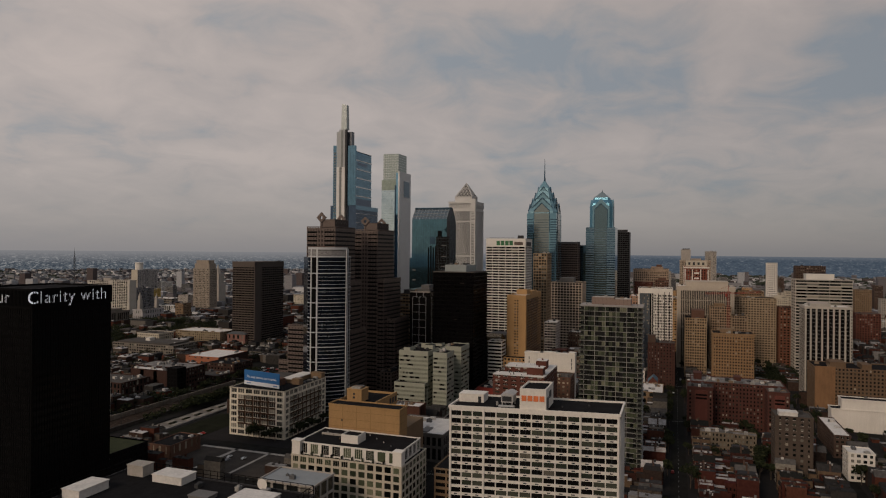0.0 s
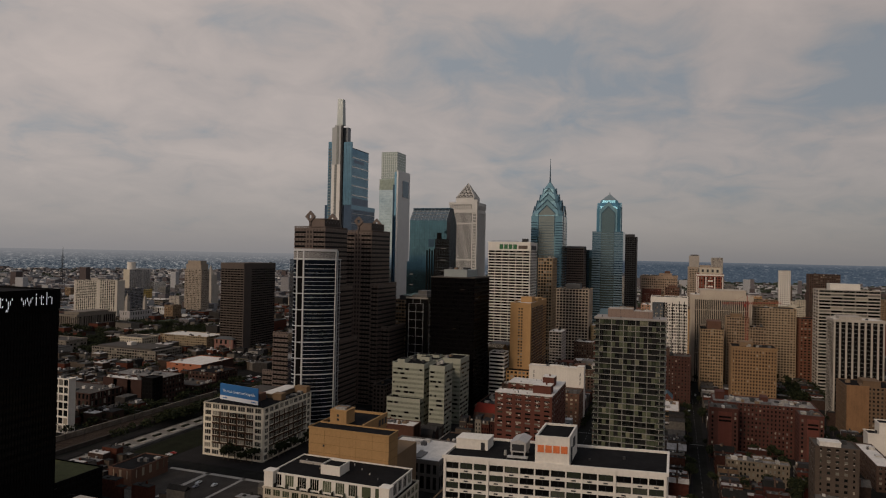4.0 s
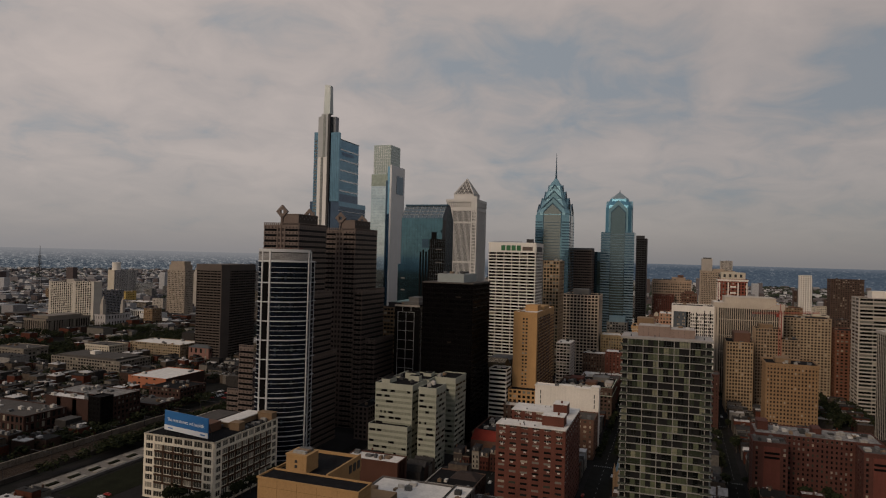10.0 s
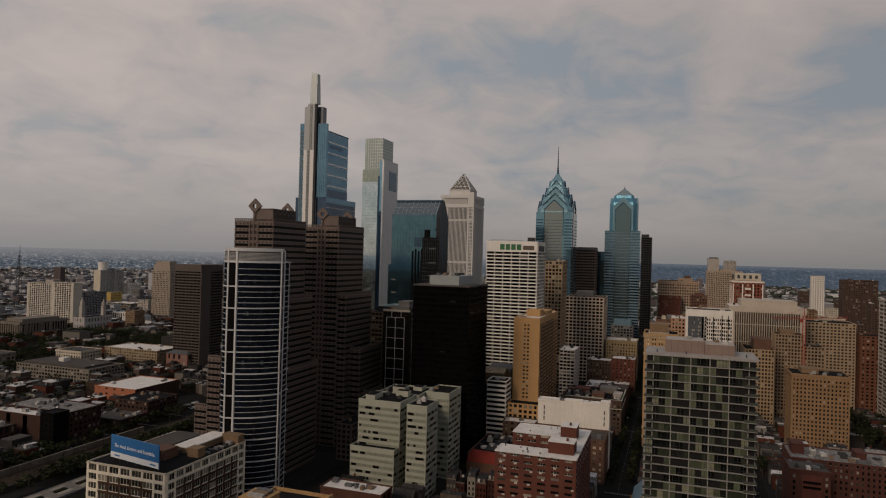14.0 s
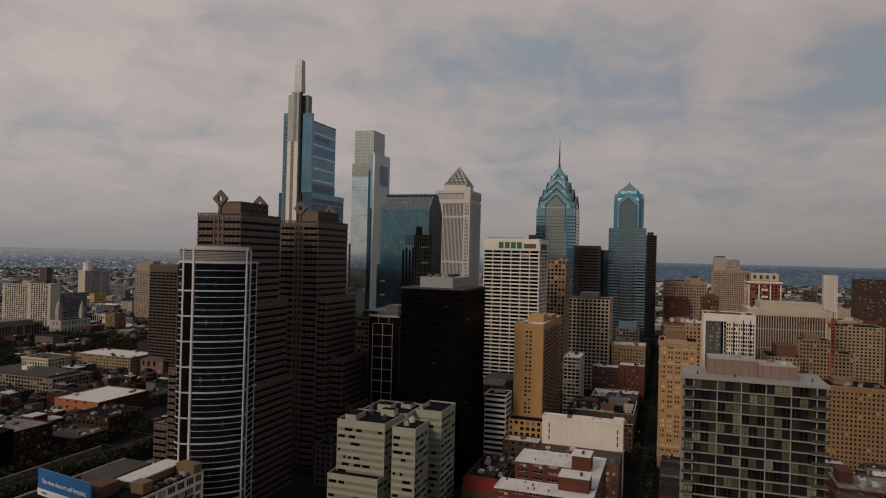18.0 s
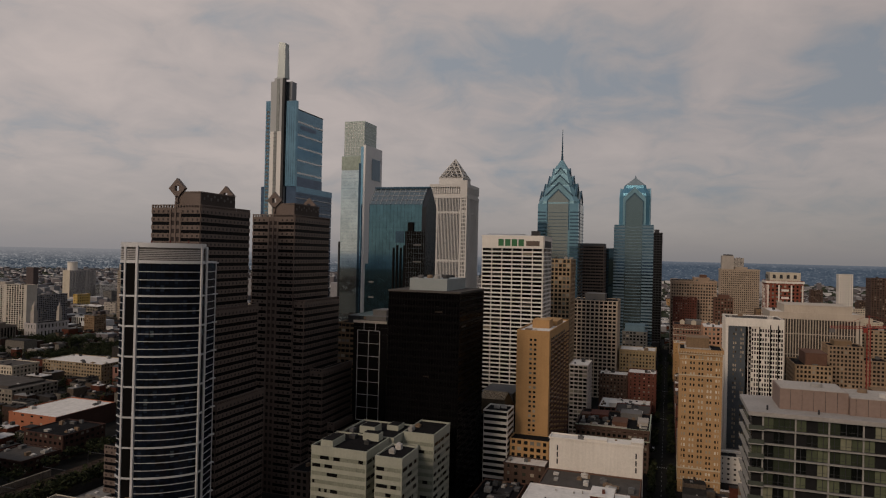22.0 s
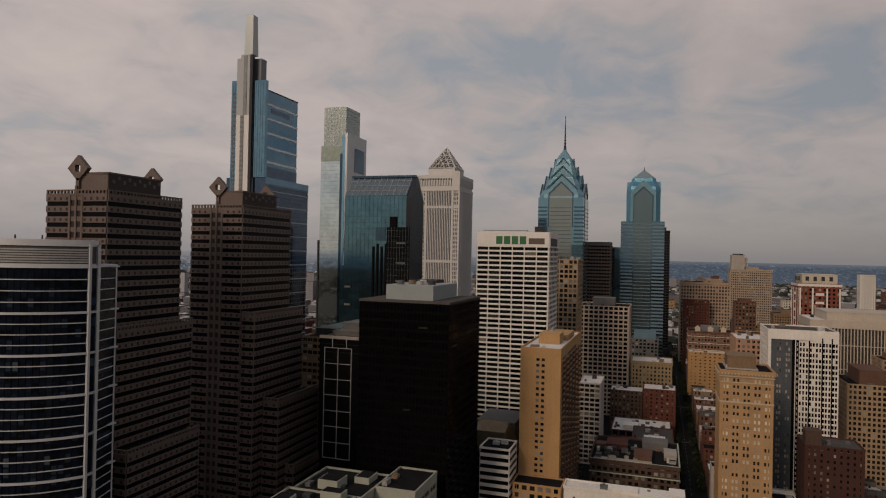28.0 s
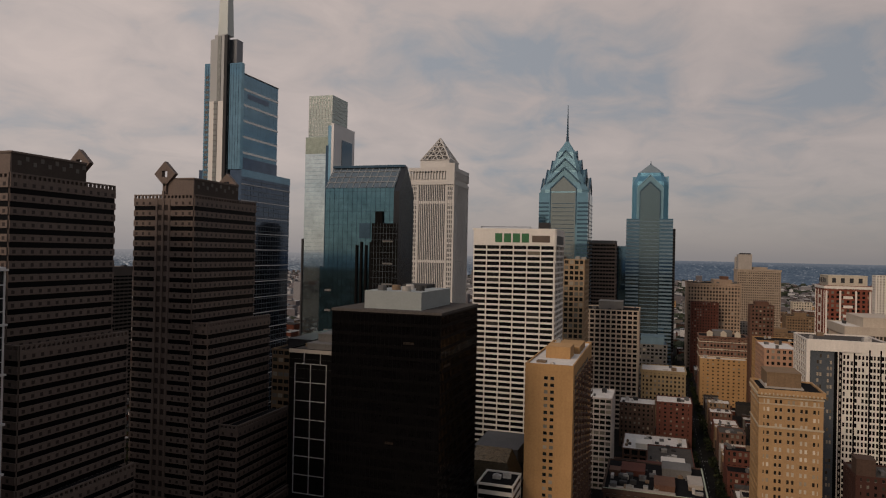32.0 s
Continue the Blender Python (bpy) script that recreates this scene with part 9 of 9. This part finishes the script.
        if d < 1500 and (d < 900 or not clear(x, y, max(L, W) / 2 + 3)):
            L, W, h = rng.uniform(7, 13), rng.uniform(7, 13), rng.choice((6, 7, 8, 9, 10))
        if rng.random() < 0.014 and 1900 < d < 3600:
            L, W, h = rng.uniform(14, 26), rng.uniform(14, 40), rng.uniform(35, 68)
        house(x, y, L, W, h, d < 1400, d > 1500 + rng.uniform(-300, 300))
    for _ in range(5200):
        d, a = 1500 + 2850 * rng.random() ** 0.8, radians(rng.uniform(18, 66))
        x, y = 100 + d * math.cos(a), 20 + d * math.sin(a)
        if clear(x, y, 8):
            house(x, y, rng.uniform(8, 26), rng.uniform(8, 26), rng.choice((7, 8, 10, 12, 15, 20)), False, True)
    # the city goes on behind the start of the flight: unseen, added for the mirror glass to reflect
    for _ in range(2600):
        x, y = rng.uniform(-2400, -120), rng.uniform(-1500, 1500)
        if rng.random() < 0.4:
            clump(x, y, 0, rng.uniform(5, 10))
        else:
            house(x, y, rng.uniform(10, 30), rng.uniform(10, 30), rng.choice((8, 10, 12, 14, 18, 26)), False, False)
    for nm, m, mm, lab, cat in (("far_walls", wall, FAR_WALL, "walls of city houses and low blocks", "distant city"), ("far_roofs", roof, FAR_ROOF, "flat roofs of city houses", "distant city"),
                                ("hazy_walls", wall2, FAR_HAZED, "distant city walls with haze put into their pale colour", "distant city"), ("hazy_roofs", roof2, FAR_HAZED_ROOF, "distant city roofs with haze put into their colour", "distant city"),
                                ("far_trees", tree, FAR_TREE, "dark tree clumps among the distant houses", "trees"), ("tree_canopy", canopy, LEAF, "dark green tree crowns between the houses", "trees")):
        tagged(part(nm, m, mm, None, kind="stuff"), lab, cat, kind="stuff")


far_city()


def skyline_blocks():
    """Mid-rise blocks behind the right-hand side and north, each its own thing."""
    rng = random.Random(90)
    mats = [BUFF, CREAM, PALE, GREY, BROWNBRICK, REDBRICK, TAN, DARKBRICK]
    n = 0
    while n < 86:
        x, y = rng.uniform(1020, 2300), rng.uniform(-520, 70)
        if not clear(x, y, 17):
            continue
        if y > 60 and x < 1500:
            continue
        h = rng.choice((22, 28, 34, 42, 50, 60, 72)) * (1.0 if x < 1700 else 0.9)
        w, d = rng.uniform(16, 34), rng.uniform(16, 30)
        office("city_block", "city office block with rows of windows", x - d / 2, x + d / 2, y - w / 2, y + w / 2, h, mats[n % 8], "WN", floor=3.5, bay=3.6, pier=1.7, band=1.7, limit=0, split=1, clutter=1, roof=(TAR, GRAVEL, WHITEROOF)[n % 3], group="city blocks")
        n += 1
    n = 0
    while n < 22:
        x, y = rng.uniform(1050, 1700), rng.uniform(700, 1700)
        a = math.degrees(math.atan2(y, x))
        if not clear(x, y, 20) or a < 27 or a > 60:
            continue
        h = rng.choice((10, 12, 14, 18, 24, 30))
        w, d = rng.uniform(14, 34), rng.uniform(12, 26)
        office("city_block", "low city block with rows of windows", x - d / 2, x + d / 2, y - w / 2, y + w / 2, h, (CREAM, PALE, BUFF, PALE, GREY)[n % 5], "WS", floor=3.5, bay=4.2, pier=2.0, band=1.8, limit=0, split=1, clutter=2, roof=(WHITEROOF, GRAVEL, WHITEROOF)[n % 3], group="city blocks")
        n += 1
    for (x, y, w, d, h, m) in ((1402, -176, 18, 16, 122, WHITE), (1490, -255, 52, 30, 116, DARKBRICK), (2340, -112, 34, 24, 146, PALE), (1450, -90, 24, 20, 80, CREAM), (1700, -60, 26, 20, 90, PALE), (1330, -250, 34, 28, 84, DARKBRICK), (1120, -215, 36, 30, 96, BROWNBRICK), (2100, 20, 22, 22, 84, PALE), (1400, 40, 40, 26, 92, BUFF), (1200, -120, 36, 30, 78, BUFF), (1100, -70, 30, 26, 70, CREAM)):
        office("far_tower", "far apartment tower on the south side", x - d / 2, x + d / 2, y - w / 2, y + w / 2, h, m, "WN", floor=3.5, bay=3.6, pier=1.7, band=1.7, limit=0, split=1, clutter=2, group="far towers")


skyline_blocks()


def parked_cars():
    paint = pieces("car_paint", [(0, (0.5, 0.5, 0.5)), (0.25, (0.03, 0.03, 0.03)), (0.5, (0.22, 0.22, 0.23)), (0.7, (0.25, 0.03, 0.025)), (0.82, (0.05, 0.08, 0.16)), (0.92, (0.6, 0.6, 0.58))], 0.3)
    body = Mesh().loft([(-2.2, -.9, .35), (2.2, -.9, .35), (2.2, .9, .35), (-2.2, .9, .35)], [(-2.15, -.85, .95), (2.1, -.85, .95), (2.1, .85, .95), (-2.15, .85, .95)])
    body.loft([(-1.3, -.8, .95), (1.2, -.8, .95), (1.2, .8, .95), (-1.3, .8, .95)], [(-.8, -.68, 1.45), (.6, -.68, 1.45), (.6, .68, 1.45), (-.8, .68, 1.45)])
    bm_ = body.data("body", paint)
    gl = Mesh().box(-1.0, .85, -.78, .78, 1.02, 1.32).data("glazing", DARKGLASS)
    wh = []
    for sx in (-1.4, 1.4):
        for sy in (-.88, .88):
            m = Mesh()
            k = 10
            lo = [(sx + .34 * math.cos(6.283 * i / k), sy - .1, .34 + .34 * math.sin(6.283 * i / k)) for i in range(k)]
            m.loft(lo, [(a, b + .2, c) for a, b, c in lo])
            wh.append(m.data("wheel", mat("tyre", (0.02, 0.02, 0.02), 0.9)))
    rng = random.Random(5)
    n = 0
    spots = []
    for (p, q) in (LONG[2], LONG[3], LONG[4], LONG[5]):
        for x in np.arange(410, 900, 6.2):
            for y, f in ((p + 1.4, 0), (q - 1.4, 180)):
                if rng.random() < 0.30 and not any(a - 6 < x < b + 6 for a, b in CROSS):
                    spots.append((x, y, f, 0.0))
    for i in range(40):
        spots.append((397 + (i % 5) * 4.2, 326 + (i // 5) * 7.5, 90, 0.15) if i < 15 else (349 + rng.randrange(6) * 6, 262 + rng.randrange(8) * 2.8, 0, 0.2))
    rng.shuffle(spots)
    lot = [(642 + i * 3.6, 434 + j * 11, 90, 0.02) for j in range(3) for i in range(9) if (i * 5 + j * 3) % 4]
    for x, y, f, z in spots[:36] + lot:
        r = thing("car", x, y, z, "parked car on dark asphalt", "car", "parked cars", f)
        part("body", bm_, None, r)
        part("glazing", gl, None, r)
        for w in wh:
            part("wheel", w, None, r)


parked_cars()

# ---- the far distance ----


def horizon_ring():
    m = Mesh()
    R, n = 4480, 96
    for i in range(n):
        a0, a1 = 2 * math.pi * i / n, 2 * math.pi * (i + 1) / n
        b = len(m.v)
        for a in (a0, a1):
            m.v += [(100 + R * math.cos(a), 50 + R * math.sin(a), -2), (100 + R * math.cos(a), 50 + R * math.sin(a), 124)]
        m.f.append((b, b + 1, b + 3, b + 2))
        m.s.append(0)
    mt = bpy.data.materials.new("blue_distance")
    mt.use_nodes = True
    n_, l_ = mt.node_tree.nodes, mt.node_tree.links
    p = n_["Principled BSDF"]
    p.inputs["Roughness"].default_value = 1.0
    p.inputs["Specular IOR Level"].default_value = 0.0
    g = n_.new("ShaderNodeNewGeometry")
    sp = n_.new("ShaderNodeSeparateXYZ")
    l_.new(g.outputs["Position"], sp.inputs[0])

    def mapped(scale):
        mp = n_.new("ShaderNodeMapping")
        mp.inputs["Scale"].default_value = scale
        l_.new(g.outputs["Position"], mp.inputs[0])
        return mp.outputs[0]

    def blend(kind, factor, a, b):
        mx = n_.new("ShaderNodeMix")
        mx.data_type = kind
        k = 2 if kind == "FLOAT" else 6
        l_.new(factor, mx.inputs[0]) if not isinstance(factor, float) else None
        if isinstance(factor, float):
            mx.inputs[0].default_value = factor
        for sock, v in ((k, a), (k + 1, b)):
            if isinstance(v, tuple):
                mx.inputs[sock].default_value = v
            else:
                l_.new(v, mx.inputs[sock])
        return mx.outputs[0 if kind == "FLOAT" else 2]

    def ranged(src, lo, hi):
        r = n_.new("ShaderNodeMapRange")
        r.inputs[1].default_value, r.inputs[2].default_value = lo, hi
        l_.new(src, r.inputs[0])
        return r.outputs[0]
    t = n_.new("ShaderNodeTexNoise")
    t.inputs["Scale"].default_value, t.inputs["Detail"].default_value = 1.0, 6
    l_.new(mapped((0.030, 0.030, 0.10)), t.inputs["Vector"])
    # single roofs as small flecks over the broad patches of wood and town
    cells = n_.new("ShaderNodeTexVoronoi")
    cells.inputs["Scale"].default_value = 1.0
    l_.new(mapped((0.11, 0.11, 0.24)), cells.inputs["Vector"])
    sep = n_.new("ShaderNodeSeparateXYZ")
    l_.new(cells.outputs["Color"], sep.inputs[0])
    both = blend("FLOAT", 0.38, t.outputs[0], sep.outputs[0])
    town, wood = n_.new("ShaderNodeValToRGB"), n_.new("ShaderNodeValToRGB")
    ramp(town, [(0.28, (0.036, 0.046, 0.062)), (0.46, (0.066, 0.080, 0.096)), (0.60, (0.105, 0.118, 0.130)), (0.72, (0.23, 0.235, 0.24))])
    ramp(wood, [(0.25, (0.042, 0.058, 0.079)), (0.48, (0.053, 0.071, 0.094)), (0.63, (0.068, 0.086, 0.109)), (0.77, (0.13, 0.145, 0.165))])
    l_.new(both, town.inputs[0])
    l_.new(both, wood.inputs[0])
    # distance haze painted into the glow: the northern town pales into the sky, the southern woods stay blue
    north_haze = blend("RGBA", ranged(sp.outputs["Z"], 46, 120), town.outputs[0], (0.196, 0.198, 0.206, 1))
    south_haze = blend("RGBA", ranged(sp.outputs["Z"], 96, 132), wood.outputs[0], (0.125, 0.140, 0.162, 1))
    l_.new(blend("RGBA", ranged(sp.outputs["Y"], 300, 1700), south_haze, north_haze), p.inputs["Emission Color"])
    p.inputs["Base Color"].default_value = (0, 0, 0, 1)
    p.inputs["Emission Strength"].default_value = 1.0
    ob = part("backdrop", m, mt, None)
    tagged(ob, "glowing backdrop of suburbs with blue haze painted in", "backdrop", kind="structure")


horizon_ring()
